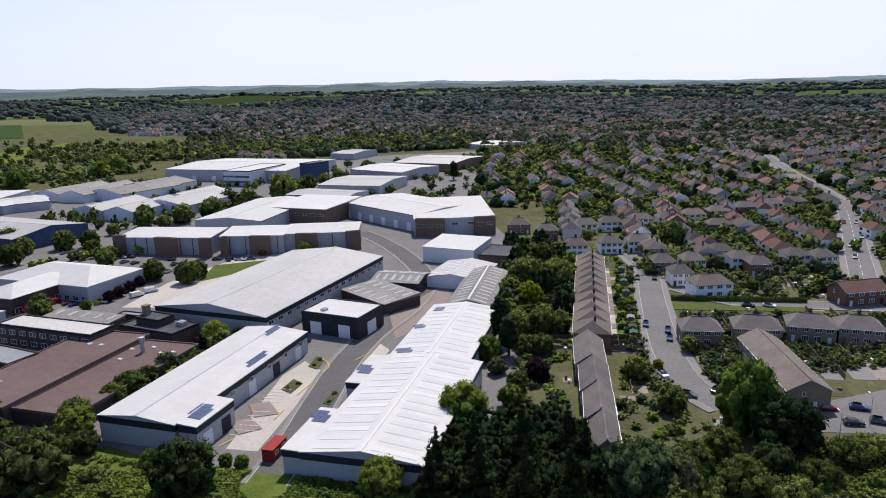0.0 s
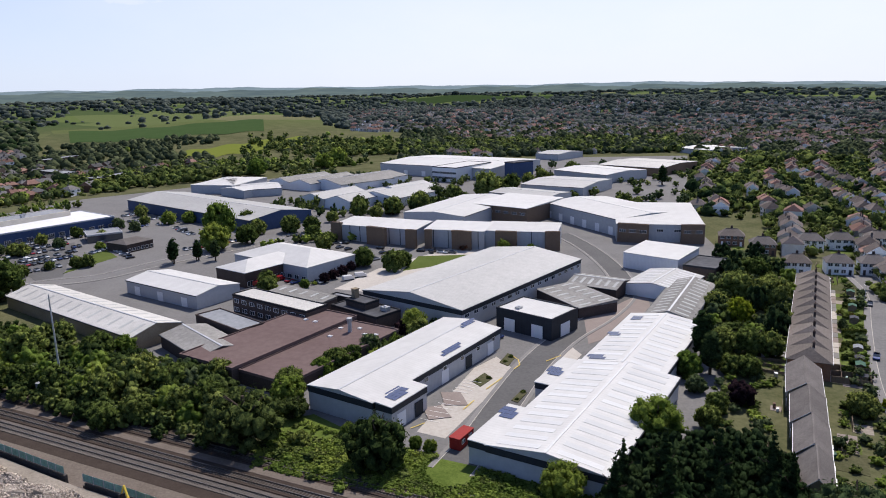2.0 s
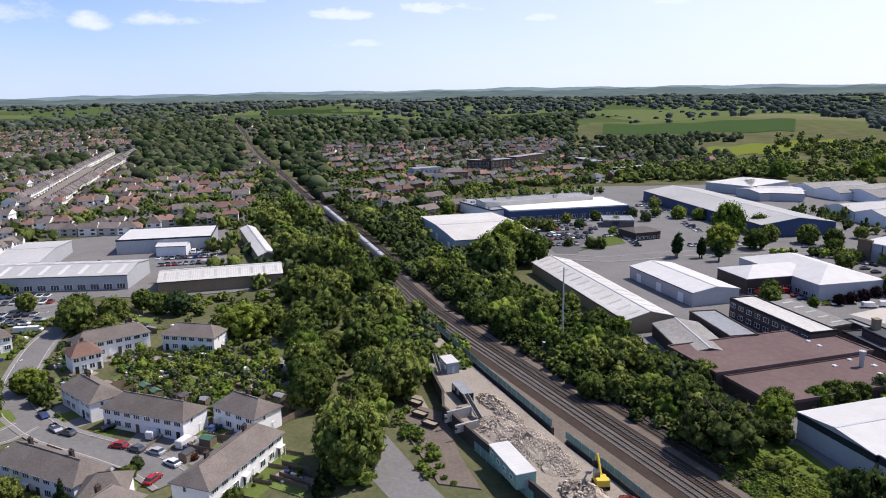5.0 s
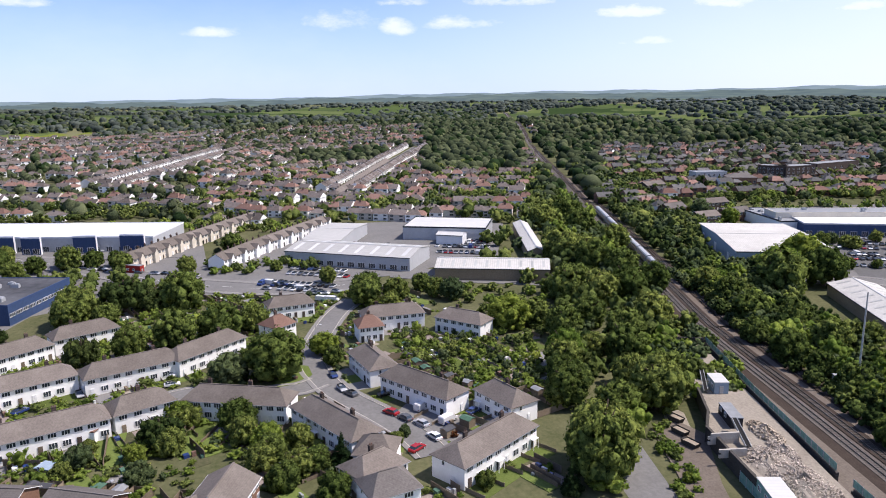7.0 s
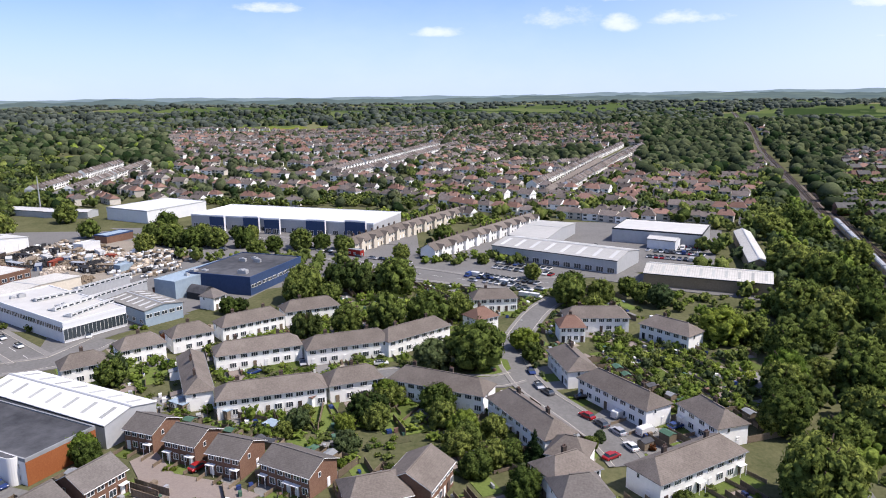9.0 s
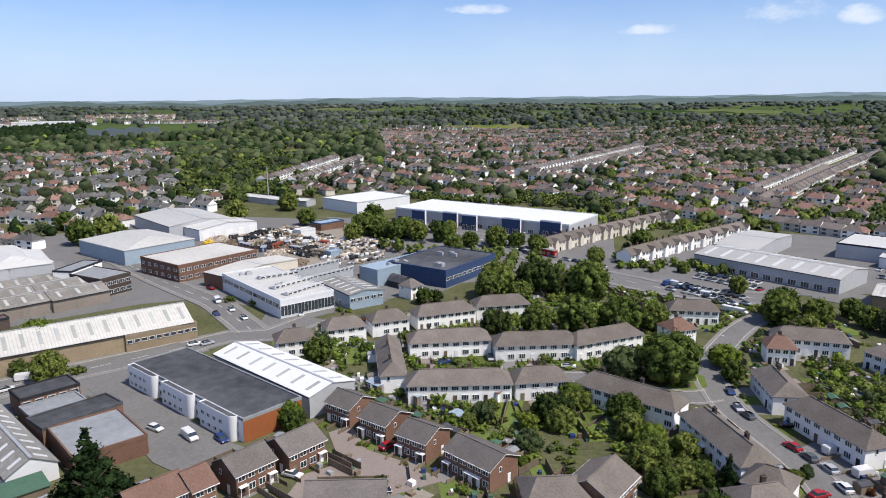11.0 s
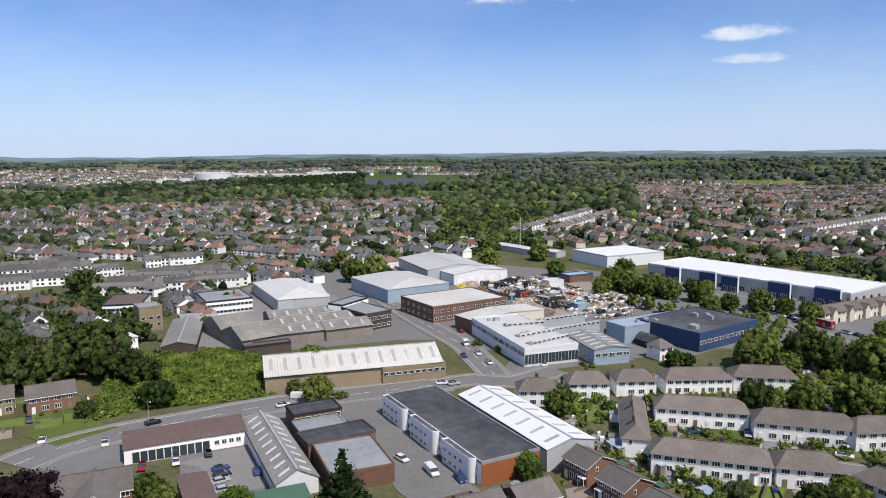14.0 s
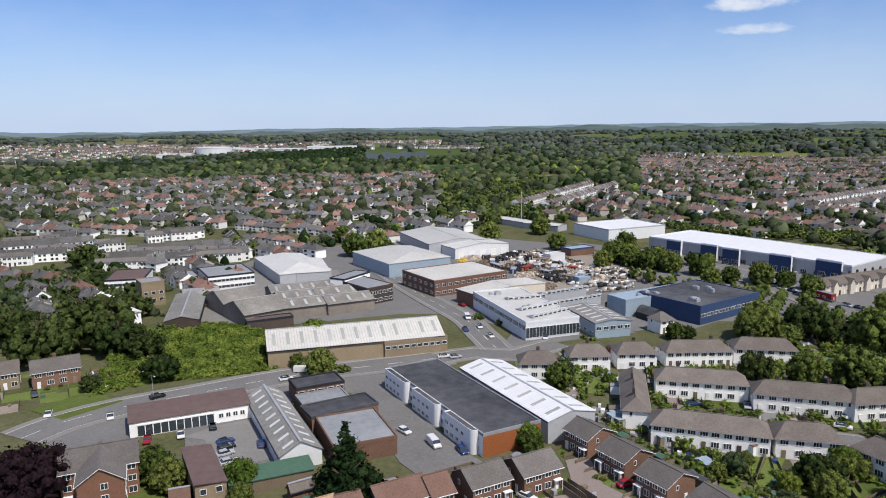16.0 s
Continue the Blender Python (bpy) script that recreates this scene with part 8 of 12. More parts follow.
house(-80.0, -94.4, 159, 4.4, 8.2, h=4.8, rise=2.3, units=1, stacks=(), yards=(3.5, 7.0), wall='brick', top='tile_red', label='narrow brick house with brown tiled gable roof')
house(-62.9, -103.3, 152, 7.0, 8.0, h=4.8, rise=2.3, units=2, stacks=(), yards=(3.5, 7.0), wall='brick', top='tile_red', label='brick semi-detached houses with brown tiled roof')
house(-138.0, -76.8, 74, 7.6, 8.4, h=4.7, rise=1.9, units=2, stacks=(), yards=(3.5, 7.0), wall='brick', top='tile_grey', label='orange brick gable-ended houses with grey tiled roof')
house(-133.6, -65.6, 73, 7.9, 8.4, h=4.7, rise=1.9, units=2, stacks=(), yards=(3.5, 7.0), wall='brick', top='tile_grey', label='orange brick gable-ended houses with grey tiled roof')
house(-129.2, -54.5, 74, 7.8, 8.4, h=4.7, rise=1.9, units=2, stacks=(), yards=(3.5, 7.0), wall='brick', top='tile_grey', label='orange brick gable-ended houses with grey tiled roof')
house(-124.7, -40.2, 66, 12.2, 8.4, h=4.7, rise=1.9, units=3, stacks=(), yards=(3.5, 7.0), wall='brick', top='tile_grey', label='orange brick gable-ended houses with grey tiled roof')
house(-101.57, -57.91, 113, 13.85, 9, h=4.9, units=3, stacks=(), yards=(3.5, 7.0), wall='brick', top='tile_grey', label='brown brick semi-detached houses with grey tiled gable roof')
house(-122.2, -16.1, 163, 11.2, 9.5, h=4.9, units=3, stacks=(), yards=(0, 6.0), wall='brick', top='tile', label='brick house block with brown tiled gable roof')
house(-116.2, -23.6, 115, 11.5, 9.5, h=4.7, inset=3.0, units=3, stacks=(), yards=(0, 5.0), wall='brick', top='tile', label='brick house block with brown hipped roof')
house(-56.1, -143.4, 154.7, 14.2, 9, h=7.4, rise=2.8, floors=3, units=3, stacks=(), wall='brick_flats', top='tile_grey', label='three-storey orange-brown brick flats with tiled roof')
flats = house(-54.5, -138.9, 64.7, 13.2, 8.3, h=7.4, rise=2.8, floors=3, detail=1, units=2, stacks=(), wall='brick_flats', top='tile_grey', label='gabled three-storey brick wing of the flats')
for k in range(3):
    part("window", window_mesh(1.3, 1.25), flats, pose(6.65, 0.6, 1.0 + k * 2.4, 0, 0, 90))
house(-75.81, -219.36, 161.81, 12.5, 8, h=4.9, units=2, yards=(3.5, 7.0), wall='brick', top='tile_grey', plinth='', label='brown brick house with tiled roof', chim='brick')
house(-65.88, -226.66, 160.16, 4.8, 8, h=4.9, units=1, wall='brick_buff', top='tile', label='buff brick house with tiled roof')
house(-585.49, 40.89, 165.54, 109.27, 8, h=4.9, top='tile', label='far white terrace with grey roof', inset=0, units=20)
house(-723.46, 77.6, 164.82, 176.17, 8, h=4.9, top='tile', label='far white terrace with grey roof', inset=0, units=31)

# houses north of the railway
house(29.9, 130.01, 81.08, 12.83, 5.32, h=4.9, units=3, stacks=(), wall='brick_buff', top='tile_grey', label='stepped grey-tiled brick terrace house block')
house(31.69, 143.72, 80.8, 13.52, 6.01, h=4.9, units=3, stacks=(), wall='brick_buff', top='tile_grey', label='stepped grey-tiled brick terrace house block')
house(33.66, 158.6, 81.12, 15.06, 6.47, h=4.9, units=3, stacks=(), wall='brick_buff', top='tile_grey', label='stepped grey-tiled brick terrace house block')
house(35.72, 175.59, 81.71, 17.46, 7.13, h=4.9, units=3, stacks=(), wall='brick_buff', top='tile_grey', label='stepped grey-tiled brick terrace house block')
house(39.92, 192.84, 259.17, 9, 10, inset=3.4, units=2, yards=(8.0, 9.0), wall='brick', top='tile', label='semi-detached brick house with brown hipped roof')
house(41.64, 201.83, 259.17, 9, 10, inset=3.4, units=2, yards=(8.0, 9.0), wall='brick', top='tile', label='semi-detached brick house with brown hipped roof')
house(43.36, 210.82, 259.17, 9, 10, inset=3.4, units=2, yards=(8.0, 9.0), wall='brick', top='tile', label='semi-detached brick house with brown hipped roof')
house(45.08, 219.8, 259.17, 9, 10, inset=3.4, units=2, yards=(8.0, 9.0), wall='brick', top='tile', label='semi-detached brick house with brown hipped roof')
house(46.8, 228.79, 259.17, 9, 10, inset=3.4, units=2, yards=(8.0, 9.0), wall='brick', top='tile', label='semi-detached brick house with brown hipped roof')
house(48.52, 237.78, 259.17, 9, 10, inset=3.4, units=2, yards=(8.0, 9.0), wall='brick', top='tile', label='semi-detached brick house with brown hipped roof')
house(50.24, 246.77, 259.17, 9, 10, inset=3.4, units=2, yards=(8.0, 9.0), wall='brick', top='tile', label='semi-detached brick house with brown hipped roof')
house(51.96, 255.76, 259.17, 9, 10, inset=3.4, units=2, yards=(8.0, 9.0), wall='brick', top='tile', label='semi-detached brick house with brown hipped roof')
house(53.68, 264.75, 259.17, 9, 10, inset=3.4, units=2, yards=(8.0, 9.0), wall='brick', top='tile', label='semi-detached brick house with brown hipped roof')
house(55.4, 273.74, 259.17, 9, 10, inset=3.4, units=2, yards=(8.0, 9.0), wall='brick', top='tile', label='semi-detached brick house with brown hipped roof')
house(70.5, 193.01, -8.41, 10.88, 9, h=4.9, inset=3.5, units=2, yards=(9.0, 6.0), wall='brick_buff', top='tile_grey', label='grey-roofed semi-detached houses with bay fronts')
house(86.52, 193.08, -13.18, 12.6, 9, h=4.9, inset=3.5, units=2, yards=(9.0, 6.0), wall='brick_buff', top='tile_grey', label='grey-roofed semi-detached houses with bay fronts')
house(101.93, 193.15, -18.87, 12.41, 9, h=4.9, inset=3.5, units=2, yards=(9.0, 6.0), wall='brick_buff', top='tile_grey', label='grey-roofed semi-detached houses with bay fronts')
house(114.28, 190.48, -18.02, 11.24, 9, h=4.9, inset=3.5, units=2, yards=(9.0, 6.0), wall='brick_buff', top='tile_grey', label='grey-roofed semi-detached houses with bay fronts')
house(80.95, 165.11, -94.56, 33.95, 9.5, h=4.9, units=5, stacks=(), wall='brick_buff', top='tile', label='long brick block with brown gable roof')
house(89.36, 237.55, 4.6, 12.95, 9, h=4.9, inset=3.5, units=2, wall='render_white', top='tile', label='white house with brown hipped roof')
house(133.48, 225.37, 8.93, 14.85, 9, h=4.9, units=2, wall='brick', top='tile_red', label='red brick houses with red tiled roof')
house(80.48, 349.84, -1.91, 10.86, 8.5, h=4.9, inset=3.2, units=2, detail=1, yards=(7.0, 0.0), wall='render_white', top='tile_grey', label='semi-detached house with tiled hipped roof')
house(97.4, 355.95, -1.96, 11.02, 8.5, h=4.9, inset=3.2, units=2, detail=1, yards=(7.0, 0.0), wall='render_white', top='tile', label='semi-detached house with tiled hipped roof')
house(111.34, 357.66, -1.98, 11.05, 8.5, h=4.9, inset=3.2, units=2, detail=1, yards=(7.0, 0.0), wall='render_white', top='tile_grey', label='semi-detached house with tiled hipped roof')
house(126.44, 364.44, -2.03, 11.23, 8.5, h=4.9, inset=3.2, units=2, detail=1, yards=(7.0, 0.0), wall='render_white', top='tile', label='semi-detached house with tiled hipped roof')
house(142.09, 371.48, -2.08, 11.41, 8.5, h=4.9, inset=3.2, units=2, detail=1, yards=(7.0, 0.0), wall='brick', top='tile', label='semi-detached house with tiled hipped roof')
house(160.6, 381.32, -2.15, 11.67, 8.5, h=4.9, inset=3.2, units=2, detail=1, yards=(7.0, 0.0), wall='brick', top='tile_grey', label='semi-detached house with tiled hipped roof')
house(176.91, 389.11, -2.21, 11.88, 8.5, h=4.9, inset=3.2, units=2, detail=1, yards=(7.0, 0.0), wall='render_white', top='tile', label='semi-detached house with tiled hipped roof')
house(192.69, 394.23, -2.25, 12, 8.5, h=4.9, inset=3.2, units=2, detail=1, yards=(7.0, 0.0), wall='brick', top='tile', label='semi-detached house with tiled hipped roof')
house(94.51, 270.88, -1.38, 8.46, 8.5, h=4.9, inset=3.2, units=2, detail=1, yards=(7.0, 0.0), wall='render_white', top='tile', label='semi-detached house with tiled hipped roof')
house(110.36, 284.57, -1.47, 8.85, 8.5, h=4.9, inset=3.2, units=2, detail=1, yards=(7.0, 0.0), wall='render_white', top='tile_grey', label='semi-detached house with tiled hipped roof')
house(113.51, 271.73, -1.39, 8.47, 8.5, h=4.9, inset=3.2, units=2, detail=1, yards=(7.0, 0.0), wall='render_white', top='tile_grey', label='semi-detached house with tiled hipped roof')
house(135.82, 273.72, -1.4, 8.5, 8.5, h=4.9, inset=3.2, units=2, detail=1, yards=(7.0, 0.0), wall='render_white', top='tile_grey', label='semi-detached house with tiled hipped roof')
house(144.85, 270.43, -1.38, 8.39, 8.5, h=4.9, inset=3.2, units=2, detail=1, yards=(7.0, 0.0), wall='render_white', top='tile_grey', label='semi-detached house with tiled hipped roof')
house(116.72, 262.69, -1.32, 8.19, 8.5, h=4.9, inset=3.2, units=2, detail=1, yards=(7.0, 0.0), wall='brick', top='tile_grey', label='semi-detached house with tiled hipped roof')
house(46.35, 334.06, -1.8, 10.44, 8.5, h=4.9, inset=3.2, units=2, detail=1, yards=(7.0, 0.0), wall='brick', top='tile_grey', label='semi-detached house with tiled hipped roof')
house(34.91, 350.38, -1.91, 10.95, 8.5, h=4.9, inset=3.2, units=2, detail=1, yards=(7.0, 0.0), wall='brick', top='tile', label='semi-detached house with tiled hipped roof')
house(70.06, 304.11, -1.6, 9.5, 8.5, h=4.9, inset=3.2, units=2, detail=1, yards=(7.0, 0.0), wall='render_white', top='tile_grey', label='semi-detached house with tiled hipped roof')
house(82.32, 305.33, -1.61, 9.52, 8.5, h=4.9, inset=3.2, units=2, detail=1, yards=(7.0, 0.0), wall='render_white', top='tile_grey', label='semi-detached house with tiled hipped roof')
house(54.65, 301.49, -1.58, 9.44, 8.5, h=4.9, inset=3.2, units=2, detail=1, yards=(7.0, 0.0), wall='render_white', top='tile', label='semi-detached house with tiled hipped roof')
house(67.17, 345.81, -1.88, 10.76, 8.5, h=4.9, inset=3.2, units=2, detail=1, yards=(7.0, 0.0), wall='render_white', top='tile_grey', label='semi-detached house with tiled hipped roof')
house(129.15, 337.04, -1.84, 10.4, 8.5, h=4.9, inset=3.2, units=2, detail=1, yards=(7.0, 0.0), wall='brick', top='tile', label='semi-detached house with tiled hipped roof')
house(84.16, 252.72, -1.25, 7.93, 8.5, h=4.9, inset=3.2, units=2, detail=1, yards=(7.0, 0.0), wall='render_white', top='tile_grey', label='semi-detached house with tiled hipped roof')
house(82.69, 269.99, -1.37, 8.45, 8.5, h=4.9, inset=3.2, units=2, detail=1, yards=(7.0, 0.0), wall='brick', top='tile_grey', label='semi-detached house with tiled hipped roof')

# yellow edge lines of the estate road
for a, b in (((-38.6, 162.72), (-36.16, 170.63)), ((-37.28, 187.16), (-34.44, 184.03)), ((-34.44, 184.03), (-33.36, 180.17)), ((-33.36, 180.17), (-34.38, 177.04)), ((-41.23, 149.98), (-39.97, 155.41)), ((-26.93, 184.49), (-23.5, 189.74)), ((-50.18, 137.95), (-47.91, 141.2))):
    d = math.hypot(b[0] - a[0], b[1] - a[1])
    mb = Mb()
    mb.box(0, d, -0.12, 0.12, 0.0, 0.012)
    stripe = tagged(new("road_line", mb.mesh("road_line", "paint_yellow")), "worn yellow edge line on asphalt", "road marking", kind="structure")
    stripe.matrix_basis = pose(a[0], a[1], LAYER[0] + 0.004, 0, 0, math.degrees(math.atan2(b[1] - a[1], b[0] - a[0])))
area('parking_bays', [(-49.17, 158.08), (-44.39, 159.28), (-40.69, 152.66), (-46.18, 151.25)], 'paving_pink', 'reddish-brown block paved parking bays')
area('parking_bays', [(-50.84, 148.68), (-46.87, 150.95), (-42.81, 145.53), (-47.54, 142.99)], 'paving_pink', 'reddish-brown block paved parking bays')
# rooflights, flue and roof works of the brown-roofed factory
for lx, ly, lz in ((-102.4, 190.0, 4.95), (-98.6, 188.9, 4.95), (-93.2, 189.2, 3.95), (-89.6, 187.6, 3.95), (-76.9, 184.4, 3.95), (-80.2, 184.0, 3.95), (-83.8, 188.6, 3.95), (-89.6, 180.2, 3.95)):
    mb = Mb()
    mb.box(-0.62, 0.62, -0.55, 0.55, 0, 0.22, 1)
    mb.box(-0.5, 0.5, -0.43, 0.43, 0.22, 0.3, 0)
    dome = tagged(new("roof_dome", mb.mesh("roof_dome", "skylight", "frame")), "small square white rooflight on a brown roof", "rooflight", "white rooflights")
    dome.matrix_basis = pose(lx, ly, lz, 0, 0, -16.5)
mb = Mb()
mb.tube((0, 0, 0), (0, 0, 3.6), 0.62, 0.62, 10)
mb.tube((0, 0, 3.4), (0, 0, 4.3), 0.85, 0.85, 10)
flue = tagged(new("flue", mb.mesh("flue", "metal")), "short pale metal flue on a brown roof", "chimney")
flue.matrix_basis = pose(-85.5, 185.3, 3.95)
shed(-91.2, 208.6, -26, 9.5, 6.2, 6.6, roof='flat', top='felt', wall='brick_dark', trims='dark', name='roof_house', label='dark brick roof house over a black flat roof')
mb = Mb()
mb.box(-0.9, 0.9, -0.9, 0.9, 0, 9.6)
mb.box(-1.05, 1.05, -1.05, 1.05, 9.6, 9.9)
flue = tagged(new("flue", mb.mesh("flue", "brick_buff")), "square brick works chimney", "chimney")
flue.matrix_basis = pose(-94.4, 210.4, 0, 0, 0, -26)
shed(-119.5, 216.5, -20, 27, 12.5, 3.6, roof='mono', rise=0.7, top='roof_old', wall='brick_dark', lights=5, light='skylight_dark', name='workshop', label='low grey sheeted workshop behind the offices')
shed(-103.4, 222.6, -20, 12.5, 3.0, 2.9, roof='flat', top='felt_grey', wall='clad_dark', trims='dark', name='store_hut', label='long dark store hut with grey roof')
tree('lime', -70.2, 199.5, 4.97)
tree('plum', -72.7, 196.9, 3.00)
tree('lime', -72.6, 187.3, 2.37)
tree('ash', -76.7, 178.8, 3.79)
tree('oak', -78.8, 170.9, 3.36)
tree('oak', -80.8, 165.5, 3.93)
tree('lime', -82.4, 160.4, 3.40)
tree('oak', -143.5, 237.3, 4.09)
tree('lime', -128.4, 239.2, 2.23)
tree('plum', -124.3, 248.2, 2.50)
tree('plum', -122.9, 253.7, 2.54)
tree('plum', -122.0, 260.9, 2.59)
tree('plum', -122.0, 268.7, 2.41)
tree('shrub', -127.0, 244.3, 1.58)
tree('rust', -85.0, 315.4, 3.18)
tree('oak', -218.2, 345.0, 6.57)
car(-143.9, 247.1, 70, 'red', True, True)
car(-138.7, 246.0, 70, 'red', False, True)
car(-148.5, 238.3, 20, 'red', True, True)
car(-135.4, 244.4, 70, 'blue', False, True)
car(-126.3, 246.3, -20, 'silver', False, True)
car(-171.4, 315.4, -10, 'black', False, False)
car(-152.3, 312.2, 60, 'black', False, False)
car(-149.7, 316.2, -10, 'silver', False, False)
car(-146.1, 316.9, -10, 'black', False, False)
car(-144.8, 307.3, 60, 'grey', False, False)
car(-139.1, 304.6, 60, 'black', False, False)
car(-124.5, 309.2, -5, 'black', False, False)
car(-103.8, 307.9, 0, 'black', False, False)
car(-98.1, 308.3, 0, 'black', False, False)
car(-93.6, 306.8, 0, 'white', False, False)
car(-88.2, 307.2, 0, 'grey', False, False)
car(-105.2, 277.9, -20, 'black', False, True)
car(-118.2, 288.0, 60, 'silver', False, False)
car(-119.8, 300.5, 60, 'black', False, False)
# single trees
tree('lime', -13.86, 117.68, 4.77)
tree('lime', 2.13, 144.32, 6.54)
tree('lime', 9.47, 183.02, 4.19)
tree('lime', 61.86, 138.2, 7.5, tall=1.4)
tree('fir', -3.59, 120.71, 4.18)
tree('fir', 3.74, 123.98, 4.71)
tree('fir', 13.01, 124.98, 5.2)
tree('fir', 21.94, 126.53, 4.83)
tree('fir', 24.43, 122.26, 4.28)
tree('fir', -4.7, 113.88, 4.22)
tree('fir', 4.24, 111.85, 4.97)
tree('fir', 11.98, 110.65, 4.95)
tree('fir', 19.92, 111.5, 4.81)
tree('oak', 13.47, 154.27, 3.23)
tree('oak', 15.61, 162.74, 3.1)
tree('oak', 43.73, 119.77, 5.15)
tree('oak', 52.58, 127.88, 4.28)
tree('oak', 49.48, 149.86, 3.83)
tree('oak', 24.97, 186.41, 3.5)
tree('oak', 65.02, 184.9, 2.81)
tree('ash', 32.35, 114.46, 7.3)
tree('ash', 38.93, 116.11, 5.54)
tree('ash', 11.53, 173.41, 2.68)
tree('plum', 21.43, 168.37, 3.49)
tree('holm', 65.54, 129.25, 7.79)
tree('holm', 58.89, 119.92, 4.76)
tree('cypress', 13.96, 195.46, 4.92)
tree('cypress', 15.55, 185.7, 4.09)
tree('gold', 26.74, 231.38, 5)
tree('gold', 53.43, 174.06, 1.55)
tree('oak', 27.73, 254.25, 7.11)
tree('oak', 38.4, 249.37, 7.03)
tree('oak', 37.64, 281.95, 6.02)
tree('oak', 19.46, 201.81, 4.75)
tree('oak', 37.91, 227.44, 4.58)
tree('oak', 27.09, 202.44, 5.12)
tree('oak', 32.24, 203.08, 4.13)
tree('oak', 20.43, 187.77, 3.19)
tree('oak', 20.14, 238.78, 4.74)
tree('oak', 99.38, 311.65, 7.4)
tree('oak', 46.69, 168.28, 3.58)
tree('bush', 52.74, 117.12, 6.98)
tree('bush', 44.9, 115.11, 5.1)
tree('bush', 58.66, 112.22, 5.76)
tree('bush', 75.58, 125.13, 5.8)
tree('bush', 67.57, 119.97, 4.92)
tree('bush', 37.02, 112.56, 6.57)
tree('bush', 27.56, 114.55, 4.38)
tree('bush', 81.28, 127.45, 5.3)
tree('lime', -82.6, 142.2, 4.9)
tree('wide', -82.1, 122.6, 8.4)
tree('oak', -66.63, 193.89, 4.12)
tree('oak', -138.98, 229.74, 3.96)
tree('lime', -42.8, 129.3, 1.7)
tree('oak', -77.63, 179.52, 2.64)
tree('oak', -73.98, 186.33, 2.36)
tree('oak', -78.07, 166.02, 2.8)
tree('wide', -51.6, 121.2, 6.6, tall=1.1)
tree('wide', -78.6, 137.0, 3.4)
tree('bush', -71.2, 125.6, 3.0)
tree('lime', -62.5, 131.5, 1.9)
tree('lime', -46.3, 130.2, 1.6)
tree('oak', -170.58, 392.82, 6.18)
tree('oak', -158.09, 388.7, 4.72)
tree('oak', -151.68, 399.69, 6.86)
tree('oak', -142.03, 419.9, 7.1)
tree('oak', -132.81, 466.42, 6.21)
tree('oak', -111.56, 478.96, 11)
tree('oak', -121.55, 448.47, 5.21)
tree('oak', -168.14, 325.26, 4.72)
tree('oak', -150.45, 301.73, 4.91)
tree('oak', -119.08, 276.15, 5.38)
tree('oak', -103.67, 271.24, 5.67)
tree('oak', -102.12, 279.3, 4.36)
tree('oak', -187.97, 338.21, 6.22)
tree('oak', -195.72, 307.5, 6.46)
tree('oak', -195.94, 369.96, 4.71)
tree('lime', -307.05, 627.21, 8.89)
tree('lime', -304.91, 656.2, 10.36)
tree('lime', -65.78, 313.91, 3.64)
tree('lime', -53.36, 315.81, 2.6)
tree('lime', -345.77, 569.84, 9.55)
tree('oak', -103.57, 525.98, 6.85)
tree('oak', -93.46, 540.66, 6.13)
tree('oak', -85.69, 561.43, 6.35)
tree('oak', -113.03, 520.58, 5.96)
tree('oak', -68.7, 611.86, 6.87)
tree('oak', -17.47, 454.12, 5.1)
tree('oak', -10.11, 447.33, 4.31)
tree('cypress', 4.81, 554.05, 5.31)
tree('oak', -123.27, 57.57, 8.91)
tree('oak', -153.49, 62.04, 6.36)
tree('oak', -142.72, 69.98, 6.15)
tree('oak', -172.05, 68.01, 6.23)
tree('oak', -200.04, 79.19, 6.78)
tree('oak', -146.54, 81.89, 8.26)
tree('oak', -208.9, 90.95, 6.58)
tree('oak', -190.76, 94.87, 7.07)
tree('oak', -201.94, 109.97, 7.57)
tree('oak', -234.64, 94.91, 9.3)
tree('oak', -232.58, 115.75, 8.48)
tree('oak', -275.82, 121.28, 9.27)
tree('oak', -298.57, 114.78, 9.81)
tree('oak', -315.7, 149.73, 8.45)
tree('oak', -356.82, 148.86, 9.31)
tree('oak', -399.11, 156.36, 9.61)
tree('oak', -242.52, 131.48, 7.64)
tree('oak', -227.66, 176.07, 10.5)
tree('oak', -235.36, 200.36, 9.99)
tree('oak', -221.75, 150.24, 6.56)
tree('oak', -200.39, 144.19, 6.88)
tree('oak', -239.12, 152.34, 6)
tree('oak', -191.6, 153.97, 6.06)
tree('oak', -170.18, 150.08, 6.37)
tree('oak', -171.12, 163.64, 5.08)
tree('oak', -150.91, 156.12, 5.41)
tree('oak', -166.65, 133.1, 6.02)
tree('oak', -184.08, 133.81, 4.9)
tree('oak', -125.47, 142.83, 5.75)
tree('oak', -128.36, 132.08, 5.29)
tree('oak', -114.98, 141.06, 5.23)
tree('oak', -99.85, 134.52, 5.16)
tree('oak', -107.12, 149.69, 4.36)
tree('oak', -143.73, 134.33, 4.95)
tree('oak', -155.76, 134.44, 4.47)
tree('oak', -86.59, 149.39, 4.13)
tree('oak', -105.02, 131.93, 4.33)
tree('oak', -113.32, 126.34, 4.35)
tree('oak', -118.04, 120.95, 3.77)
tree('lime', -231.79, 152.64, 4.98)
tree('lime', -147.55, 162.93, 3.66)
tree('oak', -300.29, 252.54, 4.42)
tree('oak', -289.62, 261.21, 4.08)
tree('oak', -252.54, 221.57, 3.26)
tree('oak', -244.99, 248.05, 3.38)
tree('oak', -280.35, 303.45, 3.32)
tree('oak', -307.3, 367.09, 4.6)
tree('oak', -203.72, 318.09, 4.26)
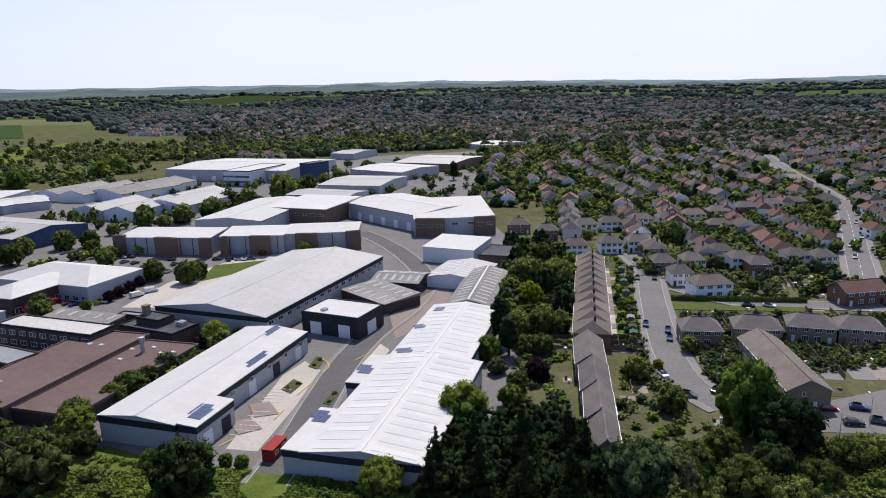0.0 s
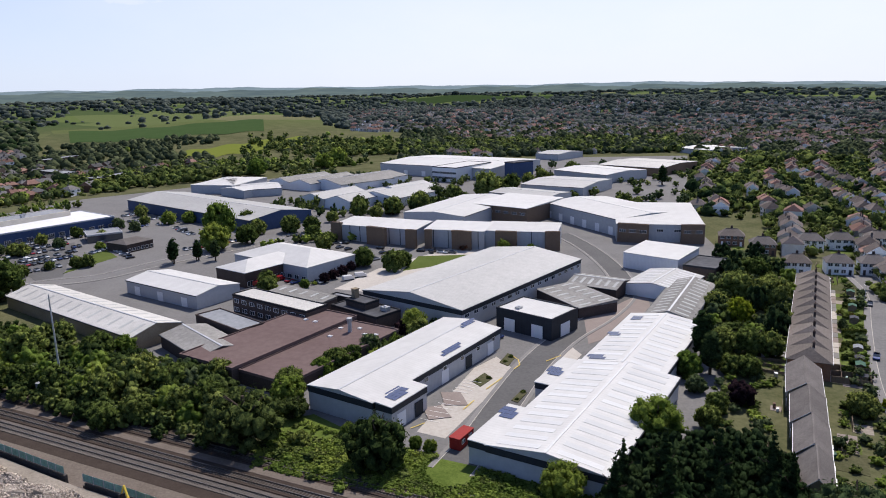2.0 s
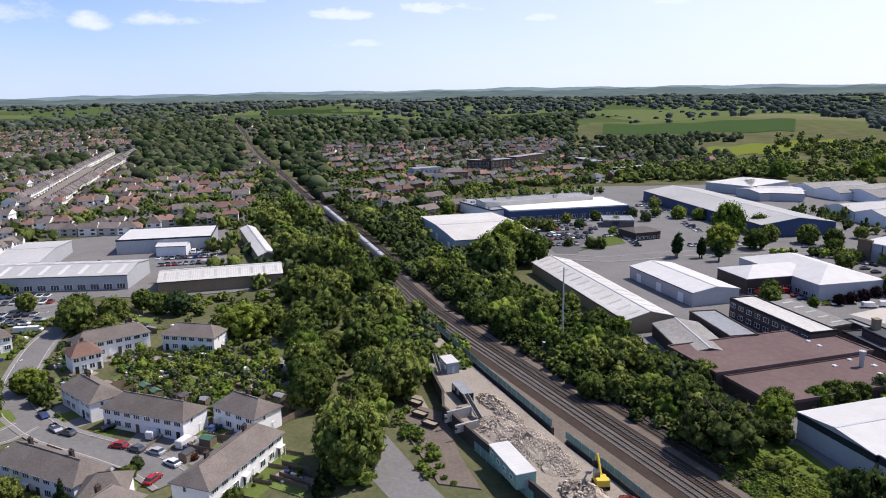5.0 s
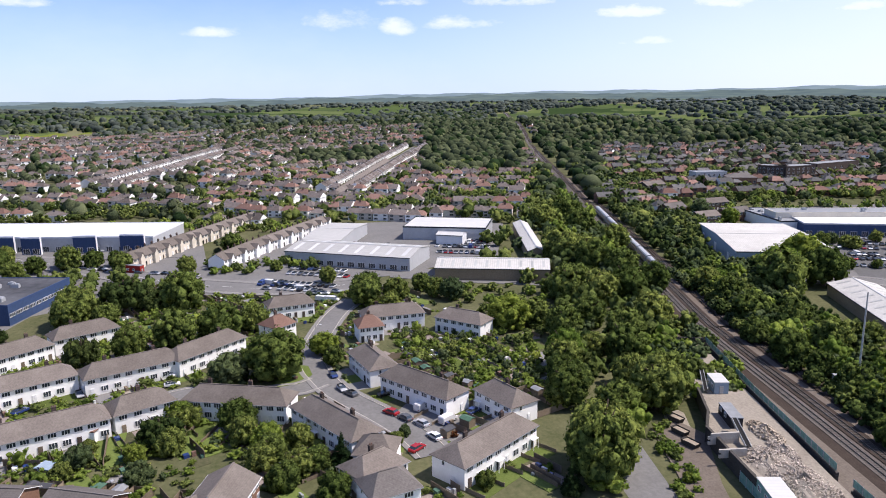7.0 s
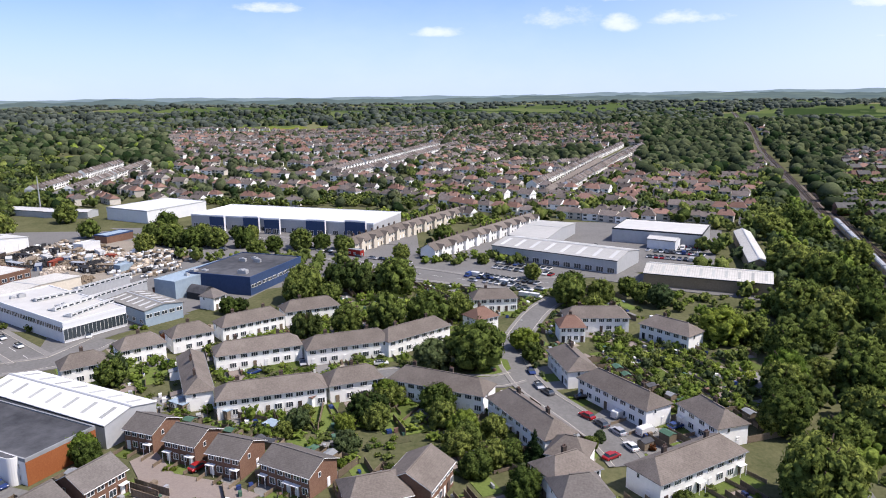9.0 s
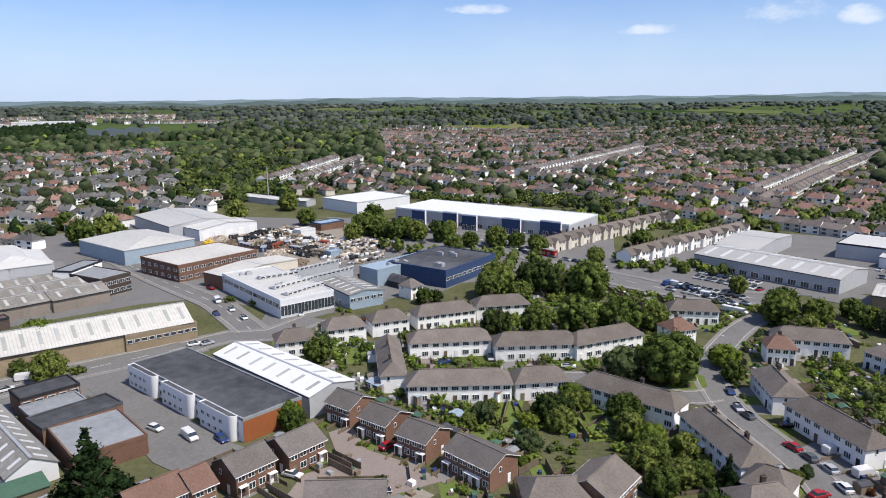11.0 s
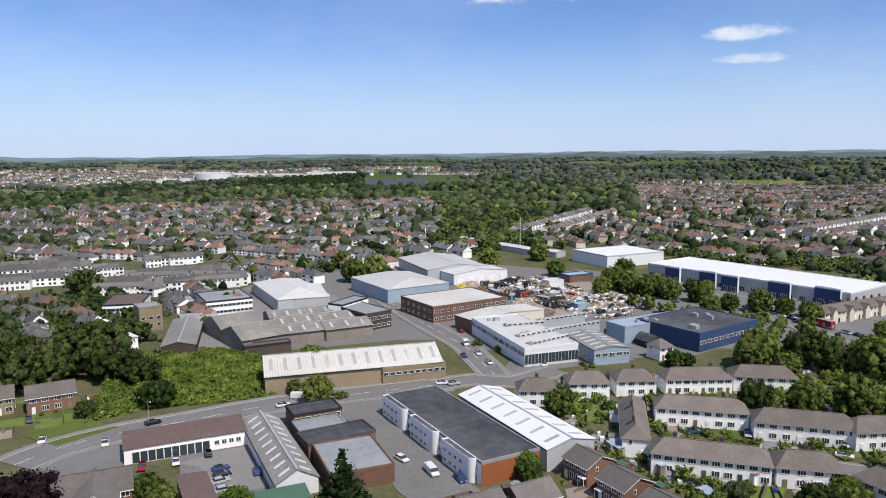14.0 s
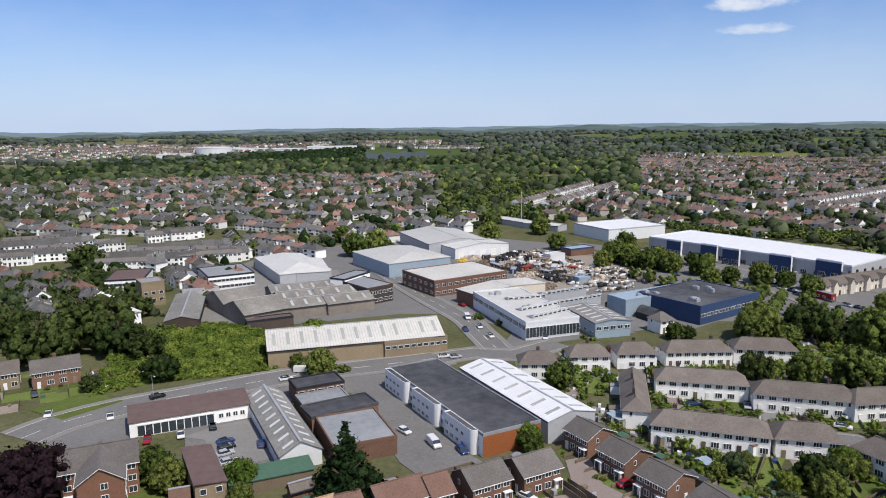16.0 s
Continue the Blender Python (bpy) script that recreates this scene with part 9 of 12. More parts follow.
tree('oak', -140.95, 234.2, 3.13)
tree('oak', -162.16, 341.52, 3.05)
tree('oak', -165.04, 65.72, 5.27)
tree('oak', -180.82, 80.36, 4.98)
tree('oak', -175.09, 87.85, 7.36)
tree('oak', -152.62, 87.53, 7.43)
tree('oak', -158.71, 81.54, 6.04)
tree('oak', -231.95, 104.44, 8.32)
tree('oak', -244.5, 100.94, 7.77)
tree('oak', -381.52, 135.95, 9.1)
tree('oak', -287.95, 123.78, 8.62)
tree('oak', -265.49, 129.14, 8.14)
tree('oak', -250.92, 22.07, 7.01)
tree('oak', -255.4, 34, 5.49)
tree('oak', -266.68, 45.57, 4.43)
tree('oak', -193.58, 7.59, 3.59)
tree('oak', -243.11, 30.21, 4.04)
tree('oak', -358.2, -32.83, 6.38)
tree('oak', -288.24, 10.5, 4.23)
tree('oak', -313.99, -10.96, 3.06)
tree('fir', -135.28, 6.08, 2.66)
tree('fir', -115.44, 47.71, 2.28)
tree('oak', -149.4, -29.43, 3.45)
tree('oak', -150.77, -14.36, 3.7)
tree('oak', -141.12, -8.06, 3.74)
tree('oak', -146.13, -2.28, 3.34)
tree('oak', -134.99, 0.98, 3.37)
tree('oak', -129.32, -5.63, 3.5)
tree('oak', -122.29, 3.71, 3.79)
tree('oak', -165.28, -28.21, 2.88)
tree('oak', -128.55, 9.46, 2.33)
tree('oak', -142.08, 18.05, 2.03)
tree('oak', -121.63, 32.81, 2.07)
tree('oak', -346.19, -104.04, 5.83)
tree('oak', -340.95, -92.03, 5.13)
tree('oak', -341.95, -82.75, 4.55)
tree('oak', -334.91, -114.72, 5.14)
tree('oak', -322.79, -119.51, 5.56)
tree('oak', -320.24, -49.04, 4.72)
tree('oak', -206.68, 34.11, 2.45)
tree('fir', -82.16, -97.17, 5.47)
tree('fir', -85.63, -93.86, 3.44)
tree('plum', -44.66, -147.43, 8.2)
tree('oak', -64.87, -132.9, 4.39)
tree('oak', -70.99, -115.75, 3.15)
tree('wide', -97.63, -245.68, 12.87)
tree('wide', -79.51, -240.75, 10.34)
tree('wide', -99.99, -231.17, 8.24)
tree('wide', -104.12, -220.67, 6.02)
tree('wide', -81.99, -268.26, 9.11)
tree('wide', -123.53, -272.95, 7.29)
tree('oak', -129.3, -162.59, 5.54)
tree('oak', -157.94, -173.9, 2.72)
tree('oak', -129.31, -173.76, 2.89)
tree('oak', -55.57, -115.83, 2.79)
tree('oak', -167.58, -103.49, 4.63)
tree('oak', -45.58, -132.75, 2.99)
tree('oak', -127.71, -85.82, 3.22)
tree('wide', -155.98, -392.16, 8.8)
tree('wide', -139.65, -335.29, 5.86)
tree('oak', -238.95, -377.11, 5.73)
tree('oak', -237.34, -357.14, 4.82)
tree('oak', -270.67, -305.35, 8.51)
tree('oak', -288.85, -305.74, 8.1)
tree('oak', -299.68, -348.69, 6.63)
tree('oak', -289.7, -297.19, 4.67)
tree('oak', -361.18, -276.98, 8.02)
tree('oak', -406.99, -268.53, 7.8)
tree('oak', -362.01, -226.5, 6.17)
tree('oak', -347.07, -181.32, 7.55)
tree('oak', -349.2, -172.38, 6.89)
tree('oak', -329.53, -178.39, 6.03)
tree('oak', -340.73, -158.61, 6.66)
tree('oak', -341.14, -146.62, 6.58)
tree('oak', -343.22, -132.93, 6.52)
tree('oak', -355.02, -159, 6.26)
tree('oak', -339.04, -102.02, 6.85)
tree('oak', -330.2, -77.9, 5.48)
tree('oak', -382.96, -193.02, 6.88)
tree('bush', -208.69, -154.19, 2.56)
tree('bush', -209.39, -165.6, 2.63)
tree('bush', -136.16, -160.54, 2.47)
tree('bush', -143.09, -145.45, 2.06)
tree('bush', -92.94, -206.6, 2.64)

# woods and gardens
grove([(-517.7, 184.3), (-221.5, 87.8), (-181.7, 69.8), (-152.6, 61.1), (-125.0, 48.5), (-115.9, 50.3), (-121.8, 62.4), (-137.3, 73.4), (-173.8, 103.2), (-212.8, 123.2), (-348.0, 162.4), (-512.8, 200.7)], 80, ('oak', 'oak', 'ash', 'lime', 'wide'), 3, 5.5, 11)
grove([(-270, 158), (-270, 195), (-215, 172), (-160, 158), (-112, 150), (-100, 141), (-91, 138), (-88, 127), (-95, 126), (-150, 136), (-210, 144)], 150, ('wide', 'wide', 'oak', 'ash', 'lime'), 2.4, 4.4, 12)
grove([(-620, 252), (-620, 300), (-400, 235), (-270, 200), (-270, 158), (-400, 192)], 150, ('wide', 'oak', 'ash'), 3, 5, 31)
grove([(-270, 153), (-270, 160), (-180, 141), (-100, 127), (-60, 120), (-60, 116), (-100, 123), (-180, 137)], 70, ('bush', 'shrub', 'bush'), 0.8, 1.8, 32)
grove([(-620, 215), (-400, 160), (-270, 128), (-240, 95), (-300, 80), (-420, 110), (-640, 170)], 70, ('oak', 'oak', 'ash'), 3.5, 5.5, 13)
grove([(-69.2, -243.4), (-86.5, -240.3), (-119.0, -265.2), (-149.7, -292.7), (-160.7, -365.4), (-112.9, -379.9)], 90, ('wide', 'oak', 'wide', 'ash'), 2.6, 4.8, 14)
grove([(-76.2, -198.9), (-93.0, -196.5), (-122.9, -176.9), (-139.6, -187.5), (-149.2, -224.0), (-128.9, -253.7), (-103.0, -239.9)], 760, ('shrub', 'shrub', 'shrub', 'shrub', 'lime'), 0.7, 1.7, 15, gap=0.33)
grove([(-220, 28), (-205, 70), (-160, 61), (-159, 50), (-177, 25)], 190, ('shrub', 'bush', 'shrub', 'lime', 'bush', 'oak', 'ash'), 0.8, 2.0, 16, gap=0.5, label='dense bushes and crop rows of the allotments')
grove([(-6.5, 116.4), (25.7, 115.1), (27.6, 132.2), (20.7, 144.9), (9.3, 142.8), (-0.6, 140.8)], 50, ('fir',), 1.8, 2.8, 56)
grove([(10.2, 137.7), (23.2, 137.1), (33.1, 197.6), (17.9, 194.1)], 40, ('bush', 'ash', 'shrub'), 0.8, 1.8, 57)
grove([(15.0, 199.0), (35.5, 202.3), (56.9, 312.1), (27.8, 327.3)], 50, ('oak', 'ash', 'bush', 'lime', 'cypress'), 2, 4.2, 17)
grove([(30.5, 127.6), (50.9, 196.3), (70.5, 299.6), (73.9, 279.7), (51.9, 178.9), (55.9, 145.7), (55.2, 130.8)], 50, ('bush', 'bush', 'shrub', 'ash'), 0.9, 2.2, 18)
grove([(73.6, 233.3), (144.2, 227.0), (286.7, 464.7), (115.3, 371.3)], 260, ('oak', 'bush', 'ash', 'bush'), 1.5, 4, 19)
grove([(54.4, 160.8), (110.8, 171.2), (134.2, 210.1), (73.5, 215.1)], 210, ('bush', 'bush', 'ash'), 0.9, 2, 20)
grove([(-229.9, -91.6), (-242.0, 4.2), (-125.2, 0.5), (-138.6, -59.0)], 75, ('bush', 'shrub', 'lime', 'shrub'), 0.9, 2.2, 21)
grove([(-184.1, -109.6), (-275.6, -38.6), (-145.8, -16.5), (-123.8, -42.1), (-147.1, -87.0)], 110, ('bush', 'shrub', 'lime', 'shrub'), 0.9, 2.4, 22)
grove([(-316.4, -161.4), (-275.6, -38.6), (-327.6, -47.5), (-317.8, -104.2)], 25, ('oak', 'oak'), 2.5, 4.2, 23)
grove([(-464.3, 737.8), (-235.4, 640.0), (-165.2, 714.6), (-185.7, 806.7), (-603.6, 965.2)], 45, ('oak', 'oak', 'ash'), 3, 5.5, 25)
grove([(-120.8, 655.9), (60.6, 707.6), (43.8, 512.7), (27.7, 401.3), (-54.9, 477.9)], 40, ('oak', 'oak', 'ash'), 2.5, 4.5, 26)
grove([(-468.2, 11.4), (-469.2, 142.5), (-509.9, 154.8), (-526.0, 46.3)], 40, ('oak', 'oak', 'ash'), 3, 5.5, 27)
grove([(-62, 133), (-30, 112), (10, 106), (40, 100), (40, 92), (0, 98), (-60, 110), (-85, 118)], 26, ('bush', 'shrub', 'bush'), 0.8, 2, 28)
grove([(-447.0, -390.5), (-468.9, -283.7), (-634.6, -385.0), (-522.9, -518.5)], 40, ('oak', 'oak', 'ash'), 3, 5, 30)

# vehicles
car(-184.9, 6.94, 11.72, 'blue', False, True)
car(-175.04, 8.58, 16.37, 'silver', False, True)
car(-171.23, 10.62, -146.2, 'grey', False, True)
car(-157.97, 19.13, -138.71, 'red', False, True)
car(-154.16, 21.96, -149.3, 'grey', False, True)
car(-150.37, 25.2, -149.52, 'silver', False, True)
car(-143.38, 26.89, -155.52, 'white', False, True)
car(-138.86, 22.18, 130.32, 'red', False, True)
car(-150.72, 31.53, 125.94, 'white', True, True)
car(-159.07, 27.01, 132.79, 'white', True, True)
car(-168.87, 19.14, -80.1, 'black', False, True)
car(-154.12, 38.48, 125.62, 'blue', False, True)
car(59.28, 207.16, -105.29, 'blue', False, True)
car(64.29, 201.33, -106.89, 'blue', False, True)
car(62.81, 194.72, -105.46, 'blue', False, True)
car(70.01, 186.09, -4.06, 'black', False, True)
car(70.31, 176.64, -3.84, 'black', False, True)
car(53.22, 169.13, -79.06, 'white', False, True)
car(70.38, 259.2, -104.69, 'grey', False, True)
car(76.63, 258.57, -105.93, 'black', False, True)
car(55.59, 156.85, -32.14, 'grey', False, True)
car(63.17, 159.01, 48.88, 'black', False, True)
car(84.01, 148.09, -3.21, 'red', False, True)
car(90.95, 147.93, -23.37, 'blue', False, True)
car(85.76, 140.83, -11, 'black', False, True)
car(91.59, 141.16, -27.9, 'grey', False, True)
car(103.44, 221.95, -33.15, 'white', False, True)
car(96.92, 222.52, -18.62, 'black', False, True)
car(197.45, 350.85, -118.46, 'red', False, True)
car(203.2, 350.02, -119.21, 'white', False, True)
car(173.54, 301.6, -117.54, 'white', False, True)
car(164.37, 281.55, -117.89, 'white', False, True)
car(187.24, 316.98, -118.3, 'white', False, True)
car(224.52, 405.67, -115.51, 'blue', False, True)
car(-116.66, -115.55, 81.18, 'white', False, True)
car(-116.15, -105.33, 65.02, 'white', True, True)
car(-117.72, -98.06, 65.17, 'blue', False, True)
car(-110.22, -74.92, 88.57, 'white', False, True)
car(-127.8, -62.26, 153.85, 'red', False, True)
car(-110.58, -55.64, 130.38, 'black', False, True)
car(-207.36, -169.76, 49.05, 'white', True, True)
car(-200.32, -158.19, 51.14, 'white', False, True)
car(-193.65, -147.95, 55.01, 'white', False, True)
car(-193.85, -159.69, 54.31, 'blue', False, True)
car(-127.84, -169.95, 133.86, 'white', True, True)
car(-132.92, -165.75, 137.94, 'white', False, True)
car(-165.97, -145.73, 141.16, 'white', False, True)
car(-168.05, -142.56, 154.96, 'silver', False, True)
car(-221.58, -184.32, 70.71, 'red', False, True)
car(-204.16, -131.94, 35.34, 'white', False, True)
car(-88.73, -183.8, 171.05, 'black', False, True)
car(-80.06, -155.46, 63.05, 'white', False, True)
car(-87.71, -153.73, -119.2, 'black', False, True)
car(-73.33, -158.85, 58.39, 'red', False, True)
car(-85.11, -143.97, 165.86, 'blue', False, True)
car(-83.64, -141.04, 162.73, 'black', False, True)
car(-81.53, -138.28, 166.76, 'silver', False, True)
car(-79.67, -134.03, 163.78, 'silver', False, True)
car(-89.78, -136.2, -119.73, 'blue', False, True)
car(-73.86, -179.68, 67.52, 'white', False, True)
car(-64.06, -193.88, 63.45, 'white', False, True)
car(-46.54, -151.2, 165.33, 'white', False, True)
car(-44.72, -145.45, 147.82, 'black', False, True)
car(-43.21, -138.6, 152.08, 'blue', False, True)
car(-67.04, -211.72, 74.74, 'grey', False, True)
car(-84.59, -88.87, 48.54, 'black', False, True)
car(-89.17, -83.56, 51.24, 'black', False, True)
car(-120.47, -167.96, 158.94, 'white', False, True)
car(-130.22, -172.57, 149.39, 'white', True, True)
car(-96.94, -80.11, 77.25, 'black', False, True)
car(-178.73, -68.79, 148.05, 'blue', False, True)
car(-195.63, -37.2, 43.04, 'white', True, True)
car(-187.93, -35.12, 101.87, 'white', False, True)
car(-335.61, -87, 53.05, 'silver', False, True)
car(-319.93, -62.18, 62.4, 'silver', False, True)
car(-314.92, -48.07, 65.18, 'red', False, True)
car(-314.75, -53.64, 88.64, 'white', False, True)
car(-335.62, -140.87, 65.65, 'grey', False, True)
car(-186.4, -57.4, 22.73, 'silver', False, True)
car(-113.46, 259.21, 35.01, 'white', True, True)
car(-116.45, 253.57, 50.28, 'white', True, True)
car(3.39, 564.93, 82.97, 'white', False, True)
car(9.23, 588.98, 83.49, 'white', False, True)
car(-43.62, 199.55, 61.43, 'blue', False, True)
car(-5.94, 264.5, 21.8, 'white', True, True)
car(-123.71, 325.66, 10.82, 'black', False, True)
car(-155.98, 335.39, -21.77, 'grey', False, True)
car_row((-218.6, 287.2), (-204.0, 312.9), 45)
car_row((-294.3, -14.6), (-277.7, 15.6), 60)
car_row((-281.9, -9.7), (-272.5, 8.1), 61)
car_row((-317.5, -6.8), (-303.7, 19.4), 62)
car_row((-306.9, -6.3), (-293.6, 19.6), 63)
car_row((-291.2, -17.3), (-287.0, -9.8), 64)
car_row((-364.6, 70.3), (-352.9, 96.6), 70)
car_row((-347.4, 66.9), (-336.2, 92.9), 71)
car_row((-332.5, 65.4), (-324.1, 87.3), 72)
car_row((-177.0, 292.2), (-158.1, 293.1), 80, fill=0.6)
car_row((-184.3, 329.0), (-156.0, 320.2), 81, fill=0.6)
car_row((-158.5, 337.8), (-125.0, 329.1), 82, fill=0.6)
car_row((-99.3, 306.4), (-89.5, 307.4), 83, fill=0.6)
car_row((-394.8, -148.9), (-388.2, -121.4), 90, fill=0.7)
car_row((-381.1, -114.4), (-378.7, -95.7), 91, fill=0.7)
car_row((-398.9, -166.9), (-396.2, -149.5), 92, fill=0.7)
car_row((-370.8, -91.5), (-365.6, -74.0), 93, fill=0.7)
car_row((-340.7, 387.7), (-327.4, 417.5), 143, fill=0.75)
car_row((-319.2, 368.9), (-306.0, 396.6), 144, fill=0.75)
car_row((-301.5, 351.1), (-290.6, 370.3), 145, fill=0.75)
car_row((-372.1, 12.7), (-354.7, 44.8), 160, fill=0.7)
car_row((-344.8, 18.4), (-332.7, 44.6), 161, fill=0.7)
car(-332.49, -73.45, 64.91, 'red', True, True)

# street furniture
pole(68.21, 257.37, 7, 0.09, 'street_lamp', 'grey steel street lamp column', 1.2, 90)
pole(78.18, 132.67, 7, 0.09, 'street_lamp', 'grey steel street lamp column', 1.2, 90)
pole(88.79, 140.16, 7, 0.09, 'street_lamp', 'grey steel street lamp column', 1.2, 90)
pole(-87.45, -183.51, 7, 0.09, 'street_lamp', 'grey steel street lamp column', 1.2, 90)
pole(-209.77, 3.22, 7, 0.09, 'street_lamp', 'grey steel street lamp column', 1.2, 90)

# woods beside the store and thickets
grove([(-469.4, -215.3), (-484.9, -74.3), (-507.9, -78.2), (-498.7, -224.6)], 60, ('oak',), 2.2, 3.6, 50)
grove([(-541.0, -202.7), (-485.9, -68.5), (-473.0, 11.6), (-498.4, 12.4), (-581.2, -217.0)], 70, ('oak',), 2.4, 3.8, 51)
grove([(-81.0, 128.4), (-51.4, 128.1), (-18.0, 127.5), (-8.0, 124.0), (-8.0, 112.0), (-40.0, 112.0), (-76.4, 114.0)], 620, ('shrub', 'shrub', 'shrub', 'shrub', 'bush'), 0.45, 1.15, 52, gap=0.3, label='low bright green brambles on the railway bank')
grove([(-81.2, 123.9), (-74.6, 135.2), (-42.4, 127.0), (-32.0, 124.5), (-41.5, 115.6)], 70, ('shrub', 'bush', 'shrub'), 0.5, 1.2, 53, cards=160)
grove([(-82.5, 159.2), (-74.7, 187.5), (-65.8, 212.6), (-61.8, 204.7), (-72.3, 168.4), (-77.7, 151.5)], 16, ('lime', 'oak'), 1.4, 2.2, 54)
grove([(-2.9, 117.2), (76.5, 113.8), (88.4, 133.8), (74.0, 132.2), (52.2, 120.5), (30.1, 125.5), (20.1, 118.0)], 170, ('shrub', 'shrub', 'lime', 'bush'), 0.6, 1.6, 55)

# woods, flats and rows behind the estate
grove([(-442.6, 274.3), (-445.2, 332.9), (-423.4, 393.3), (-443.4, 467.2), (-419.1, 572.0), (-317.8, 617.3), (-360.0, 699.0), (-476.6, 650.9), (-505.4, 533.3), (-490.1, 367.2), (-488.0, 284.8)], 110, ('oak', 'oak', 'ash', 'lime'), 2.6, 5, 61, cards=110)
grove([(-284.1, 561.5), (-372.6, 638.2), (-377.4, 595.9), (-464.3, 737.8), (-332.1, 706.3), (-302.8, 777.7), (-247.7, 844.8), (-145.3, 795.1), (-154.1, 845.0), (-350.8, 904.8), (-548.7, 875.6)], 70, ('oak', 'oak', 'ash'), 3, 5.5, 62, cards=110)
grove([(-251.0, 378.6), (-231.9, 450.9), (-201.5, 499.1), (-188.6, 467.4), (-211.0, 380.8)], 16, ('oak', 'poplar'), 2, 3.2, 63, cards=110)
shed(-549.68, 406.51, 36.65, 22.1, 15, 13, roof='flat', rise=3, top='felt_grey', wall='brick_dark', trims='brick_dark', wins=((0, 6, 1.6, 1.4, 1.0), (0, 6, 1.6, 1.4, 4.0), (0, 6, 1.6, 1.4, 7.0), (0, 6, 1.6, 1.4, 10.0)), name='flats', label='dark red-brown brick block of flats')
shed(-544.31, 422.74, 97.41, 32.16, 15, 13, roof='flat', rise=3, top='felt_grey', wall='brick_dark', trims='brick_dark', wins=((0, 6, 1.6, 1.4, 1.0), (0, 6, 1.6, 1.4, 4.0), (0, 6, 1.6, 1.4, 7.0), (0, 6, 1.6, 1.4, 10.0)), name='flats', label='dark red-brown brick block of flats')
shed(-571.98, 482.57, 107.02, 61.32, 14, 12, roof='flat', rise=3, top='felt_grey', wall='brick_dark', trims='brick_dark', wins=((0, 6, 1.6, 1.4, 1.0), (0, 6, 1.6, 1.4, 4.0), (0, 6, 1.6, 1.4, 7.0)), name='flats', label='dark red-brown brick block of flats')
shed(-547.61, 342.3, 86.33, 27.59, 13, 10, roof='flat', rise=3, top='felt_grey', wall='clad_grey', trims='clad_grey', wins=((0, 6, 1.6, 1.4, 1.0), (0, 6, 1.6, 1.4, 4.0), (0, 6, 1.6, 1.4, 7.0)), name='flats', label='grey and brick block of flats')
shed(-520.4, 354.77, 68.83, 22.49, 16, 8, roof='hip', rise=3, top='tile_grey', wall='brick', trims='brick', wins=((0, 6, 1.6, 1.4, 1.0), (0, 6, 1.6, 1.4, 4.0)), name='flats', label='brick block with grey pitched roof')
shed(-652.45, 657.07, 94.3, 55.55, 14, 7, roof='flat', top='felt_grey', wall='brick_dark', trims='dark', wins=((0, 5, 3.6, 1.4, 1.0), (0, 5, 3.6, 1.4, 4.0)), name='school_block', label='grey flat-roofed school block among trees')
shed(-454.59, 510.6, 84.09, 47.49, 14, 7, roof='flat', top='felt_grey', wall='brick_dark', trims='dark', wins=((0, 5, 3.6, 1.4, 1.0), (0, 5, 3.6, 1.4, 4.0)), name='school_block', label='grey flat-roofed school block among trees')
shed(-533.76, 533.09, -20.72, 52.76, 14, 7, roof='flat', top='felt_grey', wall='brick_dark', trims='dark', wins=((0, 5, 3.6, 1.4, 1.0), (0, 5, 3.6, 1.4, 4.0)), name='school_block', label='grey flat-roofed school block among trees')

# rows of low town houses beyond the works
house(-133.8, -431.7, 151.4, 19.3, 8, h=5.4, rise=1.5, units=4, detail=1, stacks=(), wall='render_white', top='tile_grey', label='white boxy town houses with low grey roofs')
house(-160.5, -441.6, 144.1, 24.8, 8, h=5.4, rise=1.5, units=5, detail=1, stacks=(), wall='render_white', top='tile_grey', label='white boxy town houses with low grey roofs')
house(-165.5, -369.5, 144.7, 25.6, 8, h=5.4, rise=1.5, units=5, detail=1, stacks=(), wall='render_white', top='tile_grey', label='white boxy town houses with low grey roofs')
house(-195.6, -387.2, 144.3, 31.3, 8, h=5.4, rise=1.5, units=6, detail=1, stacks=(), wall='render_white', top='tile_grey', label='white boxy town houses with low grey roofs')
house(-219.6, -362.0, 123.7, 32.4, 8, h=5.4, rise=1.5, units=6, detail=1, stacks=(), wall='render_white', top='tile_grey', label='white boxy town houses with low grey roofs')
house(-189.1, -363.1, 151.5, 23.6, 8, h=5.4, rise=1.5, units=5, detail=1, stacks=(), wall='render_white', top='tile_grey', label='white boxy town houses with low grey roofs')
house(-210.8, -350.9, 152.5, 23.5, 8, h=5.4, rise=1.5, units=5, detail=1, stacks=(), wall='render_white', top='tile_grey', label='white boxy town houses with low grey roofs')
house(-241.3, -443.2, 157.2, 17.1, 8, h=5.4, rise=1.5, units=3, detail=1, stacks=(), wall='render_white', top='tile_grey', label='white boxy town houses with low grey roofs')
house(-222.7, -447.4, 161.0, 9.6, 8, h=5.4, rise=1.5, units=2, detail=1, stacks=(), wall='render_white', top='tile_grey', label='white boxy town houses with low grey roofs')
house(-188.1, -436.9, 159.0, 13.3, 8, h=5.4, rise=1.5, units=3, detail=1, stacks=(), wall='render_white', top='tile_grey', label='white boxy town houses with low grey roofs')
house(-173.6, -486.8, 158.1, 10.1, 8, h=5.4, rise=1.5, units=2, detail=1, stacks=(), wall='render_white', top='tile_grey', label='white boxy town houses with low grey roofs')
house(-158.2, -492.8, 151.9, 18.5, 8, h=5.4, rise=1.5, units=4, detail=1, stacks=(), wall='render_white', top='tile_grey', label='white boxy town houses with low grey roofs')

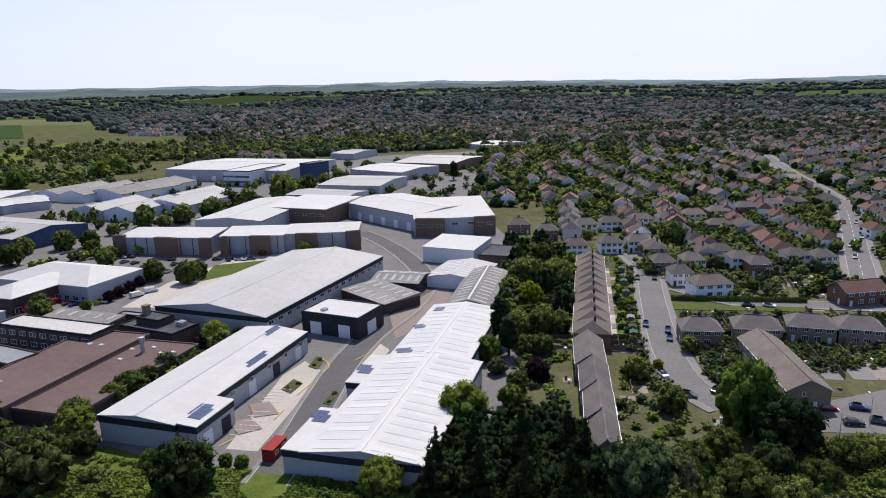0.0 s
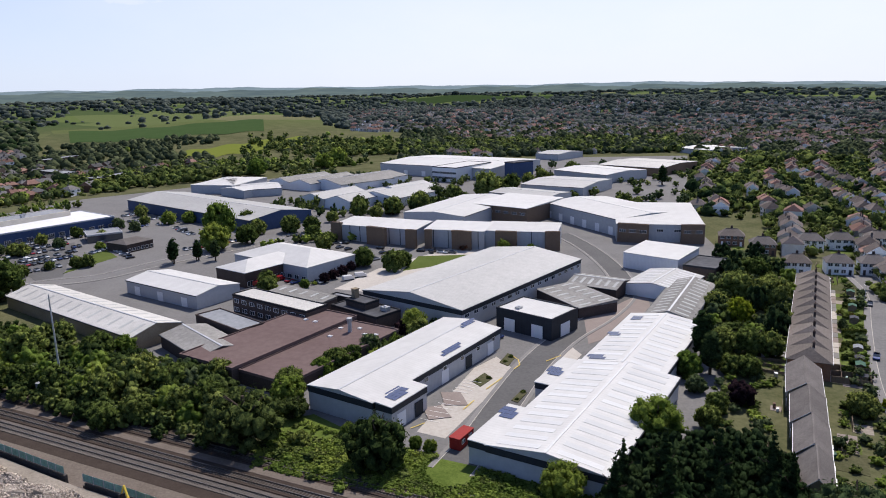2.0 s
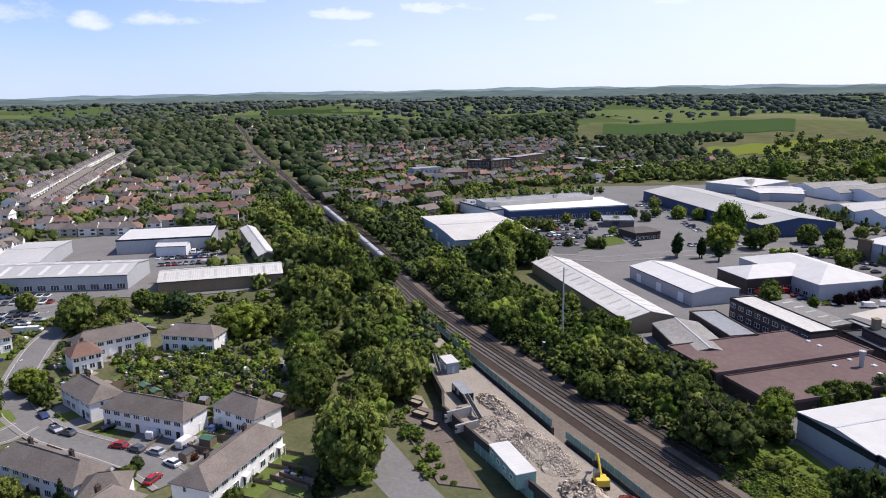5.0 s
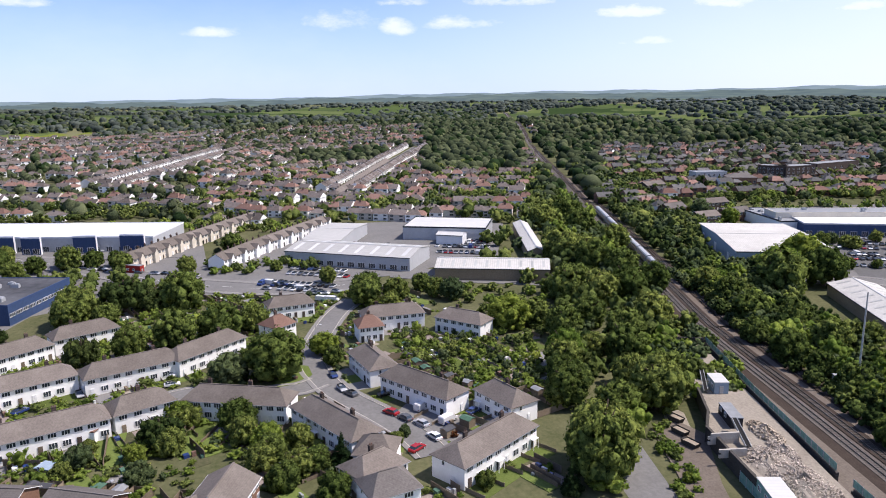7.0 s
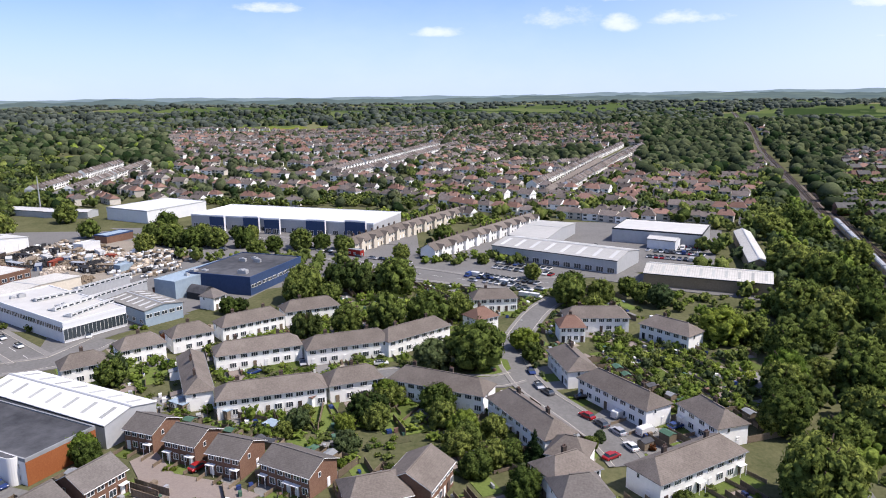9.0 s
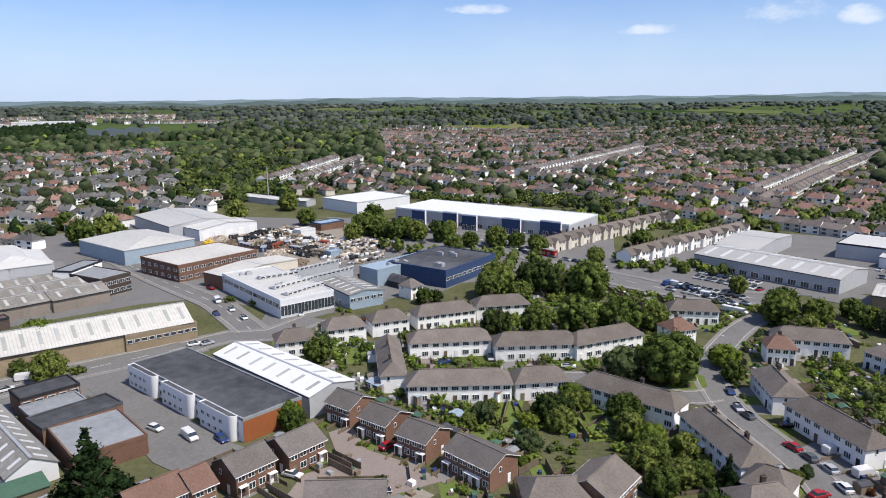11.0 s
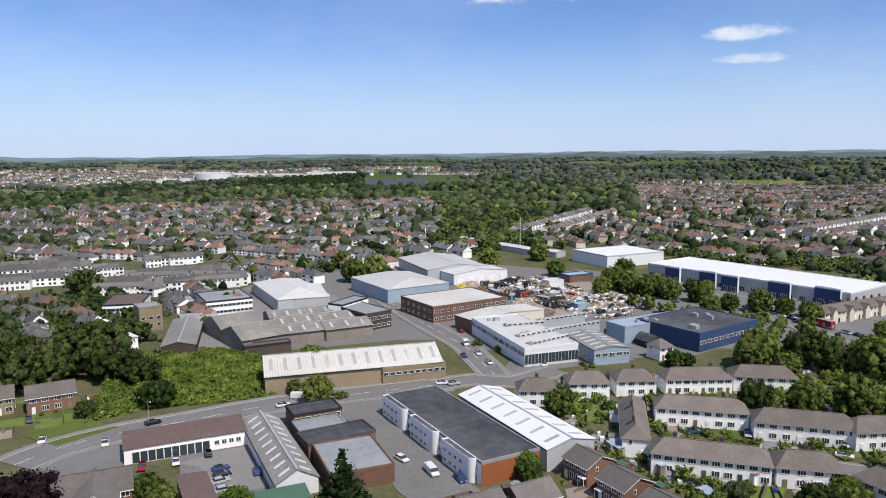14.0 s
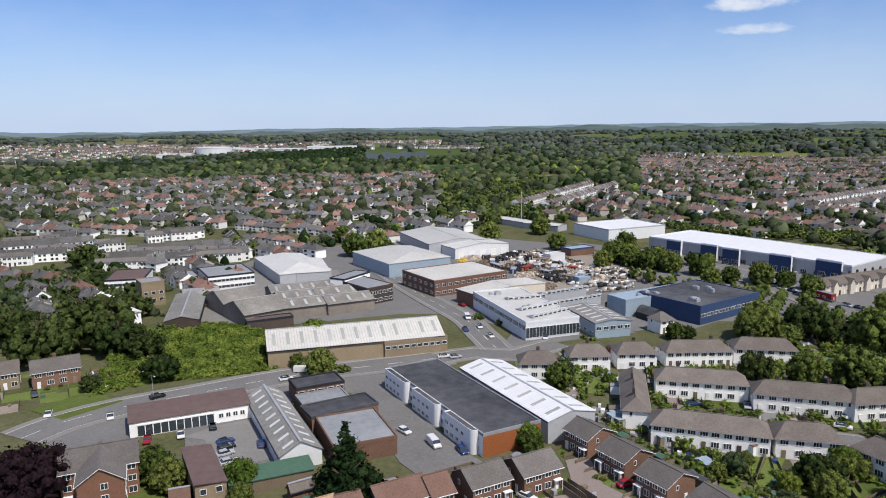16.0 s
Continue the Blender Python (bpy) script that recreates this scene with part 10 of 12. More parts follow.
# gabled terraces along the trunk road
gabled_terrace(-355.6, -67.5, 157.2, 48.8, 9, 'render_cream', 'cream terrace with brown roof, gabled bays and many chimneys')
gabled_terrace(-410.5, -42.3, 154.7, 70.9, 13, 'render_cream', 'cream terrace with brown roof, gabled bays and many chimneys')
gabled_terrace(-341.3, -26.8, 153.3, 44.6, 8, 'render_white', 'white terrace with brown roof, gabled bays and many chimneys')
gabled_terrace(-388.2, -1.5, 151.2, 61.0, 11, 'render_white', 'white terrace with brown roof, gabled bays and many chimneys')

# raised rooflights of the white works
shed(-227.1, -156.3, 327.7, 16.1, 3.2, 6.9, roof='mono', rise=1.2, top='roof_fresh', wall='clad_grey', name='raised_rooflight', label='raised white rooflight with dark glazed front', wins=((2, 7, 1.8, 0.7, 6.95),))
shed(-245.9, -151.1, 340.3, 22.7, 3.2, 6.9, roof='mono', rise=1.2, top='roof_fresh', wall='clad_grey', name='raised_rooflight', label='raised white rooflight with dark glazed front', wins=((2, 10, 1.8, 0.7, 6.95),))
shed(-218.1, -144.8, 343.7, 17.3, 3.2, 6.9, roof='mono', rise=1.2, top='roof_fresh', wall='clad_grey', name='raised_rooflight', label='raised white rooflight with dark glazed front', wins=((2, 7, 1.8, 0.7, 6.95),))
shed(-235.8, -139.9, 341.1, 25.4, 3.2, 6.9, roof='mono', rise=1.2, top='roof_fresh', wall='clad_grey', name='raised_rooflight', label='raised white rooflight with dark glazed front', wins=((2, 11, 1.8, 0.7, 6.95),))
shed(-213.0, -136.2, 347.7, 18.5, 3.2, 6.9, roof='mono', rise=1.2, top='roof_fresh', wall='clad_grey', name='raised_rooflight', label='raised white rooflight with dark glazed front', wins=((2, 8, 1.8, 0.7, 6.95),))
shed(-330.02, 9.47, 60, 1.2, 3.0, 3.2, roof='flat', top='red', wall='red', trims='red', name='store_sign', label='red shop sign panel beside the entrance')

# traffic on the trunk road
car(-335.36, -91.64, 62.2, 'white', False, True)
car(-332.81, -86.93, 61.7, 'black', False, True)
car(-339.51, -96.32, 60.6, 'silver', False, True)
car(-324.16, -69.85, 65.1, 'grey', False, True)
car(-320.32, -62.91, 63.6, 'white', False, True)
car(-318.45, -57.84, 57.5, 'black', False, True)
car(-314.46, -52.25, 58.1, 'white', False, True)
car(-316.37, -50.3, 57.8, 'red', False, True)
car(-312.47, -44.91, 64.3, 'white', False, True)
car(-290.92, -12.78, 59.7, 'white', True, True)
car(-286.4, -9.96, 62.9, 'black', False, True)
car(-287.32, -7.48, 64.1, 'blue', False, True)
car(-283.18, -4.2, 64.9, 'black', False, True)
car(-278.49, -0.62, 62.8, 'white', True, True)
car(-277.93, 2.39, 65.0, 'grey', False, True)
car(-270.15, 5.36, 59.0, 'white', False, True)
car(-269.65, 8.23, 61.0, 'white', False, True)
car(-282.23, -13.94, 63.0, 'silver', False, True)
car(-271.35, 12.82, 58.4, 'silver', False, True)
car(-259.41, 10.69, 64.6, 'white', True, True)
car(-260.94, 7.03, 64.0, 'white', True, True)
cabin(-327.22, -73.29, 61.2, 11, 2.6, 3.4, 'red', 'felt_grey', 'lorry', 'dark red box lorry on the trunk road')

# retail car park beside the stores
area('verge', [(-242.5, 237.4), (-241.3, 269.0), (-263.2, 284.4), (-255.6, 267.3)], 'lawn', 'planted green island by the car park', category='lawn')
car_row((-311.4, 282.3), (-295.9, 306.3), 401, fill=0.8)
car_row((-304.6, 264.0), (-286.4, 294.4), 402, fill=0.8)
car_row((-295.0, 256.3), (-277.1, 285.6), 403, fill=0.8)
car_row((-279.4, 249.5), (-271.1, 275.7), 404, fill=0.8)
car_row((-271.2, 244.3), (-263.2, 265.8), 405, fill=0.8)
car_row((-260.3, 235.0), (-253.3, 248.4), 406, fill=0.8)
car_row((-274.6, 297.0), (-232.1, 267.2), 407, fill=0.8)
car_row((-319.7, 363.6), (-305.1, 388.9), 408, fill=0.8)
car_row((-303.6, 345.2), (-286.0, 370.6), 409, fill=0.8)
car_row((-288.7, 333.4), (-268.9, 354.0), 410, fill=0.8)
car_row((-260.5, 337.3), (-234.9, 319.5), 411, fill=0.8)
car_row((-259.5, 271.5), (-258.5, 282.9), 412, fill=0.8)
tree('lime', -244.29, 187.51, 10.82, tall=0.85)
tree('lime', -264.98, 214.0, 9.74, tall=0.95)
tree('lime', -203.01, 291.42, 8.45, tall=1.0)
tree('cypress', -208.12, 265.17, 2.95, tall=1.15)
tree('cypress', -199.15, 270.5, 2.40, tall=1.2)
tree('cypress', -196.01, 279.83, 2.04, tall=1.2)
tree('lime', -243.75, 160.25, 5.61, tall=0.8)
tree('ash', -303.61, 261.05, 3.48, tall=1)
tree('oak', -295.72, 261.85, 3.74, tall=1)
tree('oak', -302.46, 285.5, 3.61, tall=1)
tree('ash', -285.17, 279.32, 3.47, tall=1)
tree('oak', -298.38, 304.92, 3.70, tall=1)
tree('oak', -256.16, 229.23, 3.28, tall=1)
tree('oak', -254.34, 242.21, 2.51, tall=1)
tree('oak', -240.8, 250.25, 3.58, tall=1)
tree('lime', -260.95, 280.1, 2.72, tall=1)
tree('ash', -293.08, 330.84, 3.83, tall=1)
tree('ash', -277.83, 325.37, 3.71, tall=1)
tree('oak', -286.28, 344.3, 3.52, tall=1)
tree('lime', -271.86, 347.37, 4.86, tall=1)
tree('lime', -261.85, 352.89, 4.50, tall=1)
tree('ash', -389.49, 240.39, 7.20, tall=1)
tree('lime', -369.7, 247.32, 5.95, tall=1)

# large trees among the terraces
tree('wide', -206.89, -61.95, 5.06, tall=1.3)
tree('oak', -212.88, -50.61, 5.67, tall=1.1)
tree('oak', -217.41, -38.47, 8.11)
tree('oak', -223.26, -25.99, 7.68)
tree('oak', -230.09, -15.76, 5.94)
tree('oak', -246.49, -76.19, 7.01)
tree('oak', -187.22, -8.44, 9.41, tall=0.9)
tree('ash', -186.09, -20.34, 6.38, tall=0.85)
tree('bush', -163.25, -27.96, 5.03)
tree('oak', -157.83, -16.08, 5.20, tall=0.9)
tree('lime', -167.42, -31.16, 2.94)
tree('ash', -136.87, -33.51, 3.15)
tree('lime', -146.0, -9.31, 3.89)
tree('oak', -138.07, -10.25, 3.73, tall=0.9)
tree('fir', -135.04, 5.81, 3.05, tall=0.75)
tree('oak', -134.12, -2.38, 4.25, tall=0.8)
tree('lime', -203.61, 5.26, 5.15, tall=0.8)
tree('oak', -259.01, 23.63, 6.64)
tree('oak', -256.03, 35.64, 4.26)
tree('oak', -256.66, 49.17, 4.84)
tree('ash', -251.32, 54.6, 5.30)
tree('lime', -214.24, 65.4, 8.41, tall=0.8)
tree('oak', -215.09, 74.43, 5.68)
tree('lime', -177.05, 70.56, 6.48, tall=1.1)
tree('oak', -119.0, 55.1, 7.75, tall=1.15)
tree('oak', -152.88, 59.73, 4.28)
tree('fir', -116.24, 48.69, 2.31, tall=0.8)

# planted beds on the estate
tree('bush', -41.99, 167.18, 0.74)
tree('bush', -39.62, 169.66, 0.9)
tree('bush', -37.73, 181.66, 0.79)
tree('bush', -36.84, 185.49, 0.97)
tree('bush', -30.01, 158.34, 0.7)
tree('bush', -29.34, 162.95, 0.86)

# trees, hedges and lawns among the streets
grove([(-215.5, 112.1), (-211.7, 127.8), (-181.0, 112.8), (-154.5, 97.8), (-146.7, 86.3), (-171.7, 93.4)], 14, ('oak', 'lime', 'ash'), 2.6, 4.2, 64)
grove([(-271.4, 59.0), (-265.4, 101.2), (-199.9, 77.5), (-208.8, 63.7), (-228.0, 61.4), (-240.6, 52.2)], 40, ('oak', 'bush', 'shrub', 'lime'), 1.2, 2.6, 65)
grove([(-270, 152), (-200, 137), (-150, 127), (-100, 119), (-88, 117), (-88, 125), (-100, 127), (-150, 136), (-200, 146), (-270, 163)], 60, ('wide', 'oak', 'ash'), 1.8, 3.2, 66)
hedge((74.9, 232.5), (117.4, 225.6), 1.6, 1.5)
hedge((61.5, 255.7), (68.0, 256.6), 1.2, 1.5)
hedge((58.4, 241.4), (65.1, 242.8), 1.2, 1.5)
hedge((55.1, 226.6), (61.6, 227.9), 1.2, 1.5)
hedge((52.6, 215.1), (59.0, 216.3), 1.2, 1.5)
hedge((50.3, 204.2), (56.7, 205.7), 1.2, 1.5)
hedge((48.3, 194.6), (54.8, 196.0), 1.2, 1.5)
hedge((127.4, 237.1), (146.8, 231.9), 1.4, 1.8, 'leaf_dark')
hedge((65.4, 195.2), (86.7, 195.5), 1.4, 1.8, 'leaf_dark')
hedge((89.1, 193.5), (106.3, 189.5), 1.4, 1.8, 'leaf_dark')
hedge((87.2, 278.3), (109.1, 270.6), 1.4, 1.8, 'leaf_dark')
hedge((112.1, 266.8), (134.5, 259.5), 1.4, 1.8, 'leaf_dark')

# trees of the estate and the suburb edge
grove([(-182.5, 284.8), (-161.4, 320.6), (-118.3, 322.8), (-58.7, 319.5), (-62.0, 335.9), (-127.7, 340.3), (-175.6, 342.0), (-195.8, 305.5)], 18, ('oak', 'lime'), 2, 3.2, 72)
grove([(-225.2, 339.6), (-194.5, 378.5), (-137.5, 410.1), (-77.5, 413.1), (-83.0, 440.5), (-151.5, 450.6), (-217.6, 423.2), (-243.7, 367.6)], 26, ('oak', 'oak', 'cypress'), 2, 3.4, 73)
grove([(-294.4, 521.2), (-218.7, 518.8), (-131.0, 503.6), (-44.3, 521.1), (-49.2, 570.4), (-145.0, 555.6), (-248.1, 588.0), (-342.5, 606.3)], 40, ('oak', 'oak', 'ash'), 2.4, 4, 74)
grove([(-370.2, 222.6), (-432.7, 263.7), (-436.2, 331.1), (-411.6, 406.9), (-374.1, 393.4), (-391.7, 296.6), (-369.5, 258.2), (-346.2, 212.7)], 50, ('oak', 'ash', 'lime'), 2, 3.8, 75)
grove([(-195.6, 121.4), (-167.6, 116.6), (-145.0, 103.3), (-156.7, 99.7), (-182.9, 106.5)], 12, ('oak', 'lime', 'ash'), 2.2, 3.6, 76)
grove([(-553.2, -161.4), (-543.0, -108.7), (-523.4, -63.5), (-502.2, -19.8), (-524.5, -19.0), (-557.4, -67.9), (-588.0, -117.9), (-597.6, -174.5)], 70, ('oak', 'holm'), 2.4, 3.6, 77)
grove([(-134.4, 74.0), (-138.7, 80.4), (-114.9, 73.4), (-107.4, 70.1), (-108.1, 67.1)], 14, ('bush', 'shrub', 'lime'), 0.8, 1.7, 84)
grove([(-132.0, 60.8), (-130.9, 65.5), (-111.2, 57.9), (-112.7, 51.2)], 14, ('oak', 'shrub', 'lime'), 1, 2.2, 85)
house(-370.51, 231.53, 102.44, 15.42, 9, h=5.4, units=3, detail=1, stacks=(), wall='brick_dark', top='tile', label='brown brick terrace with tiled gable roof')
house(-378.3, 255.15, 102.09, 19.35, 9, h=5.4, units=3, detail=1, stacks=(), wall='brick', top='tile_grey', label='brown brick terrace with tiled gable roof')
house(-416.81, 264.17, 101.09, 21.93, 9, h=5.4, units=3, detail=1, stacks=(), wall='brick_dark', top='tile', label='brown brick terrace with tiled gable roof')
house(-470.89, 267.13, 106.62, 21.59, 9, h=5.4, units=3, detail=1, stacks=(), wall='brick', top='tile_grey', label='brown brick terrace with tiled gable roof')
house(-440.52, 228.62, 110.69, 17.55, 9, h=5.4, units=3, detail=1, stacks=(), wall='brick_dark', top='tile', label='brown brick terrace with tiled gable roof')
house(-404.31, 229.57, 110.32, 16.17, 9, h=5.4, units=3, detail=1, stacks=(), wall='brick', top='tile_grey', label='brown brick terrace with tiled gable roof')
house(-514.89, 273.72, 110.7, 20.84, 9, h=5.4, units=3, detail=1, stacks=(), wall='brick_dark', top='tile', label='brown brick terrace with tiled gable roof')
mound(-309.15, -232.64, 11, 7, 1.8, 120, 'dark', 150, 0.8, 'heap of mixed scrap and salvage')
mound(-305.86, -221, 11, 7, 1.8, 121, 'rubble', 150, 0.8, 'heap of mixed scrap and salvage')
mound(-302.7, -209.83, 11, 7, 1.8, 122, 'dark', 150, 0.8, 'heap of mixed scrap and salvage')
mound(-299.07, -197.01, 11, 7, 1.8, 123, 'wood', 150, 0.8, 'heap of mixed scrap and salvage')
mound(-297.34, -187.49, 11, 7, 1.8, 124, 'dark', 150, 0.8, 'heap of mixed scrap and salvage')
mound(-313.76, -185.65, 11, 7, 1.8, 125, 'rubble', 150, 0.8, 'heap of mixed scrap and salvage')

# garden patchwork: lawns, beds, slabs, fences and clutter too many to count
def patchwork(poly, angle, seed, count, clutter=1.0, fenced=0.5):
    rnd = random.Random(seed)
    xs, ys = [q[0] for q in poly], [q[1] for q in poly]
    beds, fences, odds = {k: Mb() for k in ("lawn", "garden", "pavement", "earth", "paving_pink")}, Mb(), {k: Mb() for k in ("frame", "wood", "car_blue", "metal", "green_felt", "tile_red")}
    ca, sa = math.cos(radians(angle)), math.sin(radians(angle))

    def turned(x, y, u, v):
        return (x + u * ca - v * sa, y + u * sa + v * ca)

    def slab(mb, x, y, a, b, z0, z1):
        ring = [turned(x, y, -a, -b), turned(x, y, a, -b), turned(x, y, a, b), turned(x, y, -a, b)]
        mb.prism(ring, z0, z1)
    for k in range(count):
        x, y = rnd.uniform(min(xs), max(xs)), rnd.uniform(min(ys), max(ys))
        if not bool(inside(np.array([x]), np.array([y]), poly)[0]) or not free(x, y, 2.0):
            continue
        a, b = rnd.uniform(2.2, 5.5), rnd.uniform(1.6, 3.2)
        if not all(free(*turned(x, y, u, v), 0.2) for u, v in ((-a, -b), (a, -b), (a, b), (-a, b))):
            a, b = 1.4, 1.2
        kind = rnd.choice(("lawn", "lawn", "lawn", "garden", "garden", "pavement", "earth", "paving_pink"))
        slab(beds[kind], x, y, a, b, -0.1, 0.045 + k * 0.00012)
        if rnd.random() < fenced:
            side_ = rnd.choice((-1, 1))
            q = turned(x, y, 0, side_ * b)
            slab(fences, q[0], q[1], a, 0.04, 0, rnd.choice((1.2, 1.7, 1.7)))
        for j in range(rnd.choice((0, 1, 1, 2, 3)) if rnd.random() < clutter else 0):
            q = turned(x, y, rnd.uniform(-a, a), rnd.uniform(-b, b))
            slab(odds[rnd.choice(("frame", "frame", "wood", "wood", "car_blue", "metal", "green_felt", "tile_red"))], q[0], q[1], rnd.uniform(0.25, 0.8), rnd.uniform(0.2, 0.6), 0.04, rnd.uniform(0.4, 1.2))
    for kind, mb in beds.items():
        if mb.f:
            tagged(new("garden_patches", mb.mesh("garden_patches", kind)), "patchwork of small garden lawns, beds and slabs", "garden", kind="stuff")
    if fences.f:
        tagged(new("garden_fences", fences.mesh("garden_fences", "wood")), "weathered timber panel fences between gardens", "fence", kind="stuff")
    for kind, mb in odds.items():
        if mb.f:
            tagged(new("garden_clutter", mb.mesh("garden_clutter", kind)), "garden furniture, bins, pots and covers", "clutter", kind="stuff")


HOME_GROUND = [(-230, -92), (-262, -66), (-276, -38), (-276, 30), (-240, 52), (-222, 24), (-176, 22), (-150, 40), (-122, 50), (-112, 0), (-108, -30), (-118, -48), (-147, -87), (-180, -112)]
tree('wide', -153.3, -31.9, 4.80)
tree('lime', -165.3, -29.1, 3.05)
tree('ash', -147.2, -47.2, 3.12)
tree('oak', -142.4, -49.0, 2.39)
tree('oak', -153.7, -46.8, 1.82)
tree('lime', -146.5, -36.0, 2.66)
tree('lime', -143.6, -183.2, 6.96)
tree('wide', -96.7, -197.2, 5.51)
tree('wide', -79.0, -204.0, 3.11)
tree('oak', -65.2, -139.1, 4.86)
tree('oak', -68.5, -136.8, 2.42)
tree('lime', -75.3, -122.2, 4.22)
tree('lime', -130.0, -88.6, 3.72)
tree('lime', -129.4, -57.1, 1.64)
tree('ash', -175.2, -106.7, 3.80)
tree('ash', -185.0, -80.6, 2.04)
cabin(-154.6, -78.2, 65, 5, 3.4, 2.4, 'wood', 'clad_sky', 'garden_shed', 'small garden building with pale blue roof')
cabin(-152.1, -66.2, 65, 4.4, 3, 2.2, 'wood', 'clad_sky', 'garden_shed', 'small garden building with pale blue roof')
cabin(-146.4, -52.9, 65, 3.4, 3, 1.6, 'wood', 'clad_sky', 'garden_shed', 'low blue-covered garden frame')
shed(-161.7, -48.9, 62, 7.0, 4.2, 2.5, roof='mono', rise=0.9, top='tile_red', wall='render_white', name='house_extension', label='single-storey extension with red tiled roof')
area('garden_lawn', [(-163.7, -44.87), (-163.95, -41.17), (-146.66, -39.11), (-144.22, -41.99)], 'lawn', 'long mown back garden lawn', category='lawn')
area('shop_yard', [(-80.08, -154.5), (-88.67, -154.33), (-96.34, -151.39), (-87.7, -128.43), (-77.31, -132.11), (-76.95, -135.04), (-82.66, -148.94)], 'pavement', 'pale worn car yard before the shop')
fence = tagged(new('garden_fence', fence_mesh(19.2, 1.6)), 'weathered pale wooden garden fence', 'fence')
fence.matrix_basis = pose(-164.34, -45.26, 0, 0, 0, 9.7)
fence = tagged(new('garden_fence', fence_mesh(10.9, 1.6)), 'weathered pale wooden garden fence', 'fence')
fence.matrix_basis = pose(-148.6, -30.52, 0, 0, 0, 165.6)
fence = tagged(new('garden_fence', fence_mesh(8.0, 1.6)), 'weathered pale wooden garden fence', 'fence')
fence.matrix_basis = pose(-151.44, -62.85, 0, 0, 0, 74.6)
tree('lime', -216.5, 315.3, 9.56, tall=1.3)
tree('cypress', -205.4, 262.8, 4.06)
tree('cypress', -198.6, 271.5, 3.27)
tree('cypress', -190.1, 272.0, 3.50)
tree('oak', -202.7, 330.3, 5.31)
tree('oak', -177.2, 342.3, 5.59)
tree('oak', -178.4, 370.6, 4.30)
tree('oak', -177.3, 409.1, 6.08)
tree('oak', -154.4, 407.4, 5.95)
tree('wide', -144.9, 433.9, 6.60)
tree('wide', -144.3, 465.8, 6.64)
tree('oak', -154.0, 314.0, 4.24)
area('lane_side', [(-136.6, 75.5), (-138.6, 83.3), (-131.4, 86.0), (-112.0, 77.5), (-99.5, 73.6), (-105.8, 67.9), (-118.8, 71.4)], 'dirt', 'bare dusty ground below the yard wall')
tree('shrub', -128.1, 73.2, 1.39)
tree('lime', -114.5, 71.6, 1.30)
tree('shrub', -106.7, 69.8, 0.95)
tree('shrub', -104.1, 70.4, 0.87)
car_row((-357.11, 69.41), (-347.79, 94.19), 901, 0.9, group='cars for sale in the yard')
car_row((-345.94, 67.16), (-336.94, 91.21), 902, 0.9, group='cars for sale in the yard')
car_row((-332.88, 64.53), (-324.27, 87.72), 903, 0.9, group='cars for sale in the yard')
area('corner_green', [(-189.2, -9.2), (-196.4, -4.1), (-194.0, 0.4), (-187.2, 1.4), (-181.6, -2.3), (-180.6, -7.9)], 'lawn', 'mown corner green under a large tree', category='lawn')
tree('oak', -251.7, -75.2, 8.43)
tree('wide', -263.8, -62.7, 8.46)
tree('oak', -247.0, -64.8, 5.05)
tree('oak', -261.1, -42.2, 9.13)
tree('wide', -261.4, -51.4, 6.57)
patchwork(HOME_GROUND, 28, 301, 900)
patchwork([(-60, -100), (-125, -70), (-112, -40), (-90, -55), (-50, -95)], 70, 302, 160)
patchwork([(-75, -235), (-55, -225), (-55, -205), (-95, -205), (-92, -215)], 70, 303, 60)
patchwork([(54, 130), (53, 180), (73, 225), (134, 212), (118, 172), (75, 150)], 80, 304, 320, 0.7)
patchwork([(73, 233), (144, 228), (300, 470), (115, 380), (40, 330), (60, 300)], 75, 305, 900, 0.5)
patchwork([(20, 140), (30, 200), (52, 290), (70, 300), (55, 240), (50, 196), (46, 140), (34, 128)], 80, 306, 260, 0.6)
patchwork([(-221, 26), (-205, 72), (-160, 62), (-158, 48), (-177, 24)], 20, 307, 170, 0.3, 0.12)
grove(HOME_GROUND, 210, ('bush', 'shrub', 'shrub', 'bush', 'ash'), 0.6, 1.5, 308)

# garden greenery between the terraces
grove([(-250.2, 0.1), (-274.7, 6.8), (-275.7, 32.4), (-226.5, 28.0), (-211.0, 15.0), (-236.4, 3.6)], 60, ('bush', 'shrub', 'shrub'), 0.7, 1.6, 81)
grove([(-274.5, -37.8), (-282.0, -12.3), (-259.8, -9.0), (-252.5, -32.5)], 30, ('bush', 'shrub', 'lime'), 0.8, 1.8, 82)
grove([(-239.0, -69.4), (-247.7, -59.3), (-211.8, -48.5), (-202.3, -56.6)], 24, ('bush', 'shrub', 'lime'), 0.8, 1.8, 83)
tree('fir', -87.54, -103.04, 7.89, tall=0.7)
grove([(-421.4, -103.2), (-422.2, -65.7), (-410.4, -22.4), (-396.0, 7.2), (-424.2, 7.1), (-442.1, -24.6), (-453.6, -71.0), (-449.9, -110.4)], 44, ('oak', 'oak', 'lime'), 1.9, 3, 91)
grove([(-335.9, -44.0), (-331.6, 7.3), (-311.9, 7.3), (-309.6, -21.2), (-312.8, -42.8)], 16, ('oak', 'lime'), 1.8, 3, 92)

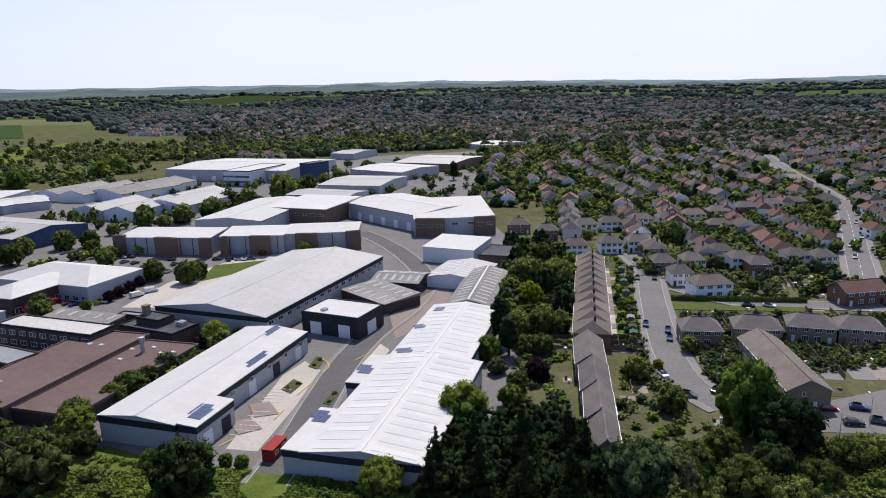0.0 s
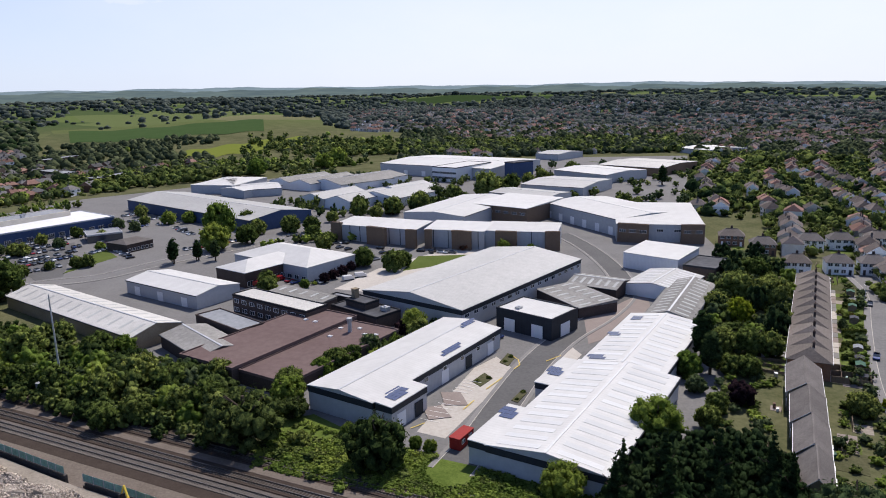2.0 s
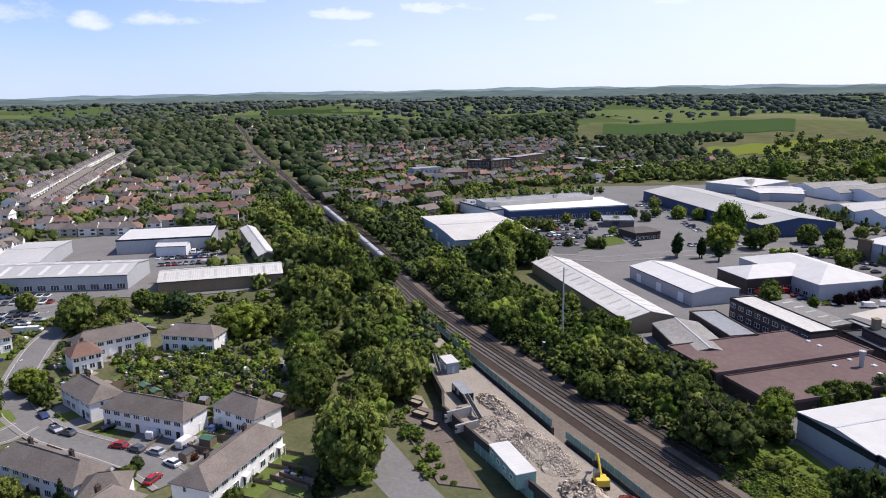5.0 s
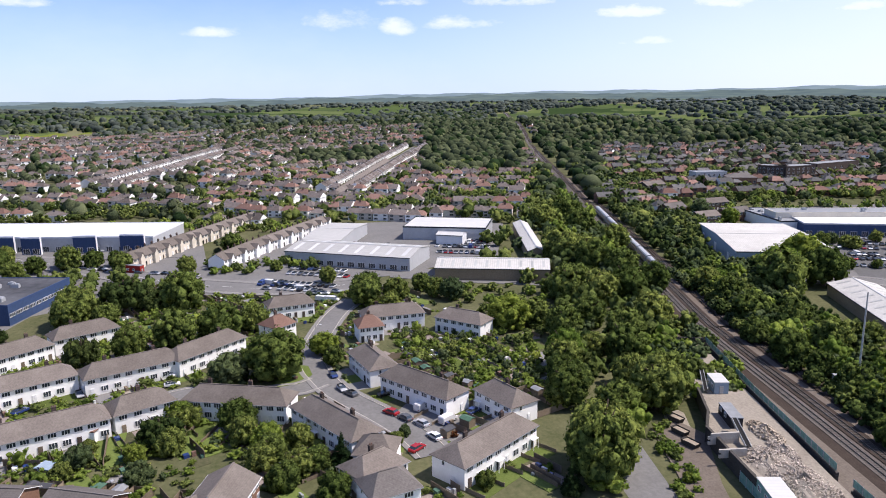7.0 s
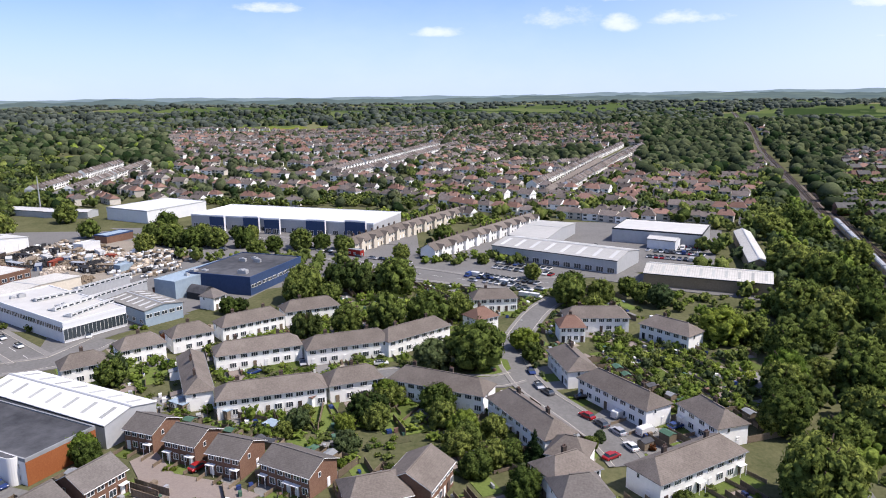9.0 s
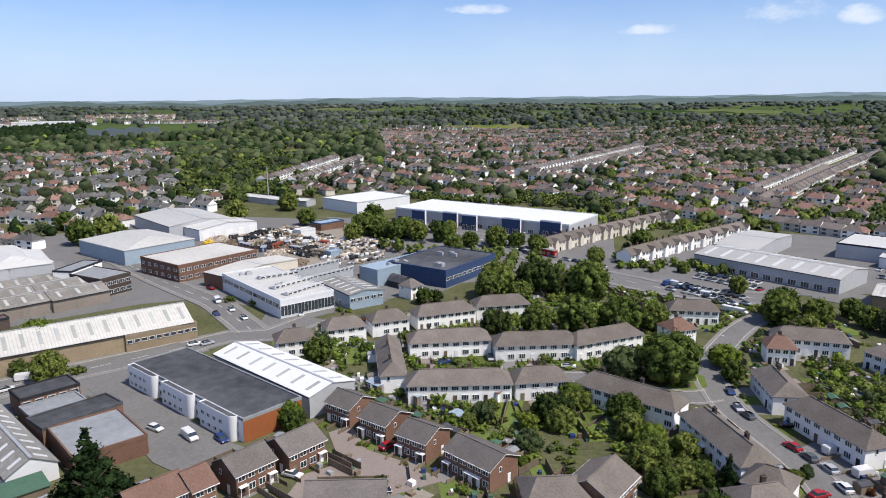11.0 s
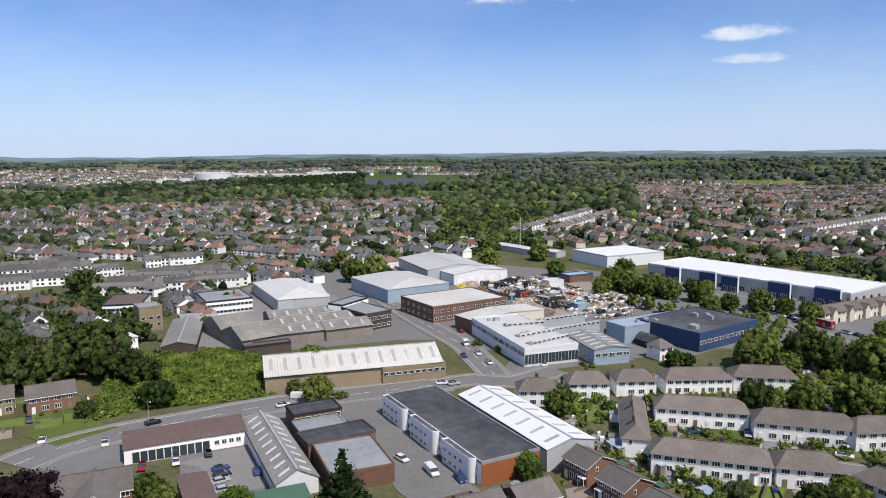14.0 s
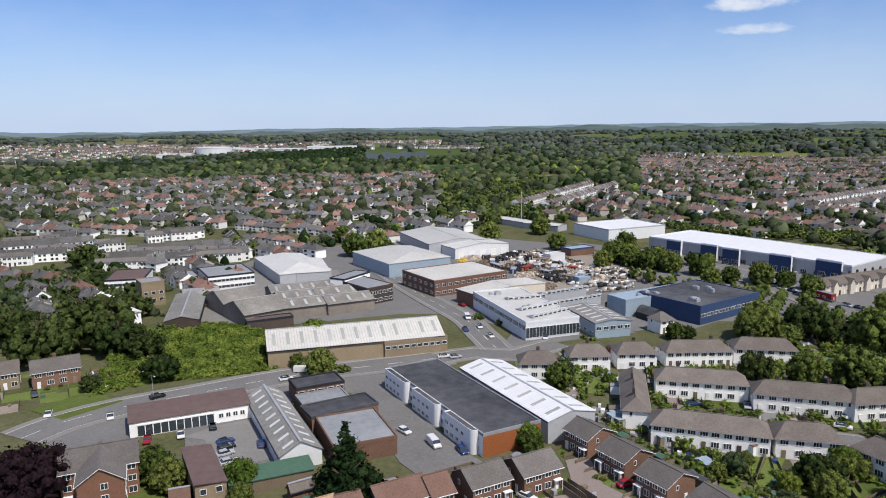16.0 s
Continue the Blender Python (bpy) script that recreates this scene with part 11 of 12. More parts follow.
# storage yard
cabin(-311.48, -241.28, 0, 5, 2.6, 2.4, 'brick_dark', 'metal', 'container', 'rusty brown storage container in the yard')
cabin(-302.3, -229.97, 37, 7, 2.6, 2.4, 'clad_sky', 'roof_white', 'container', 'pale blue storage container in the yard')
cabin(-309.56, -227.99, 74, 9, 2.6, 2.4, 'dark', 'dark', 'container', 'black storage container in the yard')
cabin(-300.59, -217.28, 21, 5, 2.6, 2.4, 'wood', 'wood', 'container', 'timber storage container in the yard')
cabin(-307.71, -215.13, 58, 7, 2.6, 2.4, 'clad_white', 'roof_white', 'container', 'white storage container in the yard')
cabin(-298.94, -205, 5, 9, 2.6, 2.4, 'rust_red', 'rust_red', 'container', 'rusty storage container in the yard')
cabin(-305.51, -203.82, 42, 5, 2.6, 2.4, 'clad_blue', 'metal', 'container', 'dark blue storage container in the yard')
cabin(-295.45, -191.9, 79, 7, 2.6, 2.4, 'brick_dark', 'metal', 'container', 'rusty brown storage container in the yard')
cabin(-308.78, -194.85, 26, 9, 2.6, 2.4, 'clad_sky', 'roof_white', 'container', 'pale blue storage container in the yard')
cabin(-322.98, -221.12, 63, 5, 2.6, 2.4, 'dark', 'dark', 'container', 'black storage container in the yard')
cabin(-323.06, -209.46, 10, 7, 2.6, 2.4, 'wood', 'wood', 'container', 'timber storage container in the yard')
cabin(-320.96, -196.72, 47, 9, 2.6, 2.4, 'clad_white', 'roof_white', 'container', 'white storage container in the yard')
cabin(-312.05, -185.9, 84, 5, 2.6, 2.4, 'rust_red', 'rust_red', 'container', 'rusty storage container in the yard')
cabin(-289.92, -207.02, 31, 7, 2.6, 2.4, 'clad_blue', 'metal', 'container', 'dark blue storage container in the yard')
cabin(-293.29, -220.47, 68, 9, 2.6, 2.4, 'brick_dark', 'metal', 'container', 'rusty brown storage container in the yard')
cabin(-301.76, -174.64, 15, 5, 2.6, 2.4, 'clad_sky', 'roof_white', 'container', 'pale blue storage container in the yard')
cabin(-287.1, -184.01, 52, 7, 2.6, 2.4, 'dark', 'dark', 'container', 'black storage container in the yard')
cabin(-291.97, -176.7, 89, 9, 2.6, 2.4, 'wood', 'wood', 'container', 'timber storage container in the yard')


# salvage yard: rows of stacked goods, scrap and crates
def salvage(poly, count, seed):
    g = np.random.default_rng(seed)
    corners = np.array(poly)
    lo, hi = corners.min(0), corners.max(0)
    box_v = [(u, v, w) for w in (0, 1) for u, v in ((-0.5, -0.5), (0.5, -0.5), (0.5, 0.5), (-0.5, 0.5))]
    box_f = [(0, 1, 5, 4), (1, 2, 6, 5), (2, 3, 7, 6), (3, 0, 4, 7), (4, 5, 6, 7), (3, 2, 1, 0)]
    for mat in ("metal", "rubble_mixed", "dark", "clad_white", "wood", "rubble"):
        xy = g.uniform(lo, hi, (count, 2))
        lane = np.round((xy[:, 0] * 0.36 + xy[:, 1] * 0.93) / 9.0)
        xy += np.outer(lane * 9.0 + g.normal(0, 1.5, count) - (xy[:, 0] * 0.36 + xy[:, 1] * 0.93), (0.36, 0.93))
        xy = xy[inside(xy[:, 0], xy[:, 1], poly)]
        xy = xy[[free(float(a), float(b), 0.6) for a, b in xy]]
        m = len(xy)
        size = np.stack([g.uniform(0.5, 3.2, m), g.uniform(0.5, 1.8, m), g.uniform(0.4, 1.9, m)], 1)
        merge("salvage", box_v, box_f, np.column_stack([xy, np.full(m, 0.02)]), size, g.normal(-0.37, 0.3, m), (mat,), "rows of stacked salvage, crates and scrap metal", "salvage")


salvage([(-312.9, -239.2), (-353.3, -239.5), (-330.2, -186.7), (-332.0, -150.1), (-291.7, -143.8), (-274.9, -154.9), (-288.0, -191.4)], 210, 41)
shed(-356.1, -209.2, -20, 17, 9, 4, roof='flat', top='clad_sky', wall='brick', trims='clad_blue', name='workshop', label='low brick workshop with pale blue roof')
shed(-332.0, -209.9, -20, 10, 7, 3.6, roof='flat', top='roof_white', wall='clad_white', trims='clad_white', name='yard_office', label='white flat-roofed yard office')
shed(-291.9, -168.6, -20, 7, 4, 2.6, roof='flat', top='clad_sky', wall='clad_sky', trims='clad_sky', name='yard_store', label='pale blue steel yard store')
shed(-251.6, -115.6, 67, 8.5, 6, 2.4, roof='barrel', rise=2.2, top='felt', wall='clad_dark', name='arched_shed', label='small dark arched shed')
shed(-257.2, -132.7, -20, 9, 3, 2.6, roof='flat', top='felt_grey', wall='brick_flats', trims='brick_dark', name='brick_store', label='low red brick store')
house(-239.4, -105.6, 158, 6.4, 6.6, h=4.8, rise=2.2, inset=2.8, units=1, stacks=(), wall='render_white', top='tile_grey', label='small white detached house with grey hipped roof')
tree('oak', -346.8, -179.5, 7.63)
tree('oak', -342.6, -169.6, 6.29)
tree('wide', -343.2, -161.7, 6.25)
tree('oak', -345.2, -154.7, 5.45)
tree('oak', -344.4, -146.5, 5.39)
tree('oak', -363.2, -193.6, 4.22)
tree('oak', -232.5, -97.3, 3.71)
tree('wide', -236.1, -94.6, 3.21)
tree('shrub', -213.1, -121.7, 1.76)
tree('shrub', -213.2, -118.3, 1.54)
tree('wide', -365.8, -144.7, 4.85)
tree('oak', -364.6, -136.5, 4.80)
mound(-305.3, -247.04, 8, 5, 1.6, 100, 'rubble', 160, 0.9, 'heap of mixed scrap and salvage')
mound(-297.64, -232.26, 8, 5, 1.6, 101, 'wood', 160, 0.9, 'heap of mixed scrap and salvage')
mound(-286.75, -215.67, 8, 5, 1.6, 102, 'dark', 160, 0.9, 'heap of mixed scrap and salvage')
mound(-327.5, -236.28, 8, 5, 1.6, 103, 'dark', 160, 0.9, 'heap of mixed scrap and salvage')
mound(-286.81, -196.86, 8, 5, 1.6, 104, 'rubble', 160, 0.9, 'heap of mixed scrap and salvage')
mound(-271.21, -176.48, 8, 5, 1.6, 105, 'wood', 160, 0.9, 'heap of mixed scrap and salvage')
mound(-296.46, -245.97, 4, 2.4, 1.2, 106, 'yellow', 60, 0.9, 'heap of mixed scrap and salvage')

# far landmarks
holder(-936.14, -1550.04)
far_shed((-1101.7, -1706.1), (-1033.7, -1530.6))
far_shed((-1023.9, -1493.7), (-1082.8, -1401.4))
far_shed((-1100.4, -1403.0), (-1191.3, -1326.8))
far_shed((-821.3, -1600.1), (-881.5, -1554.0))
pole(-447.56, -312.82, 24, 0.5, 'mast', 'grey lattice mast beside the depot')
cabin(-37.32, 134.13, 75, 6, 2.5, 2.6, 'red', 'red', 'container', 'red steel storage container on asphalt')

# white rounded bays of the offices
round_bay(-135.04, -114.19, 69.61, 51.85, 15.69, 0.02)
round_bay(-135.04, -114.19, 69.61, 51.85, 15.69, 0.36)
round_bay(-135.04, -114.19, 69.61, 51.85, 15.69, 0.7)

# painted bays
bay_lines((-47.0, 142.6), (-45.3, 154.1), 5)
bay_lines((-44.5, 159.5), (-43.0, 166.6), 4)
bay_lines((-99.9, -147.4), (-96.3, -131.0), 5)

# ---- far suburbs and woods ----


def far_house_proto(r=0.18):
    """Walls with darker windows, and a pitched roof, in unit plan 1 x 1 and height 1 to the eaves."""
    v, f, s = [], [], []

    def quad(p, slot):
        n = len(v)
        v.extend(p)
        f.append((n, n + 1, n + 2, n + 3))
        s.append(slot)
    for sx, sy, a in ((0, -1, 0), (1, 0, 1), (0, 1, 2), (-1, 0, 3)):
        t = (-sy, sx)
        p = [(sx * 0.5 + t[0] * w * 0.5, sy * 0.5 + t[1] * w * 0.5, z) for w, z in ((-1, -0.4), (1, -0.4), (1, 1), (-1, 1))]
        quad(p, 0)
        if a in (0, 2):
            for w in (-0.3, 0.3):
                for z0 in (0.17, 0.63):
                    quad([(sx * 0.51 + t[0] * (w + e * 0.11), sy * 0.51 + t[1] * (w + e * 0.11), z) for e, z in ((-1, z0), (1, z0), (1, z0 + 0.24), (-1, z0 + 0.24))], 2)
    e = 0.55
    quad([(-e, -e, 0.97), (e, -e, 0.97), (r, 0, 1.55), (-r, 0, 1.55)], 1)
    quad([(e, e, 0.97), (-e, e, 0.97), (-r, 0, 1.55), (r, 0, 1.55)], 1)
    for sx in (1, -1):
        quad([(sx * e, -sx * e, 0.97), (sx * e, sx * e, 0.97), (sx * r, sx * 0.004, 1.55), (sx * r, -sx * 0.004, 1.55)], 0 if r > 0.5 else 1)
    for p in ([(-0.06, 0.1, 1.3), (0.06, 0.1, 1.3), (0.06, 0.1, 1.75), (-0.06, 0.1, 1.75)], [(0.06, 0.16, 1.3), (-0.06, 0.16, 1.3), (-0.06, 0.16, 1.75), (0.06, 0.16, 1.75)],
              [(0.06, 0.1, 1.3), (0.06, 0.16, 1.3), (0.06, 0.16, 1.75), (0.06, 0.1, 1.75)], [(-0.06, 0.16, 1.3), (-0.06, 0.1, 1.3), (-0.06, 0.1, 1.75), (-0.06, 0.16, 1.75)]):
        quad(p, 1)
    return v, f, s


rng = np.random.default_rng(5)


def polar(x, y):
    return np.degrees(np.arctan2(-x, y)), np.hypot(x, y)


# plan shapes that hold built or open land of their own
KEEP_OUT = []


def rail_y(x):
    return np.interp(x, [-1735, -613, -245, -192, -140, -86, 0, 150], [527, 237, 140, 127, 118, 109, 96, 66])


def clear(x, y, pad=0):
    ok = np.ones(np.shape(x), bool)
    for poly in KEEP_OUT:
        ok &= ~inside(x, y, poly)
    ok &= np.abs(y - rail_y(x)) > 10
    return ok


def suburb(az0, az1, r0, r1, angle, keep, wall, roof, white=0.3, block=60.0, pitch=9.6, spread=50.0):
    """A town sector: small districts, each with streets of its own direction; two rows back to back, a road, and so on."""
    area_m = radians(az1 - az0) * (r1 * r1 - r0 * r0) / 2
    k = max(1, int(area_m / 45000))
    cand = np.stack(sector_points(k * 12, az0, az1, r0, r1, 0.75), 1)
    chosen = [cand[0]]
    for i in range(1, k):      # spread the districts evenly
        few = cand[i * 12:i * 12 + 12]
        away = np.min(np.hypot(few[:, None, 0] - np.array(chosen)[None, :, 0], few[:, None, 1] - np.array(chosen)[None, :, 1]), 1)
        chosen.append(few[np.argmax(away)])
    cx, cy = np.array(chosen).T
    turn = radians(angle) + np.radians(rng.normal(0, spread, k))
    found = []
    for d in range(k):
        gap = block * rng.uniform(0.8, 1.15)
        n = int(560 / pitch)
        u = (np.arange(n) - n / 2) * pitch
        bend = rng.uniform(-1, 1) * 0.0007
        thin = keep * rng.uniform(0.65, 1.2)
        for v0 in np.arange(-280, 281, gap):
            for dv, face in ((-10.5, 0), (10.5, math.pi)):
                uu = u + rng.uniform(-3, 3) + np.repeat(rng.normal(0, 2.2, n // 2 + 1), 2)[:n]
                vv = v0 + dv + bend * u * u + rng.normal(0, 1.2, n)
                c, s_ = math.cos(turn[d]), math.sin(turn[d])
                x, y = cx[d] + uu * c - vv * s_, cy[d] + uu * s_ + vv * c
                near = np.argmin(np.hypot(x[:, None] - cx[None], y[:, None] - cy[None]), 1) == d
                ok = near & (rng.random(n) < thin)
                found.append(np.stack([x, y, turn[d] + face + np.arctan(2 * bend * u)], 1)[ok])
    p = np.concatenate(found)
    x, y = p[:, 0], p[:, 1]
    az, r = polar(x, y)
    ok = (az > az0) & (az < az1) & (r > r0) & (r < r1) & clear(x, y) & (wooded(x, y) < 0.25)
    x, y, face = x[ok], y[ok], p[ok, 2]
    m = len(x)
    if not m:
        return
    z = terrain(x, y)
    pick, form = rng.random(m), rng.random(m)
    for lo, hi, wm in ((0, white, "far_white"), (white, 1, wall)):
        for f0, f1, ridge, rm in ((0, 0.4, 0.18, roof), (0.4, 0.7, 0.55, roof), (0.7, 1, 0.3, "far_roof_red")):
            sel = (pick >= lo) & (pick < hi) & (form >= f0) & (form < f1)
            if sel.sum():
                v, f, s = far_house_proto(ridge)
                q = sel.sum()
                size = np.stack([rng.uniform(7.6, 11.5, q), rng.uniform(7.0, 9.5, q), rng.uniform(4.0, 5.6, q)], 1)
                merge("far_houses", v, f, np.stack([x[sel], y[sel], z[sel]], 1), size, face[sel] + rng.normal(0, 0.07, q), (wm, rm, "glass"),
                      "rows of far suburban houses with tiled roofs", "houses", s)


def dome_proto(seed, n=6, fine=True):
    """A rough leafy crown of few faces, down to the ground."""
    g = np.random.default_rng(seed)
    v, f = [], []
    levels = ((0.0, 0.8), (0.5, 1.0), (0.95, 0.82), (1.3, 0.45)) if fine else ((0.0, 0.9), (0.7, 1.0), (1.2, 0.6))
    for k, (z, r) in enumerate(levels):
        for j in range(n):
            a = 2 * math.pi * (j + 0.5 * (k % 2)) / n
            q = r * g.uniform(0.72, 1.2)
            v.append((q * math.cos(a), q * math.sin(a), z + (g.uniform(-0.16, 0.2) if k else 0)))
    v.append((g.normal() * 0.15, g.normal() * 0.15, 1.5))
    top = len(v) - 1
    for k in range(len(levels) - 1):
        for j in range(n):
            a, b = k * n + j, k * n + (j + 1) % n
            f += [(a, b, b + n), (a, b + n, a + n)]
    for j in range(n):
        f.append(((len(levels) - 1) * n + j, (len(levels) - 1) * n + (j + 1) % n, top))
    return v, f


def wood(x, y, r0, r1, cards, mat, label="far trees and hedges in full leaf", squash=1.0):
    x, y = np.asarray(x), np.asarray(y)
    part_of = rng.integers(0, 4, len(x))
    for k in range(4):
        sel = part_of == k
        if not sel.sum():
            continue
        nrm = None
        if cards:
            v, f, nrm = blob_proto(cards, 20 + k, 2 if cards < 40 else 4, 0 if cards < 40 else 1)
        else:
            v, f = dome_proto(40 + k, 5) if r1 < 7.6 else dome_proto(40 + k, 5, False)
        r = rng.uniform(r0, r1, sel.sum())
        merge("far_trees", v, f, np.stack([x[sel], y[sel], terrain(x[sel], y[sel]) - 0.4], 1), np.stack([r, r, r * rng.uniform(0.7, 1.2, len(r)) * squash], 1),
              rng.uniform(0, 6.28, len(r)), (mat,), label, "trees", None, nrm)


def sector_points(n, az0, az1, r0, r1, power=1.0):
    az = np.radians(rng.uniform(az0, az1, n))
    r = r0 + (r1 - r0) * rng.random(n) ** power
    return -r * np.sin(az), r * np.cos(az)


def wooded(x, y):
    """1 in the far woods, 0 on open land: broken belts by the size of real woods, denser on the far hills."""
    r = np.hypot(x, y)
    f = 0.0042
    n = np.sin(x * f + 3) * np.sin(y * f * 1.2 + 1) + 0.6 * np.sin(x * f * 2.1 + y * f * 1.6) * np.sin(y * f * 2.3 - x * f) + 0.35 * np.sin(x * f * 4.7) * np.sin(y * f * 5.1 + 2)
    w = np.clip((n + 0.25) * 4, 0, 1) * np.clip((r - 1250) / 400, 0, 1)
    for poly in TOWNS:
        w = np.where(inside(x, y, poly), 0.0, w)
    for poly in WOODS:
        w = np.maximum(w, inside(x, y, poly) * 1.0)
    for poly in FIELDS:
        w = np.where(inside(x, y, poly), 0.0, w)
    return w


def scatter(n, az0, az1, r0, r1, size0, size1, cards, mat, power=1.0, squash=1.0, woods=None):
    """Loose garden trees, or with woods (low, high) only where the wood is that dense."""
    x, y = sector_points(n, az0, az1, r0, r1, power)
    ok = clear(x, y)
    for poly in FIELDS:
        ok &= ~inside(x, y, poly)
    if woods:
        w = wooded(x, y)
        ok &= (w >= woods[0]) & (w <= woods[1])
    wood(x[ok], y[ok], size0, size1, cards, mat, squash=squash)


def sector(az0, az1, r0, r1):
    p = [(r0, az0 + (az1 - az0) * i / 6) for i in range(7)] + [(r1, az1 - (az1 - az0) * i / 6) for i in range(7)]
    return [(-r * math.sin(radians(a)), r * math.cos(radians(a))) for r, a in p]


def field(az0, az1, r0, r1, mat, label, name="field", lift=0.5, tilt=0.0):
    """Open land draped on the ground."""
    def point(i, j):
        a = radians(az0 + (az1 - az0) * j / 24)
        r = (r0 + (r1 - r0) * i / 12) * (1 + tilt * (j / 24 - 0.5)) * (1 + 0.012 * math.sin(j * 0.9))
        x, y = -r * math.sin(a), r * math.cos(a)
        return (x, y, float(terrain(x, y)) + lift)
    tagged(new(name, sheet(name, 13, 25, point, mat)), label, "water" if mat == "water" else "field", kind="structure")
    FIELDS.append(sector(az0, az1, r0 * 0.985, r1 * 1.015))


KEEP_OUT += [
    [(-20, 110), (30, 260), (34, 330), (18, 420), (30, 640), (36, 800), (-110, 780), (-330, 600), (-430, 420), (-440, 260), (-210, 145)],
    [(60, 100), (190, 100), (190, 300), (60, 260)], [(20, 130), (75, 130), (75, 330), (20, 330)],
    [(-90, -40), (-230, 120), (-420, 130), (-430, 20), (-330, -20), (-300, -40), (-480, -100), (-480, -300), (-300, -330), (-200, -300), (-60, -200), (-20, -130)],
]
FIELDS, TOWNS = [], [sector(-38, 24, 400, 2000), sector(75, 97, 430, 1450), sector(97, 116, 480, 1660), sector(126, 172, 290, 1000), sector(140, 172, 1780, 2500)]
# wooded belts: behind the estate, beyond the brick suburb, along the valley to the south
WOODS = [sector(-2, 27, 800, 980), sector(24, 45, 640, 730), sector(36, 47, 430, 560), sector(46, 70, 1040, 1600), sector(116, 127, 760, 1750), sector(127, 172, 1010, 1400),
         sector(66, 71, 500, 1500), sector(72, 80, 700, 1500), sector(75, 104, 1480, 1900), sector(104, 118, 1700, 2400), sector(82, 90, 820, 960), sector(-14, 1, 700, 760), sector(-30, -12, 1000, 1060), sector(-30, 0, 1500, 1580), sector(123, 131.5, 540, 1010)]
# a cloud's shadow put into darker leaf colour over these woods
DARK = [sector(137.5, 157, 1430, 1760)]
field(30.5, 44, 1150, 1390, "field", "dark green crop field beyond the suburb")
field(27.2, 36.5, 880, 1000, "field_yellow", "yellow-green meadow beyond the suburb", tilt=-0.12)
field(104, 111, 1560, 1700, "field_yellow", "pale green meadow on the hill")
field(113, 118, 1180, 1330, "field", "green paddock below the woods")
field(55.5, 59, 1010, 1080, "field", "green playing field among the houses")
field(46, 53, 1750, 2000, "field", "green far field between woods")
field(8, 20, 2500, 2900, "field", "far hillside pasture")
field(62, 70, 1950, 2250, "field", "far hillside pasture")
field(86, 97, 2100, 2500, "field", "far hillside pasture")
field(104, 110, 2300, 2700, "field", "far hillside pasture")
field(119, 124, 1230, 1400, "field", "green meadow between the woods")
field(120.5, 124, 900, 985, "field_yellow", "pale green meadow between the woods")
field(128, 133, 1080, 1180, "field", "green meadow between the woods")
field(132.5, 137.5, 1400, 1640, "water", "dark still reservoir beyond the woods", "lake", 1.5)
field(57, 62.5, 3150, 3700, "water", "bright distant lake", "lake", 4.0)
# a main street to the north, and long streets of white terraces climbing to the west
KEEP_OUT.append([(283, 662), (302, 667), (274, 556), (253, 467), (233, 404), (205, 345), (182, 297), (168, 300), (192, 348), (212, 392), (229, 447), (247, 533)])
TERRACES = [[(-574, 32), (-681, 63), (-834, 108), (-1000, 167)], [(-660, -165), (-755, -143), (-869, -117), (-1022, -87)], [(-522, -356), (-620, -375), (-718, -390)]]


def strip(line, half):
    left, right = [], []
    for i, p in enumerate(line):
        a, b = line[max(0, i - 1)], line[min(len(line) - 1, i + 1)]
        d = math.hypot(b[0] - a[0], b[1] - a[1])
        n = (-(b[1] - a[1]) / d * half, (b[0] - a[0]) / d * half)
        left.append((p[0] + n[0], p[1] + n[1]))
        right.append((p[0] - n[0], p[1] - n[1]))
    return left + right[::-1]


def far_street(line):
    """A straight street on the hillside with white terraces on both sides."""
    fine = [(line[i][0] + (line[i + 1][0] - line[i][0]) * k / 8, line[i][1] + (line[i + 1][1] - line[i][1]) * k / 8) for i in range(len(line) - 1) for k in range(8)] + [line[-1]]
    edge = strip(fine, 5.0)
    n = len(fine)

    def point(i, j):
        x, y = edge[i] if j == 0 else edge[2 * n - 1 - i]
        return (x, y, float(terrain(x, y)) + 0.4)
    tagged(new("street", sheet("street", n, 2, point, "asphalt")), "grey asphalt street between white terraces", "street", kind="structure")
    x, y, face = [], [], []
    for (x0, y0), (x1, y1) in zip(line, line[1:]):
        d = math.hypot(x1 - x0, y1 - y0)
        a = math.atan2(y1 - y0, x1 - x0)
        for k in range(int(d / 7.2)):
            t = (k + 0.5) * 7.2 / d
            for s_ in (-1, 1):
                x.append(x0 + (x1 - x0) * t - s_ * math.sin(a) * 14)
                y.append(y0 + (y1 - y0) * t + s_ * math.cos(a) * 14)
                face.append(a + (math.pi if s_ > 0 else 0))
    x, y = np.array(x), np.array(y)
    v, f, s = far_house_proto(0.55)
    m = len(x)
    merge("far_houses", v, f, np.stack([x, y, terrain(x, y)], 1), np.stack([np.full(m, 7.3), np.full(m, 8.5), rng.uniform(4.9, 5.3, m)], 1), np.array(face),
          ("far_white", "far_roof", "glass"), "long white terraces along a climbing street", "houses", s)


for line in TERRACES:
    KEEP_OUT.append(strip(line, 24.0))
    far_street(line)
# suburbs all round
KEEP_OUT.append([(-117.84, -429.86), (-175.7, -358.42), (-222.39, -339.7), (-265.61, -404.36), (-261.45, -455.55), (-199.75, -495.43), (-147.2, -530.4)])
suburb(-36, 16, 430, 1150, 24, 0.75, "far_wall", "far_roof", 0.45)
suburb(-36, -8, 300, 430, 78, 0.8, "far_wall", "far_roof", 0.45)
# pale walls and grey roofs chosen here in place of distance haze
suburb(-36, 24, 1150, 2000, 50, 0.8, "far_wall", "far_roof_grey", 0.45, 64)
suburb(36, 46, 570, 800, 40, 0.6, "far_brick", "far_roof_grey", 0.12)
suburb(46, 66, 470, 1030, 70, 0.75, "far_brick", "far_roof_grey", 0.1)
